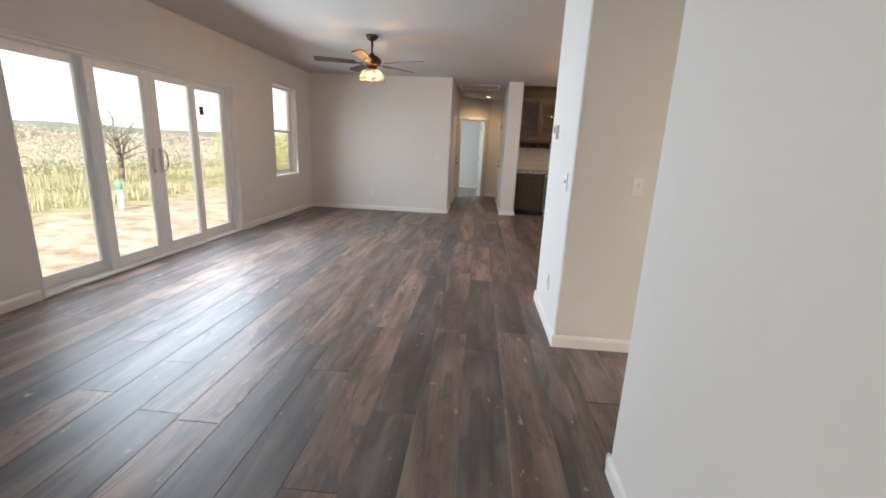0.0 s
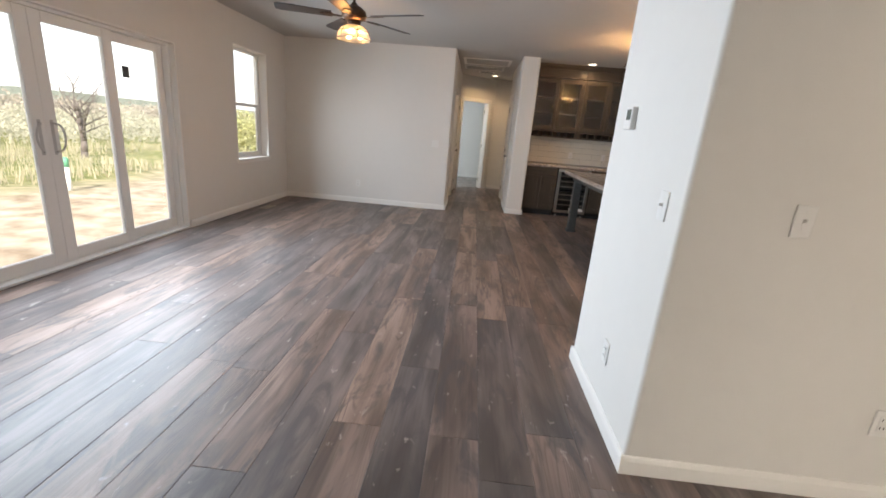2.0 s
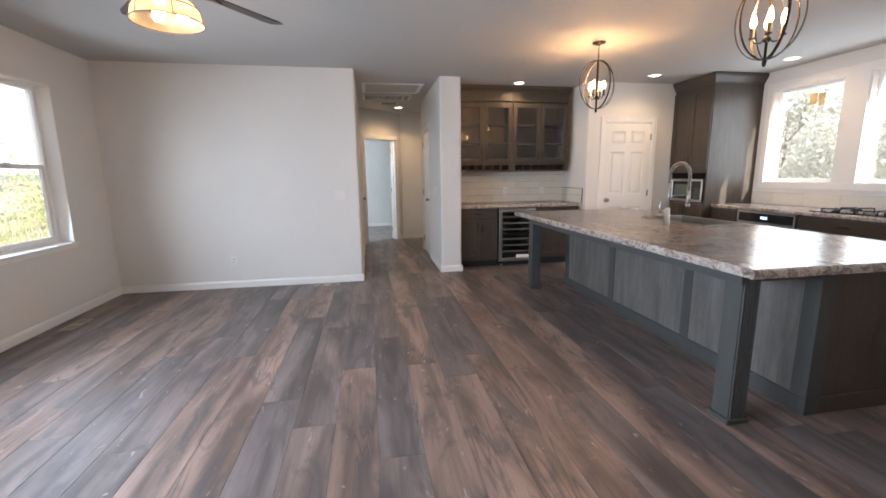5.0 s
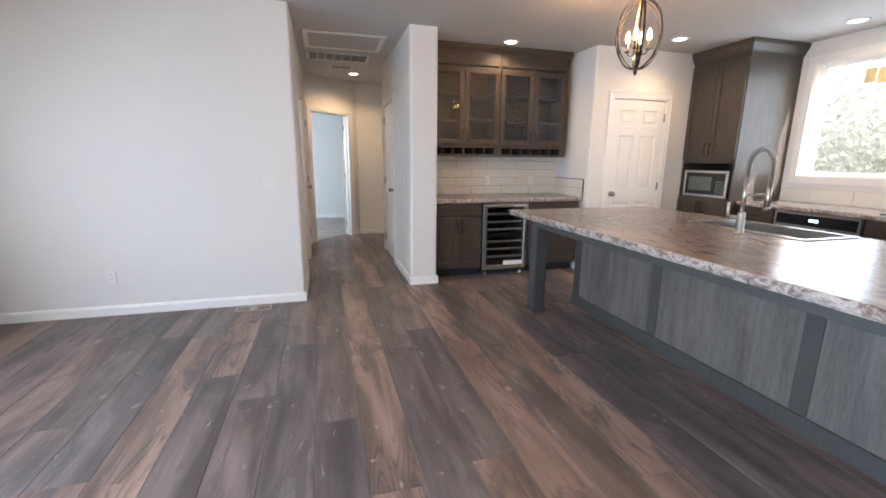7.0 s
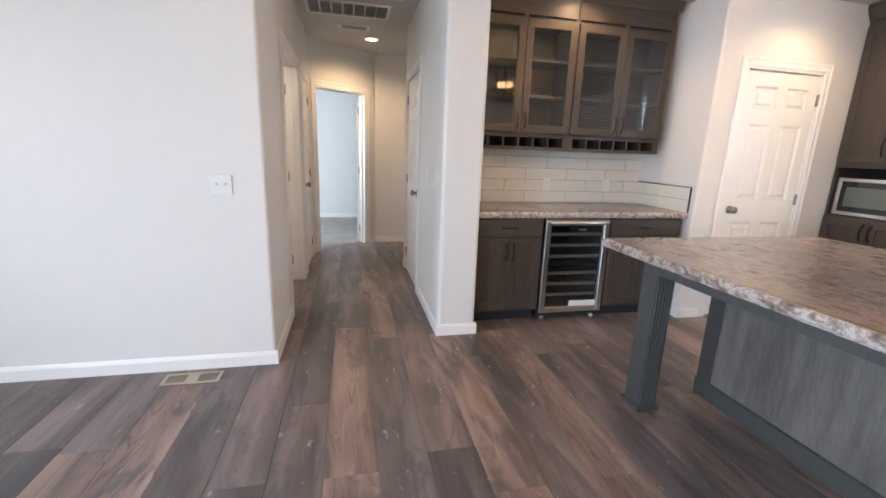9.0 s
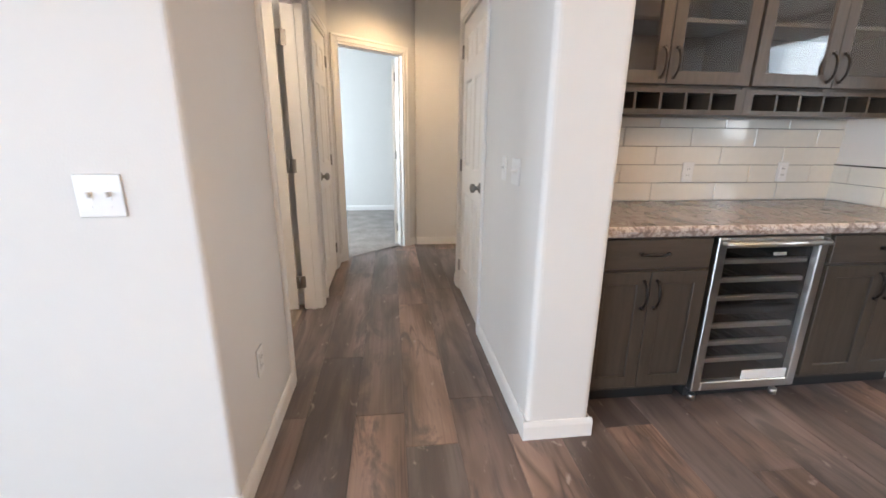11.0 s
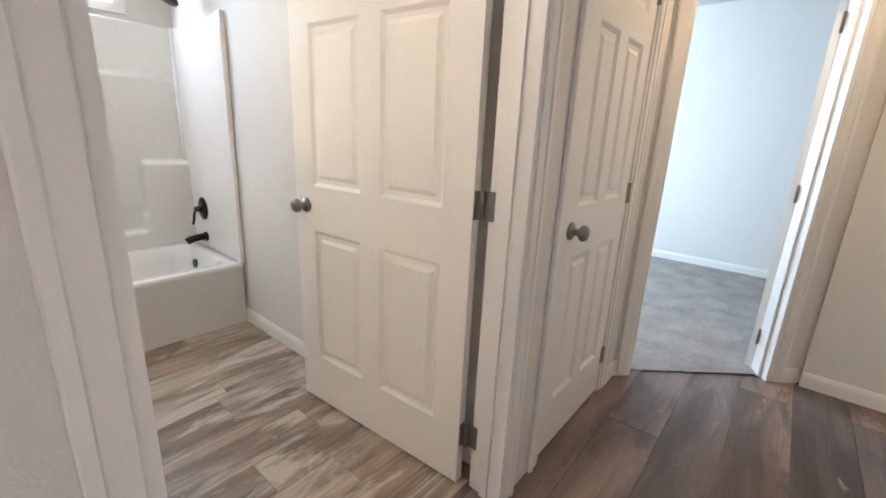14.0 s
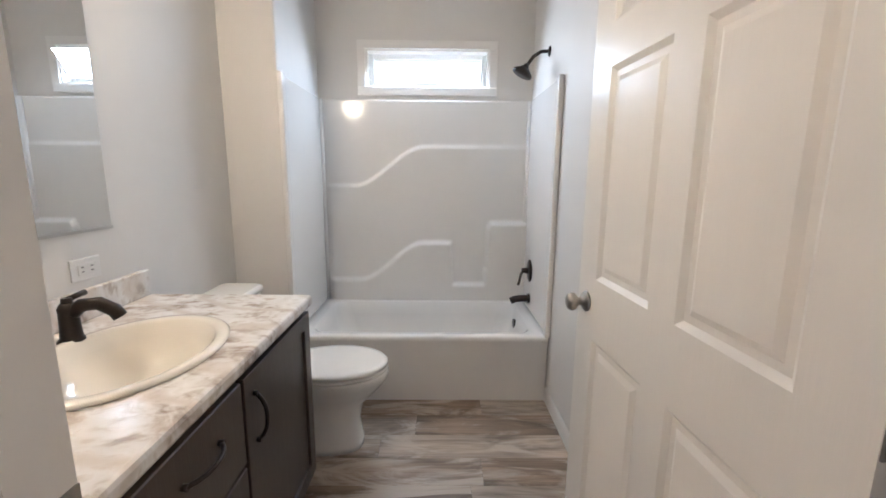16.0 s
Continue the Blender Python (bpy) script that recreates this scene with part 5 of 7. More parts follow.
def island():
    ob = thing("kitchen_island", (2.2, 6.6, 0), "slate-painted kitchen island with weathered grey wood panels and posts", "kitchen island")
    zt = IZ - 0.047
    part("body", B(BX0 + 0.012, IX1 - 0.04, BY0 + 0.012, BY1 - 0.012, 0.0, 0.62), CAB, ob)
    part("upper_body", boxes((BX0 + 0.012, IX1 - 0.04, BY0 + 0.012, 6.45, 0.621, zt), bevel=0.0), CAB, ob)
    part("upper_body", B(BX0 + 0.012, IX1 - 0.04, 7.39, BY1 - 0.012, 0.621, zt), CAB, ob)
    part("back_rail", B(BX0 + 0.012, 2.36, 6.451, 7.389, 0.621, zt), CAB, ob)
    # panelled long face
    y_st = [BY0, 6.07, 7.05, BY1]
    for k, ys in enumerate(y_st):
        w = 0.085
        a = ys if k == 0 else (ys - w if k == len(y_st) - 1 else ys - w / 2)
        part("stile", B(BX0 - 0.006, BX0 + 0.0115, a, a + w, 0.10, zt, bevel=0.002), ISLAND, ob, "slate-painted stile")
    part("top_rail", B(BX0 - 0.004, BX0 + 0.0115, BY0, BY1, zt - 0.09, zt - 0.001), ISLAND, ob)
    part("base_rail", B(BX0 - 0.014, BX0 + 0.0115, BY0 - 0.01, BY1 + 0.01, 0.0, 0.10, bevel=0.004), ISLAND, ob, "slate-painted base board")
    for a, b in zip(y_st, y_st[1:]):
        part("panel", B(BX0, BX0 + 0.0118, a + 0.01, b - 0.01, 0.095, zt - 0.08), ISLAND_WOOD, ob, "weathered grey wood-grain panel")
    # ends
    for y, s in ((BY0, -1), (BY1, 1)):
        a, b = sorted((y, y - s * 0.0115))
        a2, b2 = sorted((y + s * 0.006, y - s * 0.0115))
        part("end_panel", B(BX0 + 0.013, IX1 - 0.042, a, b, 0.10, zt - 0.002), CAB, ob, "dark stained end panel")
        part("corner_post", B(BX0 - 0.007, BX0 + 0.09, a2, b2, 0.0, zt - 0.002, bevel=0.002), ISLAND, ob)
        part("end_base", B(BX0 + 0.09, IX1 - 0.045, a2, b2, 0.0, 0.10, bevel=0.003), CAB, ob)
    # apron under the overhang
    ax = IX0 + 0.075
    part("apron", boxes((ax, ax + 0.02, IY0 + 0.13, BY1 - 0.05, zt - 0.062, zt - 0.001), bevel=0.002), ISLAND, ob, "slate-painted apron")
    for y in (BY0 + 0.035, BY1 - 0.055):
        part("apron", boxes((ax + 0.02, BX0 - 0.008, y, y + 0.02, zt - 0.062, zt - 0.001), bevel=0.002), ISLAND, ob)
    # fluted legs on plinths
    for y in (BY0 + 0.06, BY1 - 0.06):
        cx, cy = IX0 + 0.15, y
        h = LEG / 2
        bm, ring = bmesh.new(), []
        for s in (-1, 1):
            ring.append((s * -h, s * -h))
            for j in range(5):
                c = (-0.038 + 0.019 * j) * s
                ring += [(c + s * 0.0075 * math.cos(a), s * (-h - 0.0065 * math.sin(a))) for a in (math.pi, math.pi * 0.75, math.pi * 0.5, math.pi * 0.25, 0.0)]
            ring.append((s * h, s * -h))
        ends = [[bm.verts.new((cx + px, cy + py, z)) for px, py in ring] for z in (0.03, zt - 0.001)]
        for q in range(len(ring)):
            r2 = (q + 1) % len(ring)
            bm.faces.new((ends[0][q], ends[0][r2], ends[1][r2], ends[1][q]))
        bm.faces.new(ends[0][::-1])
        bm.faces.new(ends[1])
        bmesh.ops.recalc_face_normals(bm, faces=bm.faces[:])
        lg = part("leg", bm, ISLAND, ob, "square slate-painted leg with reeded sides")
        part("plinth", B(cx - h - 0.016, cx + h + 0.016, cy - h - 0.016, cy + h + 0.016, 0.0, 0.03, bevel=0.004), ISLAND, lg)
    # doors on the working side
    for a, b in zip((5.2, 5.9, 6.6, 7.3), (5.88, 6.58, 7.28, 7.98)):
        part("cabinet_door", boxes((IX1 - 0.039, IX1 - 0.021, a, b, 0.12, zt - 0.02), bevel=0.003), CAB, ob)


island()
SK = (2.405, 2.83, 6.47, 7.235)
rough_top("island_countertop", (2.2, 6.6, IZ - 0.046), IX0, IX1, IY0, IY1, IZ - 0.046, IZ, "glossy brown marbled laminate island top with a chiselled edge", GRANITE, GRANITE_EDGE, hole=SK, seed=2)


def kitchen_sink():
    a, b, c, d = SK
    ob = thing("kitchen_sink", ((a + b) / 2, (c + d) / 2, IZ), "stainless steel sink set into the island top", "sink")
    t = 0.02
    part("rim", boxes((a - t, b + t, c - t, c + 0.012, IZ + 0.001, IZ + 0.007), (a - t, b + t, d - 0.012, d + t, IZ + 0.001, IZ + 0.007), (a - t, a + 0.012, c + 0.012, d - 0.012, IZ + 0.001, IZ + 0.007), (b - 0.012, b + t, c + 0.012, d - 0.012, IZ + 0.001, IZ + 0.007), bevel=0.002), STEEL, ob)
    part("basin", boxes((a + 0.002, a + 0.008, c + 0.004, d - 0.004, IZ - 0.2, IZ + 0.002), (b - 0.008, b - 0.002, c + 0.004, d - 0.004, IZ - 0.2, IZ + 0.002), (a + 0.008, b - 0.008, c + 0.004, c + 0.010, IZ - 0.2, IZ + 0.002), (a + 0.008, b - 0.008, d - 0.010, d - 0.004, IZ - 0.2, IZ + 0.002), (a + 0.008, b - 0.008, c + 0.010, d - 0.010, IZ - 0.2, IZ - 0.194)), STEEL, ob)
    part("drain", rod(bmesh.new(), ((a + b) / 2, (c + d) / 2, IZ - 0.195), ((a + b) / 2, (c + d) / 2, IZ - 0.189), 0.045, segs=20), NICKEL, ob)


def spring_faucet():
    fx, fy, z = 2.30, 6.78, IZ
    ob = thing("kitchen_faucet", (fx, fy, z), "tall stainless steel spring faucet on the island top", "faucet")
    part("base", lathe(bmesh.new(), [(0, 0), (0.030, 0), (0.030, 0.008), (0.024, 0.014), (0.022, 0.12), (0.018, 0.13), (0, 0.131)], (fx, fy, z), 20), STEEL, ob)
    part("riser", rod(bmesh.new(), (fx, fy, z + 0.125), (fx, fy, z + 0.35), 0.011, segs=12), STEEL, ob)
    arch = [Vector((fx + 0.10 - 0.10 * math.cos(a), fy, z + 0.41 + 0.11 * math.sin(a))) for a in (math.pi * k / 16 for k in range(17))]
    line = [Vector((fx, fy, z + 0.30)), Vector((fx, fy, z + 0.35))] + arch + [Vector((fx + 0.20, fy, z + 0.35)), Vector((fx + 0.20, fy, z + 0.27))]
    part("hose", tube(bmesh.new(), line, 0.008, 10), BLACK_MATT, ob)
    # coil spring round the hose
    dist = [0.0]
    for p, q in zip(line, line[1:]):
        dist.append(dist[-1] + (q - p).length)
    coil, turns, total = [], 44, dist[-1]
    for k in range(turns * 8 + 1):
        s = total * k / (turns * 8)
        i = max(j for j in range(len(dist) - 1) if dist[j] <= s + 1e-9)
        u = (s - dist[i]) / (dist[i + 1] - dist[i])
        p, d = line[i].lerp(line[i + 1], u), (line[i + 1] - line[i]).normalized()
        e1 = Vector((0, 1, 0))
        e2 = d.cross(e1)
        a = 2 * math.pi * k / 8
        coil.append(p + 0.0145 * (e1 * math.cos(a) + e2 * math.sin(a)))
    part("spring", tube(bmesh.new(), coil, 0.0026, 5), STEEL, ob)
    head = rod(bmesh.new(), (fx + 0.20, fy, z + 0.28), (fx + 0.20, fy, z + 0.16), 0.014, 0.018, segs=14)
    rod(head, (fx + 0.20, fy, z + 0.16), (fx + 0.20, fy, z + 0.135), 0.021, 0.019, segs=14)
    part("spray_head", head, STEEL, ob)
    arm = tube(bmesh.new(), [(fx, fy, z + 0.235), (fx + 0.10, fy, z + 0.24), (fx + 0.185, fy, z + 0.24)], 0.006, 8)
    part("holder_arm", arm, STEEL, ob)
    lv = rod(bmesh.new(), (fx, fy, z + 0.095), (fx - 0.01, fy + 0.085, z + 0.092), 0.012, segs=10)
    rod(lv, (fx - 0.01, fy + 0.085, z + 0.082), (fx - 0.012, fy + 0.088, z + 0.185), 0.011, 0.009, segs=12)
    part("lever", lv, STEEL, ob)


kitchen_sink()
spring_faucet()

# ---- lamps on the ceiling ----


def ceiling_fan():
    cx, cy = -1.235, 5.80
    ob = thing("ceiling_fan", (cx, cy, CEIL), "dark bronze five-blade ceiling fan with a lit amber glass bowl", "ceiling fan")
    part("canopy", lathe(bmesh.new(), [(0, -0.001), (0.072, -0.001), (0.075, -0.012), (0.062, -0.040), (0.035, -0.062), (0.014, -0.068), (0, -0.068)], (cx, cy, CEIL), 28), FAN_BRONZE, ob)
    part("downrod", rod(bmesh.new(), (cx, cy, CEIL - 0.06), (cx, cy, CEIL - 0.21), 0.012), FAN_BRONZE, ob)
    part("motor", lathe(bmesh.new(), [(0, -0.345), (0.075, -0.345), (0.105, -0.325), (0.112, -0.295), (0.105, -0.262), (0.07, -0.235), (0.03, -0.215), (0.02, -0.195), (0, -0.195)], (cx, cy, CEIL), 32), FAN_BRONZE, ob)
    part("light_fitter", lathe(bmesh.new(), [(0, -0.405), (0.05, -0.405), (0.055, -0.385), (0.062, -0.36), (0.06, -0.344), (0, -0.344)], (cx, cy, CEIL), 28), FAN_BRONZE, ob)
    for k in range(5):
        a = 54 + 72 * k
        bm = bmesh.new()
        n = 10
        top, bot = [], []
        for j in range(n + 1):
            u = j / n
            x = 0.20 + 0.48 * u
            hw = 0.052 + 0.016 * u - (0.018 * max(0, (u - 0.92) / 0.08) ** 2)
            for lst, z in ((top, 0.0035), (bot, -0.0035)):
                lst.append((bm.verts.new((x, -hw, z)), bm.verts.new((x, hw, z))))
        for j in range(n):
            bm.faces.new((top[j][0], top[j + 1][0], top[j + 1][1], top[j][1]))
            bm.faces.new((bot[j][1], bot[j + 1][1], bot[j + 1][0], bot[j][0]))
            for q in (0, 1):
                bm.faces.new((bot[j][q], bot[j + 1][q], top[j + 1][q], top[j][q]) if q == 0 else (top[j][q], top[j + 1][q], bot[j + 1][q], bot[j][q]))
        bm.faces.new((top[0][0], top[0][1], bot[0][1], bot[0][0]))
        bm.faces.new((top[n][1], top[n][0], bot[n][0], bot[n][1]))
        bmesh.ops.recalc_face_normals(bm, faces=bm.faces[:])
        m = pose(cx, cy, CEIL - 0.312, 0, 0, a) @ pose(0, 0, 0, 11, 0, 0)
        bm.transform(m)
        bl = part("blade", bm, BLADE, ob, "dark brown wooden blade")
        ir = boxes((0.09, 0.30, -0.016, 0.016, -0.012, -0.006), (0.19, 0.26, -0.036, 0.036, -0.012, -0.006), bevel=0.002)
        ir.transform(m)
        part("blade_iron", ir, FAN_BRONZE, bl)
    bowl = [(0.062, -0.385), (0.092, -0.394), (0.125, -0.420), (0.146, -0.458), (0.155, -0.505), (0.152, -0.505), (0.142, -0.458), (0.122, -0.422), (0.090, -0.398), (0.062, -0.389)]
    g = part("glass_bowl", lathe(bmesh.new(), bowl, (cx, cy, CEIL), 36), AMBER, ob, "clear amber glass bell shade")
    g.visible_shadow = False
    wire = bmesh.new()
    for k in range(6):
        a = 2 * math.pi * k / 6
        tube(wire, [(cx + (r + 0.002) * math.cos(a), cy + (r + 0.002) * math.sin(a), CEIL + z) for r, z in bowl[:5]], 0.002, 6)
    for r, z in ((0.157, -0.505), (0.140, -0.440)):
        tube(wire, [(cx + r * math.cos(2 * math.pi * k / 32), cy + r * math.sin(2 * math.pi * k / 32), CEIL + z) for k in range(32)], 0.0022, 6, closed=True)
    part("wire_cage", wire, FAN_BRONZE, ob)
    for k in range(3):
        a = 2 * math.pi * k / 3 + 0.5
        px, py = cx + 0.065 * math.cos(a), cy + 0.065 * math.sin(a)
        part("socket", rod(bmesh.new(), (px, py, CEIL - 0.40), (px, py, CEIL - 0.425), 0.014, segs=10), FAN_BRONZE, ob)
        part("bulb", lathe(bmesh.new(), [(0, -0.492), (0.016, -0.487), (0.025, -0.468), (0.021, -0.445), (0.012, -0.425), (0, -0.424)], (px, py, CEIL), 14), GLOW, ob, "glowing warm bulb")


def pendant(cx, cy, turn):
    ob = thing("orb_pendant", (cx, cy, CEIL), "dark bronze orb pendant with lit candle bulbs", "pendant lamp", "pendants over the island")
    part("canopy", lathe(bmesh.new(), [(0, -0.001), (0.062, -0.001), (0.062, -0.012), (0.03, -0.022), (0.012, -0.03), (0, -0.03)], (cx, cy, CEIL), 24), BRONZE, ob)
    ch = bmesh.new()
    for k in range(5):
        pts = [(cx + (0.008 * math.cos(a) if k % 2 else 0), cy + (0 if k % 2 else 0.008 * math.cos(a)), CEIL - 0.042 - 0.026 * k + 0.016 * math.sin(a)) for a in (2 * math.pi * j / 10 for j in range(10))]
        tube(ch, pts, 0.0024, 5, closed=True)
    part("chain", ch, BRONZE, ob)
    zc, rz, rx = CEIL - 0.39, 0.225, 0.185
    part("stem", rod(bmesh.new(), (cx, cy, CEIL - 0.155), (cx, cy, CEIL - 0.63), 0.007, segs=10), BRONZE, ob)
    part("finial", lathe(bmesh.new(), [(0, -0.655), (0.008, -0.648), (0.013, -0.63), (0.008, -0.61), (0, -0.608)], (cx, cy, CEIL), 12), BRONZE, ob)
    for k, (rr, w) in enumerate(((0.225, 0.0035), (0.165, 0.011), (0.165, 0.011), (0.150, 0.009))):
        a = radians(turn + 45 * k)
        pts = [(cx + rr * math.sin(t) * math.cos(a), cy + rr * math.sin(t) * math.sin(a), zc + rz * math.cos(t)) for t in (2 * math.pi * j / 40 for j in range(40))]
        part("ring", tube(bmesh.new(), pts, 0.004, closed=True, flat=(w, 0.0032)), BRONZE, ob)
    hub = lathe(bmesh.new(), [(0, -0.525), (0.016, -0.52), (0.02, -0.505), (0.012, -0.49), (0, -0.489)], (cx, cy, CEIL), 14)
    part("hub", hub, BRONZE, ob)
    for k in range(4):
        a = radians(turn + 20 + 90 * k)
        dx, dy = math.cos(a), math.sin(a)
        part("arm", tube(bmesh.new(), [(cx + r * dx, cy + r * dy, CEIL + z) for r, z in ((0.01, -0.505), (0.03, -0.522), (0.055, -0.518), (0.07, -0.495))], 0.004, 8), BRONZE, ob)
        px, py = cx + 0.07 * dx, cy + 0.07 * dy
        part("candle", lathe(bmesh.new(), [(0, -0.497), (0.016, -0.495), (0.018, -0.488), (0.010, -0.485), (0.010, -0.435), (0, -0.434)], (px, py, CEIL), 14), BRONZE, ob)
        part("bulb", lathe(bmesh.new(), [(0, -0.434), (0.010, -0.430), (0.016, -0.412), (0.013, -0.388), (0.005, -0.362), (0, -0.355)], (px, py, CEIL), 14), GLOW, ob, "glowing flame-shaped bulb")


ceiling_fan()
pendant(1.92, 7.42, 15)
pendant(1.93, 5.62, 28)
for cx, cy in CANS + [(2.2, 2.55)]:
    ob = thing("recessed_light", (cx, cy, CEIL), "white recessed ceiling light, lit", "ceiling light", "recessed ceiling lights")
    part("trim_ring", lathe(bmesh.new(), [(0.062, -0.001), (0.088, -0.001), (0.088, -0.005), (0.066, -0.008), (0.062, -0.004)], (cx, cy, CEIL), 28), PLASTIC, ob)
    part("lens", lathe(bmesh.new(), [(0, -0.003), (0.063, -0.003), (0.063, -0.0045), (0, -0.0045)], (cx, cy, CEIL), 28), CAN_GLOW, ob, "glowing lens")


def hall_vents():
    z = CEIL
    ob = thing("attic_hatch", (0.06, 9.75, z), "white framed attic access panel in the hall ceiling", "access panel")
    part("panel", B(-0.31, 0.43, 9.50, 10.06, z - 0.006, z - 0.0005), CEILING, ob)
    part("trim_frame", boxes((-0.36, 0.48, 9.45, 9.50, z - 0.014, z - 0.0005), (-0.36, 0.48, 10.06, 10.11, z - 0.014, z - 0.0005), (-0.36, -0.31, 9.50, 10.06, z - 0.014, z - 0.0005), (0.43, 0.48, 9.50, 10.06, z - 0.014, z - 0.0005), bevel=0.003), TRIM, ob)
    rv = thing("return_vent", (0.03, 10.5, z), "white return air vent in the hall ceiling", "air vent")
    x0, x1, y0, y1 = -0.355, 0.40, 10.30, 10.70
    part("backing", B(x0 + 0.03, x1 - 0.03, y0 + 0.03, y1 - 0.03, z - 0.003, z - 0.0005), material("duct_dark", (0.05, 0.047, 0.044), 0.9), rv)
    part("vent_frame", boxes((x0, x1, y0, y0 + 0.03, z - 0.014, z - 0.0005), (x0, x1, y1 - 0.03, y1, z - 0.014, z - 0.0005), (x0, x0 + 0.03, y0 + 0.03, y1 - 0.03, z - 0.014, z - 0.0005), (x1 - 0.03, x1, y0 + 0.03, y1 - 0.03, z - 0.014, z - 0.0005), bevel=0.002), PLASTIC, rv)
    for k in range(1, 7):
        xx = x0 + 0.03 + k * (x1 - x0 - 0.06) / 7
        part("bar", B(xx - 0.006, xx + 0.006, y0 + 0.03, y1 - 0.03, z - 0.014, z - 0.003), PLASTIC, rv)
    for k in range(9):
        yy = y0 + 0.05 + k * 0.037
        sl = B(x0 + 0.03, x1 - 0.03, -0.007, 0.007, -0.001, 0.001)
        sl.transform(pose(0, yy, z - 0.009, 32, 0, 0))
        part("slat", sl, PLASTIC, rv)
    sv = thing("supply_vent", (0.08, 11.1, z), "small white ceiling air vent", "air vent")
    part("plate", B(-0.08, 0.24, 11.0, 11.17, z - 0.008, z - 0.0005, bevel=0.003), PLASTIC, sv)
    for k in range(5):
        part("slot", B(-0.05, 0.21, 11.025 + 0.027 * k, 11.035 + 0.027 * k, z - 0.0095, z - 0.0078), DARK_SLOT, sv)


def floor_register(x, y, turn):
    ob = thing("floor_register", (x, y, 0), "beige metal floor vent set in the planks", "air vent", "floor vents", turn=turn)
    part("plate", boxes((-0.15, 0.15, -0.06, -0.045, 0.001, 0.006), (-0.15, 0.15, 0.045, 0.06, 0.001, 0.006), (-0.15, -0.13, -0.045, 0.045, 0.001, 0.006), (0.13, 0.15, -0.045, 0.045, 0.001, 0.006), (-0.035, 0.035, -0.045, 0.045, 0.001, 0.006), bevel=0.0015), REGISTER, ob, local=True)
    part("well", B(-0.13, 0.13, -0.045, 0.045, 0.0008, 0.002), DARK_SLOT, ob, local=True)
    for k in range(7):
        for s in (-1, 1):
            xx = s * (0.045 + 0.0125 * k)
            part("louvre", B(xx - 0.0022, xx + 0.0022, -0.045, 0.045, 0.002, 0.0055), REGISTER, ob, local=True)


hall_vents()
floor_register(-0.875, 8.605, 0)
floor_register(-3.02, 7.63, 90)

# switches, outlets, thermostat
outlet("light_switch", pose(-0.675, NY, 1.092), "switch", "white plastic double light switch on the living room wall", gang=2)
outlet("wall_outlet", pose(-1.952, NY, 0.331))
outlet("wall_outlet", pose(-0.443, 9.05, 0.40, 0, 0, 90))
outlet("light_switch", pose(0.623, 9.51, 1.10, 0, 0, -90), "switch")
outlet("light_switch", pose(0.623, 9.32, 1.10, 0, 0, -90), "switch", "white plastic double light switch on the hall wall", gang=2)
outlet("light_switch", pose(1.117, 3.125, 1.113), "switch")
outlet("wall_outlet", pose(1.633, 3.125, 0.368))
outlet("light_switch", pose(0.713, 3.272, 1.106, 0, 0, -90), "switch")
outlet("wall_outlet", pose(0.713, 3.525, 0.338, 0, 0, -90))
outlet("wall_outlet", pose(WX, 2.75, 0.36, 0, 0, 90))
th = thing("thermostat", (0.713, 3.785, 1.440), "white wall thermostat with a small grey screen", "thermostat", turn=-90)
part("case", B(-0.044, 0.050, -0.026, 0.0, -0.052, 0.052, bevel=0.006, segs=2), PLASTIC, th, local=True)
part("screen", B(-0.014, 0.040, -0.0275, -0.026, -0.008, 0.040), OLIVE, th, local=True)
part("buttons", boxes(*[(-0.02 + 0.022 * k, -0.006 + 0.022 * k, -0.0275, -0.026, -0.045, -0.036) for k in range(3)]), TRIM, th, local=True)

# ---- bathroom ----


def ring_loop(bm, cx, cy, hx, hy, r, z, k=6):
    """Rounded rectangle of verts at height z."""
    r = min(r, hx - 1e-3, hy - 1e-3)
    out = []
    for qx, qy, a0 in ((1, 1, 0), (-1, 1, 90), (-1, -1, 180), (1, -1, 270)):
        for j in range(k + 1):
            a = radians(a0 + 90 * j / k)
            out.append(bm.verts.new((cx + qx * (hx - r) + r * math.cos(a), cy + qy * (hy - r) + r * math.sin(a), z)))
    return out


def skin(bm, loops, cap_first=False, cap_last=True):
    n = len(loops[0])
    for a, c in zip(loops, loops[1:]):
        for k in range(n):
            fc = bm.faces.new((a[k], a[(k + 1) % n], c[(k + 1) % n], c[k]))
            fc.smooth = True
    if cap_first:
        bm.faces.new(loops[0][::-1])
    if cap_last:
        bm.faces.new(loops[-1])
    bmesh.ops.recalc_face_normals(bm, faces=bm.faces[:])
    return bm


TX0, TX1, TY0, TY1, RIM = -3.195, -2.44, 9.095, 10.565, 0.40


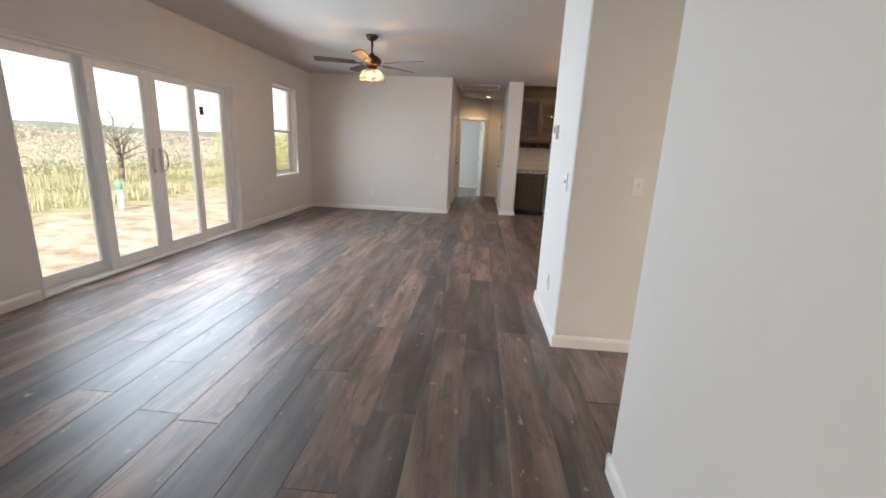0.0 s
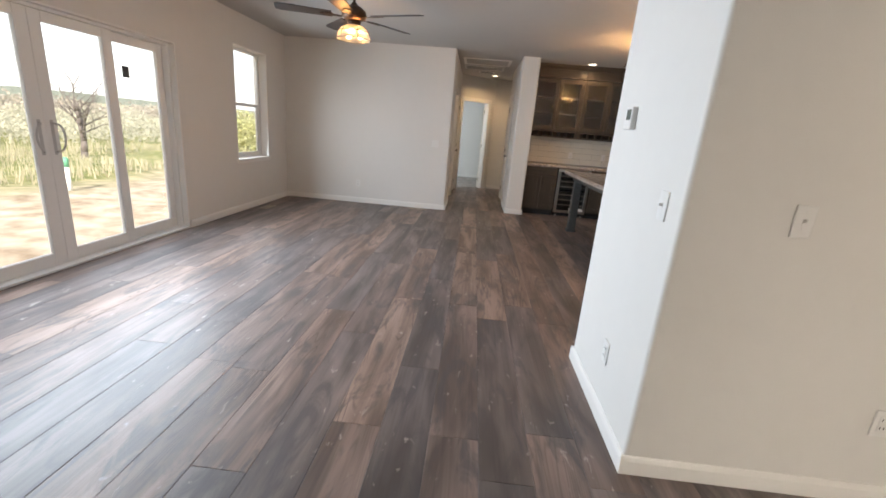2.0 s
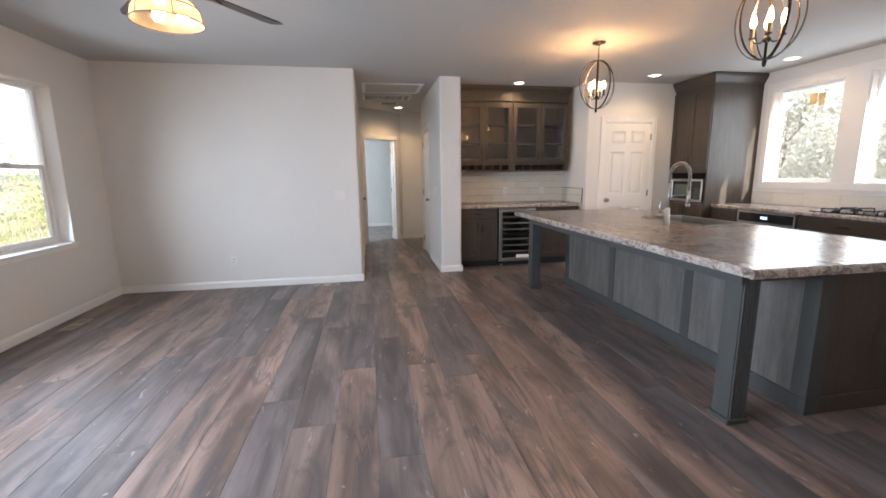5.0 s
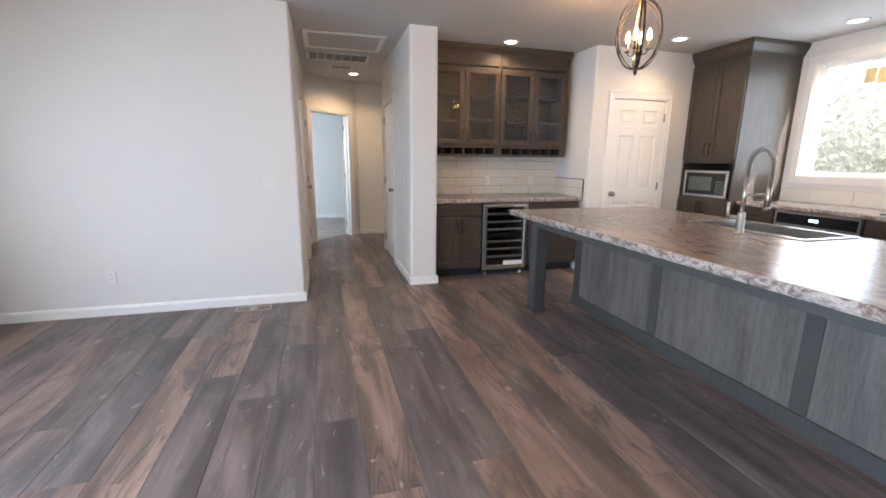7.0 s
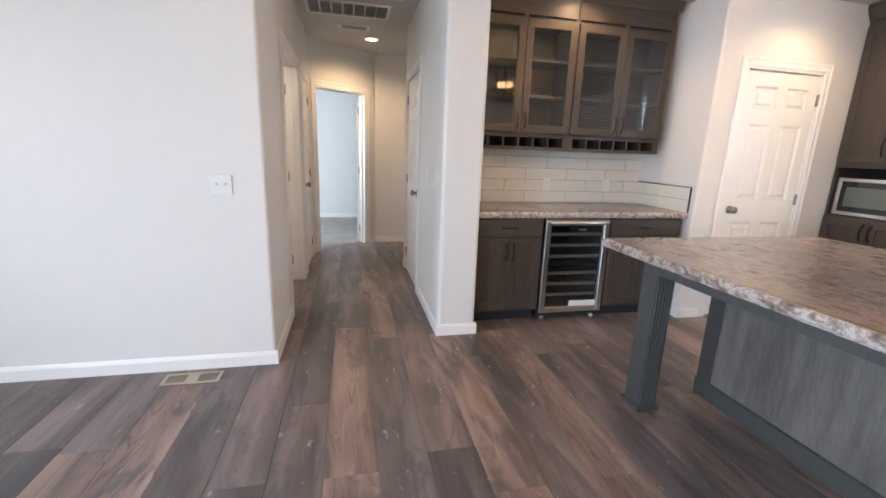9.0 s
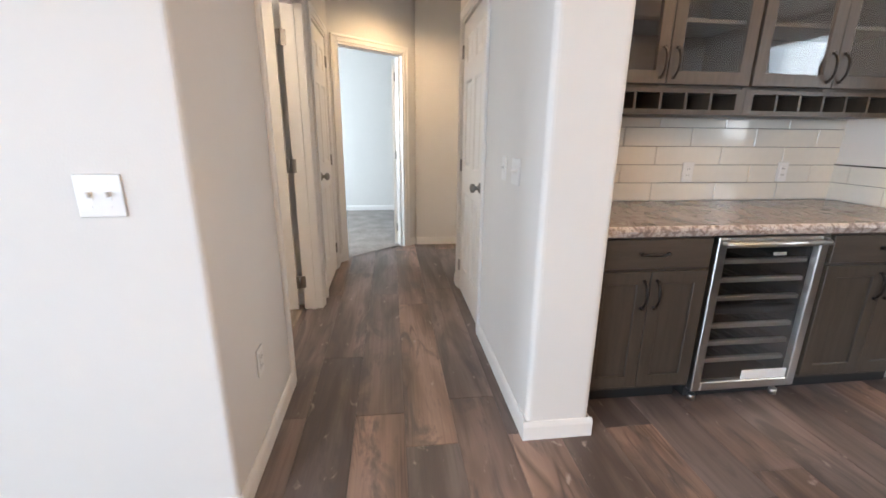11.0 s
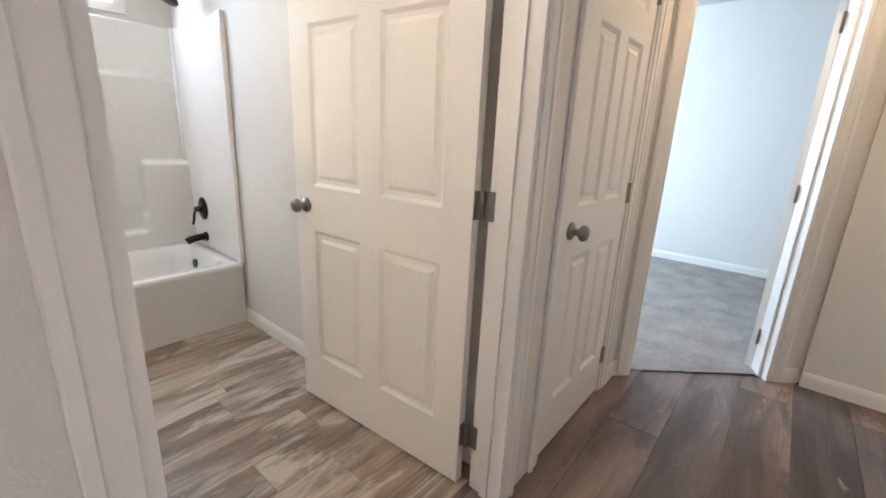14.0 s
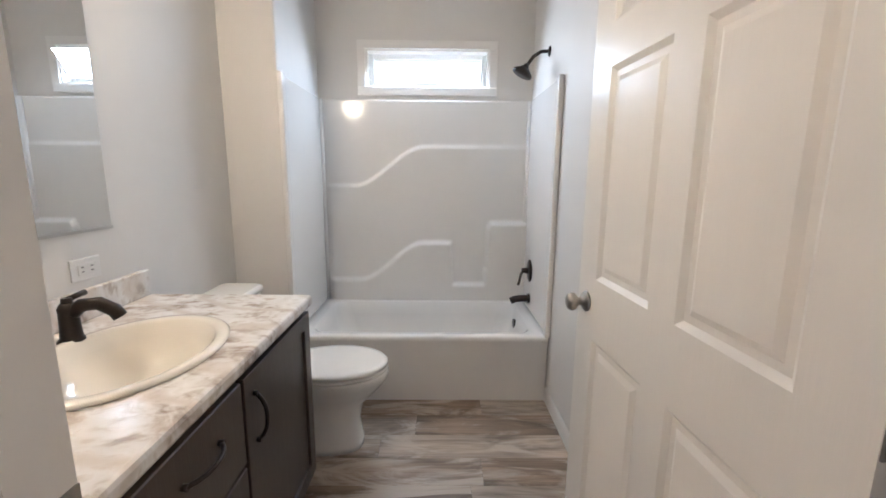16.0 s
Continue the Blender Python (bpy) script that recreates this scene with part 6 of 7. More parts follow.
def bathtub():
    ob = thing("bathtub", ((TX0 + TX1) / 2, (TY0 + TY1) / 2, 0), "white acrylic bathtub with a flat apron in the alcove", "bathtub")
    cx, cy, hx, hy = (TX0 + TX1) / 2, (TY0 + TY1) / 2, (TX1 - TX0) / 2, (TY1 - TY0) / 2
    bm = bmesh.new()
    loops = [ring_loop(bm, cx, cy, hx - 0.012, hy - 0.001, 0.01, 0.0), ring_loop(bm, cx, cy, hx - 0.008, hy - 0.001, 0.01, RIM - 0.05), ring_loop(bm, cx, cy, hx, hy - 0.001, 0.012, RIM - 0.03), ring_loop(bm, cx, cy, hx, hy - 0.001, 0.015, RIM - 0.008),
             ring_loop(bm, cx, cy, hx - 0.010, hy - 0.004, 0.02, RIM), ring_loop(bm, cx, cy, hx - 0.065, hy - 0.075, 0.09, RIM - 0.001), ring_loop(bm, cx, cy, hx - 0.078, hy - 0.09, 0.10, RIM - 0.012), ring_loop(bm, cx, cy, hx - 0.09, hy - 0.11, 0.11, RIM - 0.10),
             ring_loop(bm, cx, cy, hx - 0.115, hy - 0.16, 0.12, 0.12), ring_loop(bm, cx, cy, hx - 0.16, hy - 0.22, 0.11, 0.075)]
    skin(bm, loops)
    part("tub_shell", bm, ACRYLIC, ob)
    part("overflow_plate", rod(bmesh.new(), (-2.93, TY1 - 0.118, 0.30), (-2.93, TY1 - 0.096, 0.30), 0.034, segs=20), BRONZE, ob, "dark bronze overflow plate")


def surround():
    ob = thing("tub_surround", ((TX0 + TX1) / 2, (TY0 + TY1) / 2, RIM), "glossy white moulded tub surround with wavy ledges", "tub surround")
    top = 1.82

    def step(v, e=0.013):
        u = min(1, max(0, (v + e) / (2 * e)))
        return u * u * (3 - 2 * u)

    def ease(u):
        u = min(1, max(0, u))
        return u * u * (3 - 2 * u)

    def depth(y, z):
        up = 1.235 + 0.275 * ease((y - 9.33) / 0.50)
        if y < 10.03:
            lo = 0.555 + 0.275 * ease((y - 9.36) / 0.46)
        else:
            lo = 0.52 + 0.455 * step(y - 10.275, 0.012)
        if y < 10.05:
            lo = lo * (1 - step(y - 10.03, 0.012)) + 0.52 * step(y - 10.03, 0.012)
        return 0.006 + 0.010 * step(up - z) * step(y - 9.13, 0.03) + 0.034 * step(lo - z) * step(y - 9.15, 0.03)

    bm, ny, nz = bmesh.new(), 120, 120
    g = [[bm.verts.new((TX0 + 0.001 + depth(TY0 + (TY1 - TY0) * i / ny, RIM + (top - RIM) * j / nz), TY0 + (TY1 - TY0) * i / ny, RIM + (top - RIM) * j / nz)) for j in range(nz + 1)] for i in range(ny + 1)]
    for i in range(ny):
        for j in range(nz):
            fc = bm.faces.new((g[i][j], g[i + 1][j], g[i + 1][j + 1], g[i][j + 1]))
            fc.smooth = True
    lip = [bm.verts.new((TX0 - 0.003, v.co.y, top)) for v in (g[i][nz] for i in range(ny + 1))]
    for i in range(ny):
        bm.faces.new((g[i][nz], g[i + 1][nz], lip[i + 1], lip[i]))
    part("back_panel", bm, ACRYLIC, ob)
    for y, s in ((TY0, 1), (TY1, -1)):
        a, b = sorted((y - s * 0.004, y + s * 0.008))
        part("side_panel", B(TX0 + 0.004, TX1 - 0.02, a, b, RIM - 0.002, top, bevel=0.003), ACRYLIC, ob)
        a, b = sorted((y - s * 0.004, y + s * 0.026))
        part("front_flange", B(TX1 - 0.045, TX1 + 0.012, a, b, RIM - 0.004, top + 0.01, bevel=0.010, segs=3), ACRYLIC, ob)
        # rounded inner corner
        cor = bmesh.new()
        tube(cor, [(TX0 + 0.012, y + s * 0.012, RIM), (TX0 + 0.012, y + s * 0.012, top - 0.002)], 0.016, 12)
        part("corner", cor, ACRYLIC, ob)


def bath_fittings():
    wy = TY1 - 0.009
    ob = thing("tub_spout", (-2.96, wy, 0.47), "dark bronze tub spout on the surround", "tub spout")
    part("body", tube(bmesh.new(), [(-2.96, wy, 0.475), (-2.96, wy - 0.05, 0.475), (-2.96, wy - 0.10, 0.468), (-2.96, wy - 0.128, 0.455)], 0.024, 14), BRONZE, ob)
    part("flange", rod(bmesh.new(), (-2.96, wy + 0.001, 0.475), (-2.96, wy - 0.012, 0.475), 0.033, segs=20), BRONZE, ob)
    ob = thing("tub_valve", (-2.97, wy, 0.67), "dark bronze single-lever tub valve", "valve")
    part("plate", lathe(bmesh.new(), [(0, 0), (0.078, 0), (0.078, 0.004), (0.06, 0.012), (0.03, 0.016), (0, 0.016)], (-2.97, wy, 0.67), 28, Matrix.Rotation(radians(90), 4, "X")), BRONZE, ob)
    lv = rod(bmesh.new(), (-2.97, wy - 0.012, 0.67), (-2.97, wy - 0.055, 0.67), 0.022, 0.017, segs=16)
    tube(lv, [(-2.97, wy - 0.045, 0.67), (-2.965, wy - 0.062, 0.64), (-2.955, wy - 0.072, 0.595), (-2.95, wy - 0.082, 0.57)], 0.009, 10)
    part("lever", lv, BRONZE, ob)
    ob = thing("shower_head", (-2.77, 10.57, 2.03), "dark bronze shower head on a short arm", "shower head")
    part("flange", lathe(bmesh.new(), [(0, 0), (0.030, 0), (0.028, 0.006), (0.012, 0.012), (0, 0.012)], (-2.77, 10.57, 2.03), 20, Matrix.Rotation(radians(90), 4, "X")), BRONZE, ob)
    part("arm", tube(bmesh.new(), [(-2.77, 10.568, 2.03), (-2.77, 10.52, 2.028), (-2.77, 10.475, 2.00), (-2.77, 10.445, 1.96)], 0.0105, 12), BRONZE, ob)
    hd = lathe(bmesh.new(), [(0, -0.062), (0.058, -0.062), (0.062, -0.054), (0.060, -0.046), (0.036, -0.026), (0.018, -0.008), (0.014, 0.006), (0, 0.008)], (-2.77, 10.437, 1.952), 26, Matrix.Rotation(radians(-28), 4, "X"))
    part("head", hd, BRONZE, ob)


def toilet():
    cx, yf = -2.06, 9.69
    ob = thing("toilet", (cx, 9.3, 0), "white ceramic toilet with the lid closed", "toilet")
    bm = bmesh.new()
    rows = [(0.0, 0.115, 0.232, 9.33), (0.03, 0.115, 0.232, 9.33), (0.045, 0.110, 0.228, 9.328), (0.14, 0.106, 0.222, 9.325), (0.22, 0.118, 0.228, 9.337), (0.29, 0.155, 0.245, 9.39), (0.345, 0.178, 0.260, 9.42), (0.38, 0.184, 0.265, 9.425), (0.392, 0.178, 0.258, 9.425)]
    loops = []
    for z, hx, hy, yc in rows:
        n = 32
        lp = []
        for k in range(n):
            a = 2 * math.pi * k / n
            s = math.sin(a)
            lp.append(bm.verts.new((cx + hx * math.copysign(abs(math.cos(a)) ** (0.75 if z < 0.2 else 1), math.cos(a)), yc + hy * math.copysign(abs(s) ** (0.75 if z < 0.2 else 0.95), s), z)))
        loops.append(lp)
    skin(bm, loops, cap_first=True)
    part("bowl", bm, CERAMIC, ob)
    for name, z0, z1, g in (("seat", 0.393, 0.411, 0.0), ("lid", 0.413, 0.434, 0.002)):
        bm = bmesh.new()
        loops = []
        for z, inset in ((z0, 0.006), (z0 + 0.004, 0.0), (z1 - 0.006, g), (z1 - 0.001, 0.008), (z1, 0.03)):
            loops.append([bm.verts.new((cx + (0.188 - inset) * math.cos(a), 9.435 + (0.252 - inset) * math.sin(a), z)) for a in (2 * math.pi * k / 36 for k in range(36))])
        skin(bm, loops, cap_first=True)
        part(name, bm, CERAMIC, ob)
    bm = bmesh.new()
    skin(bm, [ring_loop(bm, cx, 8.915, 0.20, 0.095, 0.03, 0.37), ring_loop(bm, cx, 8.915, 0.215, 0.10, 0.03, 0.72)], cap_first=True)
    part("tank", bm, CERAMIC, ob)
    bm = bmesh.new()
    skin(bm, [ring_loop(bm, cx, 8.917, 0.222, 0.107, 0.03, 0.7205), ring_loop(bm, cx, 8.917, 0.225, 0.108, 0.03, 0.745), ring_loop(bm, cx, 8.917, 0.21, 0.095, 0.03, 0.756)], cap_first=True)
    part("tank_lid", bm, CERAMIC, ob)


VX0, VX1, VY, VZ = -1.735, -0.575, 9.405, 0.85


def vanity():
    m = pose(VX1, VY, 0, 0, 0, 180)
    w, d = VX1 - VX0, VY - 8.803
    ob = carcass("vanity_cabinet", m, w, d, 0, 0.69, VANITY, "dark brown stained vanity cabinet with a door and drawers", "vanity", toe=0.09)
    for a in (0.002, w - 0.02):
        part("side_panel", B(a, a + 0.018, 0.002, d - 0.003, 0.691, VZ - 0.04), VANITY, ob, local=True)
    part("face_rail", B(0.021, w - 0.021, 0.002, 0.02, 0.691, VZ - 0.04), VANITY, ob, local=True)
    split = VX1 + 1.17
    shaker(ob, "door", split + 0.006, w - 0.008, 0.11, 0.79, VANITY, handle=(split + 0.06, 0.655, True, 0.14))
    for z0, z1 in ((0.56, 0.79), (0.335, 0.55), (0.11, 0.325)):
        shaker(ob, "drawer", 0.03, split - 0.006, z0, z1, VANITY, handle=(split / 2 + 0.1, (z0 + z1) / 2 + 0.03, False, 0.14), slab=True)
    sx, sy = -1.20, 9.125
    top = thing("bathroom_countertop", (sx, sy, VZ - 0.04), "pale grey-brown marbled laminate vanity top with backsplash", "countertop")
    bm = bmesh.new()
    n = 48
    x0, x1, y0, y1 = VX0 - 0.012, VX1 + 0.008, 8.803, VY + 0.028
    inner = [bm.verts.new((sx + 0.272 * math.cos(a), sy + 0.205 * math.sin(a), VZ)) for a in (2 * math.pi * k / n for k in range(n))]
    outer = []
    for k in range(n):
        a = 2 * math.pi * k / n
        dx, dy = math.cos(a), math.sin(a)
        s = min(((x1 - sx) if dx > 0 else (x0 - sx)) / dx if abs(dx) > 1e-6 else 1e9, ((y1 - 0.012 - sy) if dy > 0 else (y0 - sy)) / dy if abs(dy) > 1e-6 else 1e9)
        outer.append(bm.verts.new((sx + dx * s, sy + dy * s, VZ)))
    corners = [(x1, y1 - 0.012), (x0, y1 - 0.012), (x0, y0), (x1, y0)]
    for k in range(n):
        j = (k + 1) % n
        p, q = outer[k].co, outer[j].co
        extra = [c for c in corners if (abs(p.x - c[0]) < 1e-4 and abs(q.y - c[1]) < 1e-4) or (abs(p.y - c[1]) < 1e-4 and abs(q.x - c[0]) < 1e-4)]
        extra = [c for c in extra if min((p.xy - Vector(c)).length, (q.xy - Vector(c)).length) > 1e-4 and (p.xy - Vector(c)).length < 0.35]
        ring = [inner[k], outer[k]] + [bm.verts.new((c[0], c[1], VZ)) for c in extra[:1]] + [outer[j], inner[j]]
        bm.faces.new(ring)
    # rolled front edge and under side
    prof = [(y1 - 0.012, VZ), (y1 - 0.004, VZ - 0.003), (y1, VZ - 0.011), (y1, VZ - 0.030), (y1 - 0.004, VZ - 0.038), (y1 - 0.02, VZ - 0.04)]
    rows = [[bm.verts.new((xx, yy, zz)) for yy, zz in prof] for xx in (x0, x1)]
    for k in range(len(prof) - 1):
        bm.faces.new((rows[0][k], rows[1][k], rows[1][k + 1], rows[0][k + 1]))
    for xx in (x0, x1):
        bm.faces.new([bm.verts.new(p) for p in ((xx, y0, VZ), (xx, y1 - 0.012, VZ), (xx, y1, VZ - 0.015), (xx, y1, VZ - 0.03), (xx, y1 - 0.012, VZ - 0.04), (xx, y0, VZ - 0.04))])
    bmesh.ops.recalc_face_normals(bm, faces=bm.faces[:])
    part("top", bm, MARBLE, top)
    part("backsplash", B(x0 + 0.003, x1, 8.8015, 8.82, VZ + 0.001, VZ + 0.100, bevel=0.004), MARBLE, top)
    sk = thing("vanity_sink", (sx, sy, VZ), "oval bisque drop-in sink in the vanity top", "sink")
    rows = [(0.262, -0.004), (0.285, 0.0005), (0.288, 0.006), (0.278, 0.012), (0.255, 0.013), (0.240, 0.006), (0.225, -0.03), (0.19, -0.085), (0.12, -0.125), (0.03, -0.138), (0.0, -0.138)]
    bm = bmesh.new()
    lathe(bm, rows, (sx, sy, VZ), 48, sx=1.0, sy=0.765)
    part("bowl", bm, BISQUE, sk)
    part("drain", rod(bmesh.new(), (sx, sy, VZ - 0.139), (sx, sy, VZ - 0.133), 0.022, segs=18), BRONZE, sk)
    fx, fy = -1.275, 8.915
    fc = thing("vanity_faucet", (fx, fy, VZ), "dark oil-rubbed bronze faucet behind the sink", "faucet")
    part("base", lathe(bmesh.new(), [(0, 0), (0.034, 0), (0.034, 0.008), (0.026, 0.016), (0.024, 0.05), (0.023, 0.085), (0.024, 0.098), (0.016, 0.112), (0, 0.116)], (fx, fy, VZ + 0.001), 22), BRONZE, fc)
    part("spout", tube(bmesh.new(), [(fx, fy, VZ + 0.075), (fx - 0.006, fy + 0.035, VZ + 0.106), (fx - 0.015, fy + 0.075, VZ + 0.108), (fx - 0.024, fy + 0.108, VZ + 0.086), (fx - 0.028, fy + 0.118, VZ + 0.066)], 0.019, 14), BRONZE, fc)
    lv = rod(bmesh.new(), (fx, fy, VZ + 0.105), (fx, fy, VZ + 0.128), 0.015, 0.012)
    rod(lv, (fx, fy, VZ + 0.122), (fx - 0.05, fy + 0.01, VZ + 0.130), 0.007, 0.009)
    part("lever", lv, BRONZE, fc)
    mr = thing("wall_mirror", (-1.16, 8.80, 1.6), "frameless wall mirror above the vanity", "mirror")
    part("glass", B(-1.605, -0.72, 8.8015, 8.807, 1.132, 2.02, bevel=0.002), MIRROR, mr)
    part("edge_channel", boxes((-1.608, -0.717, 8.8012, 8.810, 1.126, 1.136), bevel=0.001), STEEL, mr)
    outlet("wall_outlet", pose(-1.48, 8.80, 1.012, 0, 0, 180) @ pose(0, 0, 0, 0, 90, 0), label="white plastic outlet above the vanity backsplash")
    vl = thing("vanity_light", (-1.15, 8.80, 2.2), "dark bronze vanity light bar with lit glass globes", "wall lamp")
    part("plate", B(-1.45, -0.85, 8.8015, 8.825, 2.17, 2.25, bevel=0.006), BRONZE, vl)
    for k in range(3):
        px = -1.38 + 0.23 * k
        part("arm", rod(bmesh.new(), (px, 8.825, 2.21), (px, 8.90, 2.21), 0.010), BRONZE, vl)
        part("globe", lathe(bmesh.new(), [(0, -0.05), (0.03, -0.042), (0.05, 0.0), (0.03, 0.042), (0, 0.05)], (px, 8.93, 2.21), 18), material("globe_glow", (1, 0.95, 0.88), 0.3, emit=(1.0, 0.80, 0.58), power=5), vl)


bathtub()
surround()
bath_fittings()
toilet()
vanity()

# ---- outdoors ----
GZ = -0.55


def ground_material():
    m = bpy.data.materials.new("sand_and_grass")
    m.use_nodes = True
    n, l = m.node_tree.nodes, m.node_tree.links
    b = n["Principled BSDF"]
    tc = n.new("ShaderNodeTexCoord")
    sep = n.new("ShaderNodeSeparateXYZ")
    l.new(tc.outputs["Object"], sep.inputs[0])
    nz, nf = n.new("ShaderNodeTexNoise"), n.new("ShaderNodeTexNoise")
    nz.inputs["Scale"].default_value, nz.inputs["Detail"].default_value = 0.35, 6
    nf.inputs["Scale"].default_value, nf.inputs["Detail"].default_value = 3.0, 8
    for k in (nz, nf):
        l.new(tc.outputs["Object"], k.inputs[0])
    sand = ramp_node(n, [(0.3, (0.24, 0.185, 0.13)), (0.5, (0.40, 0.33, 0.255)), (0.7, (0.50, 0.43, 0.35))])
    l.new(nf.outputs[0], sand.inputs[0])
    grass = ramp_node(n, [(0.3, (0.10, 0.13, 0.045)), (0.5, (0.20, 0.21, 0.085)), (0.7, (0.34, 0.30, 0.16))])
    l.new(nf.outputs[0], grass.inputs[0])
    edge = n.new("ShaderNodeMath")
    edge.operation = "MULTIPLY_ADD"
    l.new(nz.outputs[0], edge.inputs[0])
    edge.inputs[1].default_value = 6.0
    l.new(sep.outputs[0], edge.inputs[2])
    fac = n.new("ShaderNodeMapRange")
    fac.inputs[1].default_value, fac.inputs[2].default_value = -5.4, -7.6
    l.new(edge.outputs[0], fac.inputs[0])
    mx = n.new("ShaderNodeMix")
    mx.data_type = "RGBA"
    l.new(fac.outputs[0], mx.inputs["Factor"])
    l.new(sand.outputs[0], mx.inputs["A"])
    l.new(grass.outputs[0], mx.inputs["B"])
    l.new(mx.outputs["Result"], b.inputs["Base Color"])
    b.inputs["Roughness"].default_value = 0.95
    b.inputs["Specular IOR Level"].default_value = 0.1
    return m


bm = bmesh.new()
steps = [-2500, -900, -400, -180, -90, -50] + [-40 + 1.0 * k for k in range(66)] + [30, 50, 90, 180, 400, 900, 2500]
gv = [[bm.verts.new((x, y, GZ + (0.10 * noise.noise(Vector((x * 0.5, y * 0.5, 0))) + 0.05 * noise.noise(Vector((x * 1.7, y * 1.7, 3))) if abs(x) < 45 and abs(y) < 45 else 0))) for y in steps] for x in steps]
for i in range(len(steps) - 1):
    for j in range(len(steps) - 1):
        bm.faces.new((gv[i][j], gv[i + 1][j], gv[i + 1][j + 1], gv[i][j + 1]))
for fc in bm.faces:
    fc.smooth = True
solid("ground", bm, ground_material(), "bare sandy soil running into dry grass", "ground")


def leaf_mat(name, dark, pale):
    m = bpy.data.materials.new(name)
    m.use_nodes = True
    n, l = m.node_tree.nodes, m.node_tree.links
    r = ramp_node(n, [(0.0, dark), (1.0, pale)])
    l.new(n.new("ShaderNodeNewGeometry").outputs["Random Per Island"], r.inputs[0])
    l.new(r.outputs[0], n["Principled BSDF"].inputs["Base Color"])
    tr, mixs = n.new("ShaderNodeBsdfTranslucent"), n.new("ShaderNodeMixShader")
    l.new(r.outputs[0], tr.inputs[0])
    mixs.inputs[0].default_value = 0.45
    l.new(n["Principled BSDF"].outputs[0], mixs.inputs[1])
    l.new(tr.outputs[0], mixs.inputs[2])
    l.new(mixs.outputs[0], n["Material Output"].inputs[0])
    n["Principled BSDF"].inputs["Roughness"].default_value = 0.8
    n["Principled BSDF"].inputs["Specular IOR Level"].default_value = 0.15
    return m


# Leaf and grass colours are raised and greyed so they carry the haze.
SHRUB = leaf_mat("shrub_leaf", (0.42, 0.41, 0.32), (0.52, 0.50, 0.40))
BRUSH = leaf_mat("dry_brush", (0.36, 0.32, 0.27), (0.45, 0.41, 0.35))
STRAW = leaf_mat("dry_grass_blade", (0.38, 0.35, 0.24), (0.56, 0.51, 0.38))
GREEN = leaf_mat("tree_leaf", (0.32, 0.35, 0.22), (0.46, 0.47, 0.33))
# Brush colour raised well above real twigs to paint the haze in.
HAZY_BRUSH = leaf_mat("hazy_brush", (0.52, 0.52, 0.45), (0.68, 0.66, 0.58))
SPRING = leaf_mat("spring_leaf", (0.42, 0.43, 0.20), (0.56, 0.55, 0.32))
# Bark lightened as if through haze, for the trees on the slope.
HAZY_BARK = material("hazy_bark", (0.38, 0.34, 0.30), 0.9, vary=0.3, vary_scale=12, bump=0.5, bump_scale=30)
BARK = material("grey_bark", (0.13, 0.11, 0.10), 0.9, vary=0.3, vary_scale=12, bump=0.5, bump_scale=30)


def scatter(name, mat, label, category, count, area, height, size, seed, blade=False):
    """Small leaves or blades in uneven heaps over area (x0, x1, y0, y1)."""
    rng = random.Random(seed)
    vs, fs = [], []
    x0, x1, y0, y1 = area
    for _ in range(count):
        x, y = rng.uniform(x0, x1), rng.uniform(y0, y1)
        hmax = height * max(0.15, 0.62 + 0.9 * noise.noise(Vector((x * 0.28, y * 0.28, seed))) + 0.3 * noise.noise(Vector((x, y, seed))))
        a, k = rng.uniform(0, 6.28), len(vs)
        s = size * rng.uniform(0.5, 1.5)
        if blade:
            h, lean = hmax * rng.uniform(0.5, 1.1), rng.uniform(-0.15, 0.15)
            vs += [(x - s * math.cos(a), y - s * math.sin(a), GZ - 0.1), (x + s * math.cos(a), y + s * math.sin(a), GZ - 0.1), (x + lean, y + lean * math.sin(a), GZ + h)]
            fs.append((k, k + 1, k + 2))
        else:
            z = GZ + hmax * rng.random() ** 0.8
            t = rng.uniform(-1.2, 1.2)
            ux, uy, uz = math.cos(a) * s, math.sin(a) * s, rng.uniform(-0.4, 0.4) * s
            wx, wy, wz = -math.sin(a) * s * math.sin(t), math.cos(a) * s * math.sin(t), s * math.cos(t)
            vs += [(x - ux, y - uy, z - uz), (x + wx, y + wy, z + wz), (x + ux, y + uy, z + uz), (x - wx, y - wy, z - wz)]
            fs.append((k, k + 1, k + 2, k + 3))
    me = bpy.data.meshes.new(name)
    me.from_pydata(vs, [], fs)
    me.materials.append(mat)
    tagged(new(name, me), label, category, kind="stuff")


scatter("grass_tufts", STRAW, "tall dry grass at the edge of the bare soil", "grass", 9000, (-16, -9.5, 0, 34), 0.55, 0.02, 3, blade=True)
scatter("shrub_belt", SHRUB, "olive green shrubs beyond the grass", "shrubs", 80000, (-34, -17, 2, 64), 1.25, 0.055, 4)
scatter("brush_belt", BRUSH, "brown leafless brush behind the shrubs", "brush", 52000, (-60, -34, 2, 100), 1.9, 0.11, 6)
scatter("sapling_thicket", SPRING, "haze-paled yellow-green spring thicket beyond the window", "shrubs", 26000, (-13, -7.6, 20.5, 28), 2.9, 0.045, 9)
scatter("brush_east", HAZY_BRUSH, "brown brush on the slope behind the house", "brush", 110000, (22, 48, -6, 60), 9.0, 0.13, 7)
scatter("shrubs_east", GREEN, "green shrubs on the slope behind the house", "shrubs", 12000, (14, 22, -2, 40), 2.0, 0.08, 8)


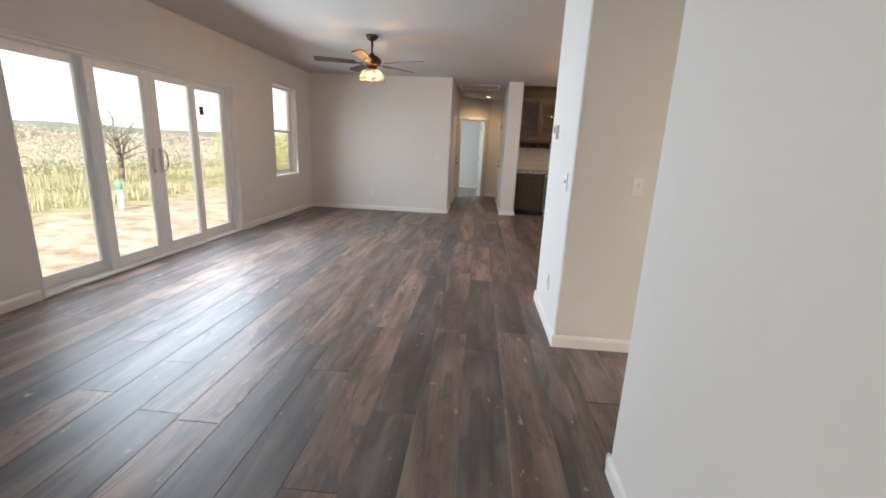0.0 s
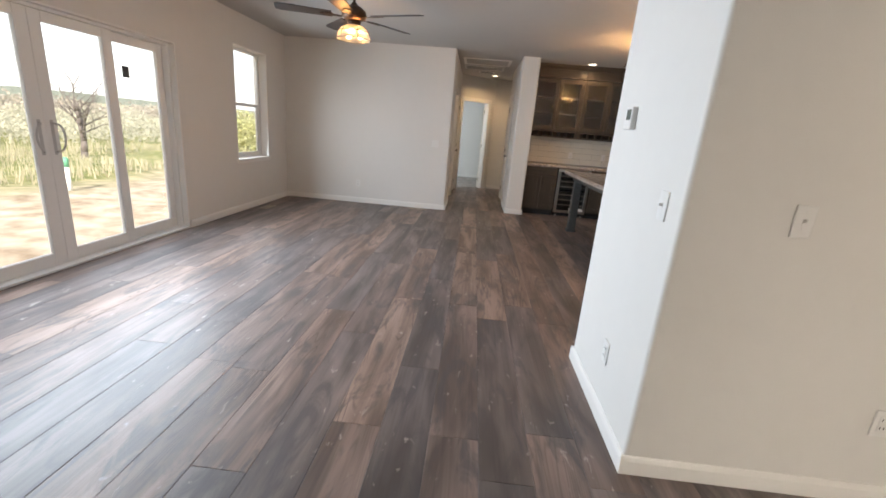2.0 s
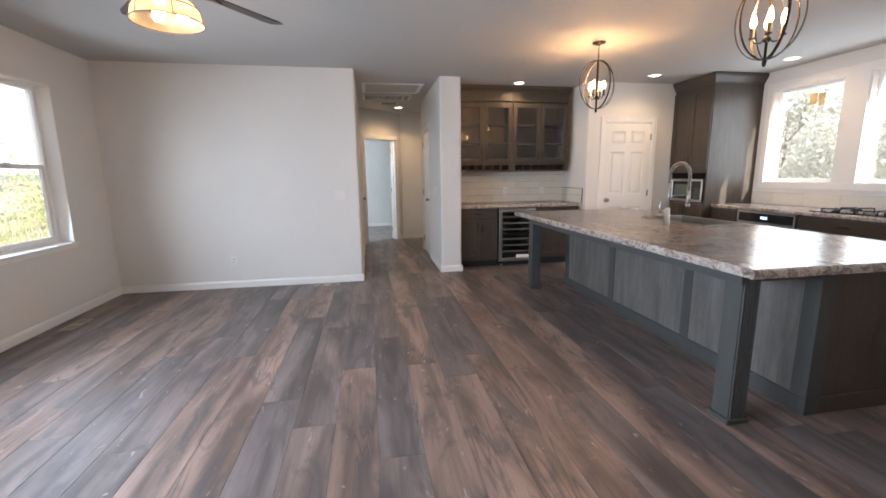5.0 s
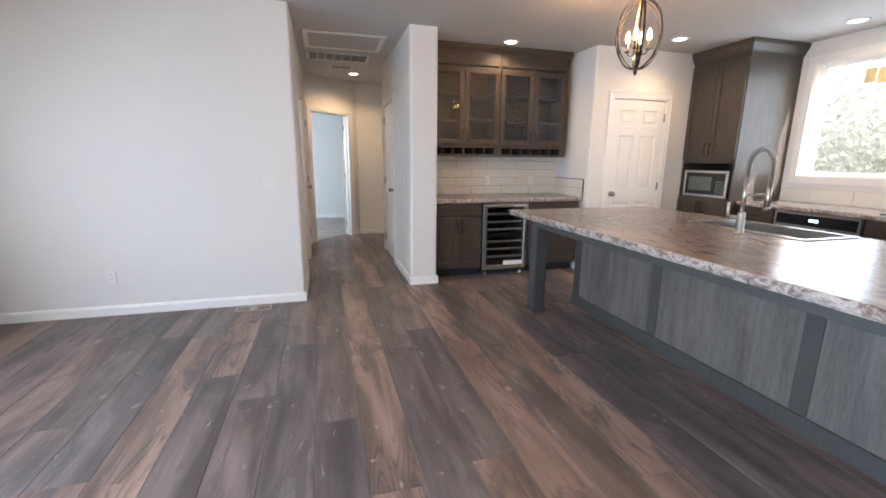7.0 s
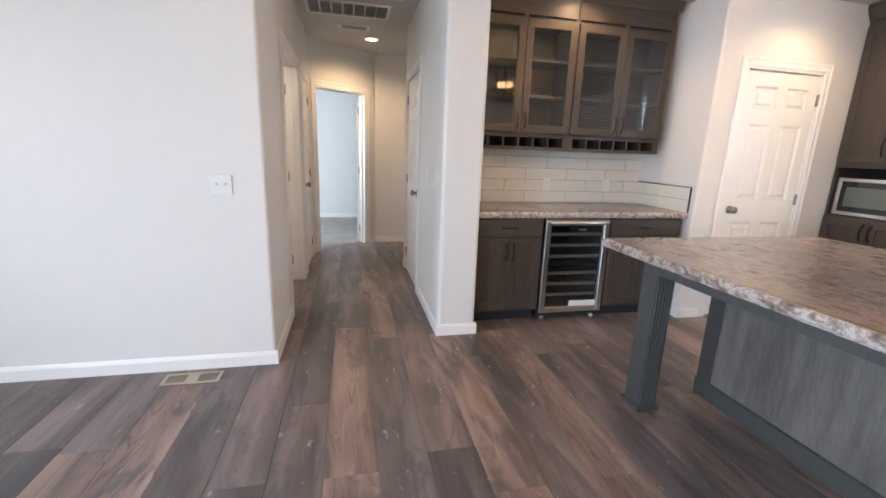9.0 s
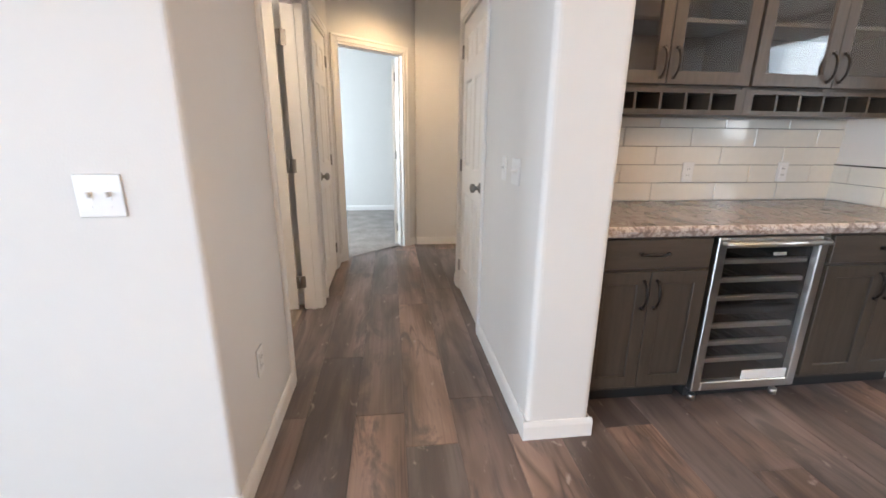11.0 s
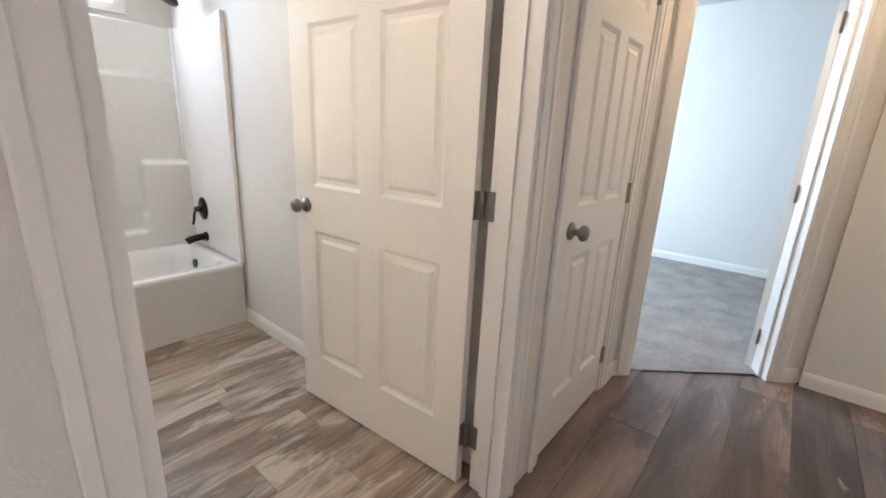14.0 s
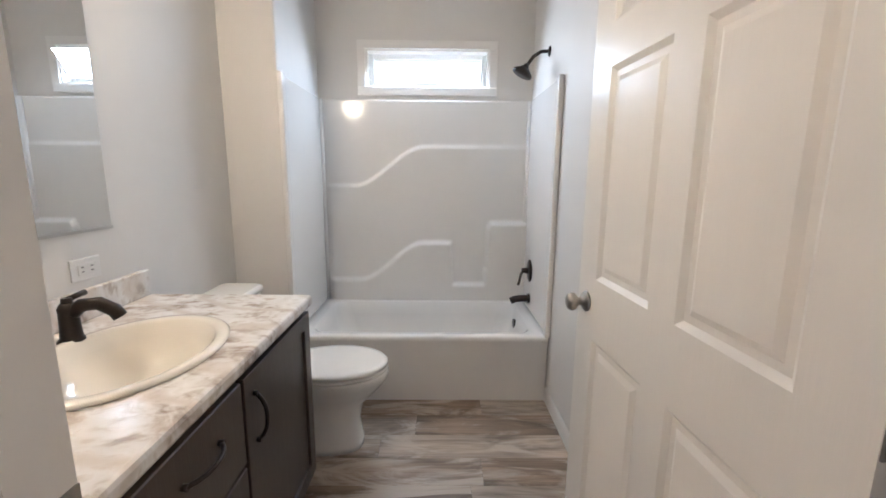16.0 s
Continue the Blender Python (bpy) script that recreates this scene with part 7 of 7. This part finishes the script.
def ridge(name, x, h, y0, y1, color, seed, label):
    bm, n, top, bot = bmesh.new(), 160, [], []
    for k in range(n + 1):
        y = y0 + (y1 - y0) * k / n
        z = h * (0.75 + 0.3 * noise.noise(Vector((y / 170, seed, 0))) + 0.10 * noise.noise(Vector((y / 14, seed, 5))))
        top.append(bm.verts.new((x, y, GZ + z)))
        bot.append(bm.verts.new((x + 4, y, GZ - 0.5)))
    for k in range(n):
        bm.faces.new((bot[k], bot[k + 1], top[k + 1], top[k]))
    solid(name, bm, material(name + "_mat", color, 1.0, vary=0.25, vary_scale=0.06, spec=0.05), label, "backdrop")


ridge("backdrop_field", -150, 1.6, -200, 600, (0.30, 0.29, 0.20), 2, "pale far field")
ridge("backdrop_woods", -330, 10.0, -500, 1200, (0.20, 0.22, 0.19), 5, "far wooded ridge under the sky")


def bare_tree(name, base, height, seed, label, spread=0.6, girth=0.12, leaves=0, bark=None):
    rng = random.Random(seed)
    ob = thing(name, base, label, "tree")
    trunk, crown = bmesh.new(), bmesh.new()
    tips = []

    def grow(p, d, length, r, level):
        k, pts = 5, [p]
        for _ in range(k):
            d = (d + Vector((rng.uniform(-1, 1), rng.uniform(-1, 1), rng.uniform(-0.5, 0.7))) * 0.16).normalized()
            pts.append(pts[-1] + d * length / k)
        for j in range(k):
            rod(trunk if level < 2 else crown, pts[j], pts[j + 1], r * (1 - 0.5 * j / k), r * (1 - 0.5 * (j + 1) / k), segs=7 if level < 2 else 4)
        tips.extend(pts[2:])
        if level < 4:
            for q in range(3 if level else 4):
                at = pts[rng.randint(2, k)]
                nd = (d + Vector((rng.uniform(-1, 1), rng.uniform(-1, 1), rng.uniform(-0.3, 0.6))) * spread * 1.5).normalized()
                grow(at, nd, length * rng.uniform(0.5, 0.72), r * 0.5, level + 1)

    grow(Vector(base) - Vector((0, 0, 0.15)), Vector((0.05, 0.08, 1)), height * 0.42, girth, 0)
    part("trunk", trunk, bark or BARK, ob)
    part("branches", crown, bark or BARK, ob)
    if leaves:
        vs, fs = [], []
        for _ in range(leaves):
            c = rng.choice(tips) + Vector((rng.gauss(0, 0.25), rng.gauss(0, 0.25), rng.gauss(0, 0.2)))
            k, s = len(vs), rng.uniform(0.03, 0.09)
            a = Vector((rng.uniform(-1, 1), rng.uniform(-1, 1), rng.uniform(-1, 1))).normalized() * s
            b = a.orthogonal().normalized() * s * 0.6
            vs += [c - a, c + b, c + a, c - b]
            fs.append((k, k + 1, k + 2, k + 3))
        me = bpy.data.meshes.new("crown")
        me.from_pydata([v - Vector(base) for v in vs], [], fs)
        me.materials.append(GREEN)
        cr = new("crown", me)
        cr.parent = ob


bare_tree("bare_tree", (-13.0, 15.0, GZ), 4.3, 11, "bare grey leafless tree beyond the grass", 0.75, 0.11)
for k, (x, y, h) in enumerate([(26, 13, 9), (30, 20, 10), (24, 25, 9), (33, 30, 11), (27, 36, 10)]):
    bare_tree("woodland_tree", (x, y, GZ), h, 30 + k, "thinly leaved woodland tree on the slope", 0.6, 0.16, 900, HAZY_BARK)
up = thing("utility_post", (-8.35, 9.75, GZ), "white utility post with a green cap", "post")
part("post", rod(bmesh.new(), (-8.35, 9.75, GZ - 0.08), (-8.35, 9.75, GZ + 0.52), 0.06, segs=14), PLASTIC, up)
part("cap", lathe(bmesh.new(), [(0, 0), (0.068, 0), (0.066, 0.16), (0.04, 0.2), (0, 0.205)], (-8.35, 9.75, GZ + 0.52), 14), material("green_plastic", (0.12, 0.36, 0.22), 0.5), up)

lay_floors()
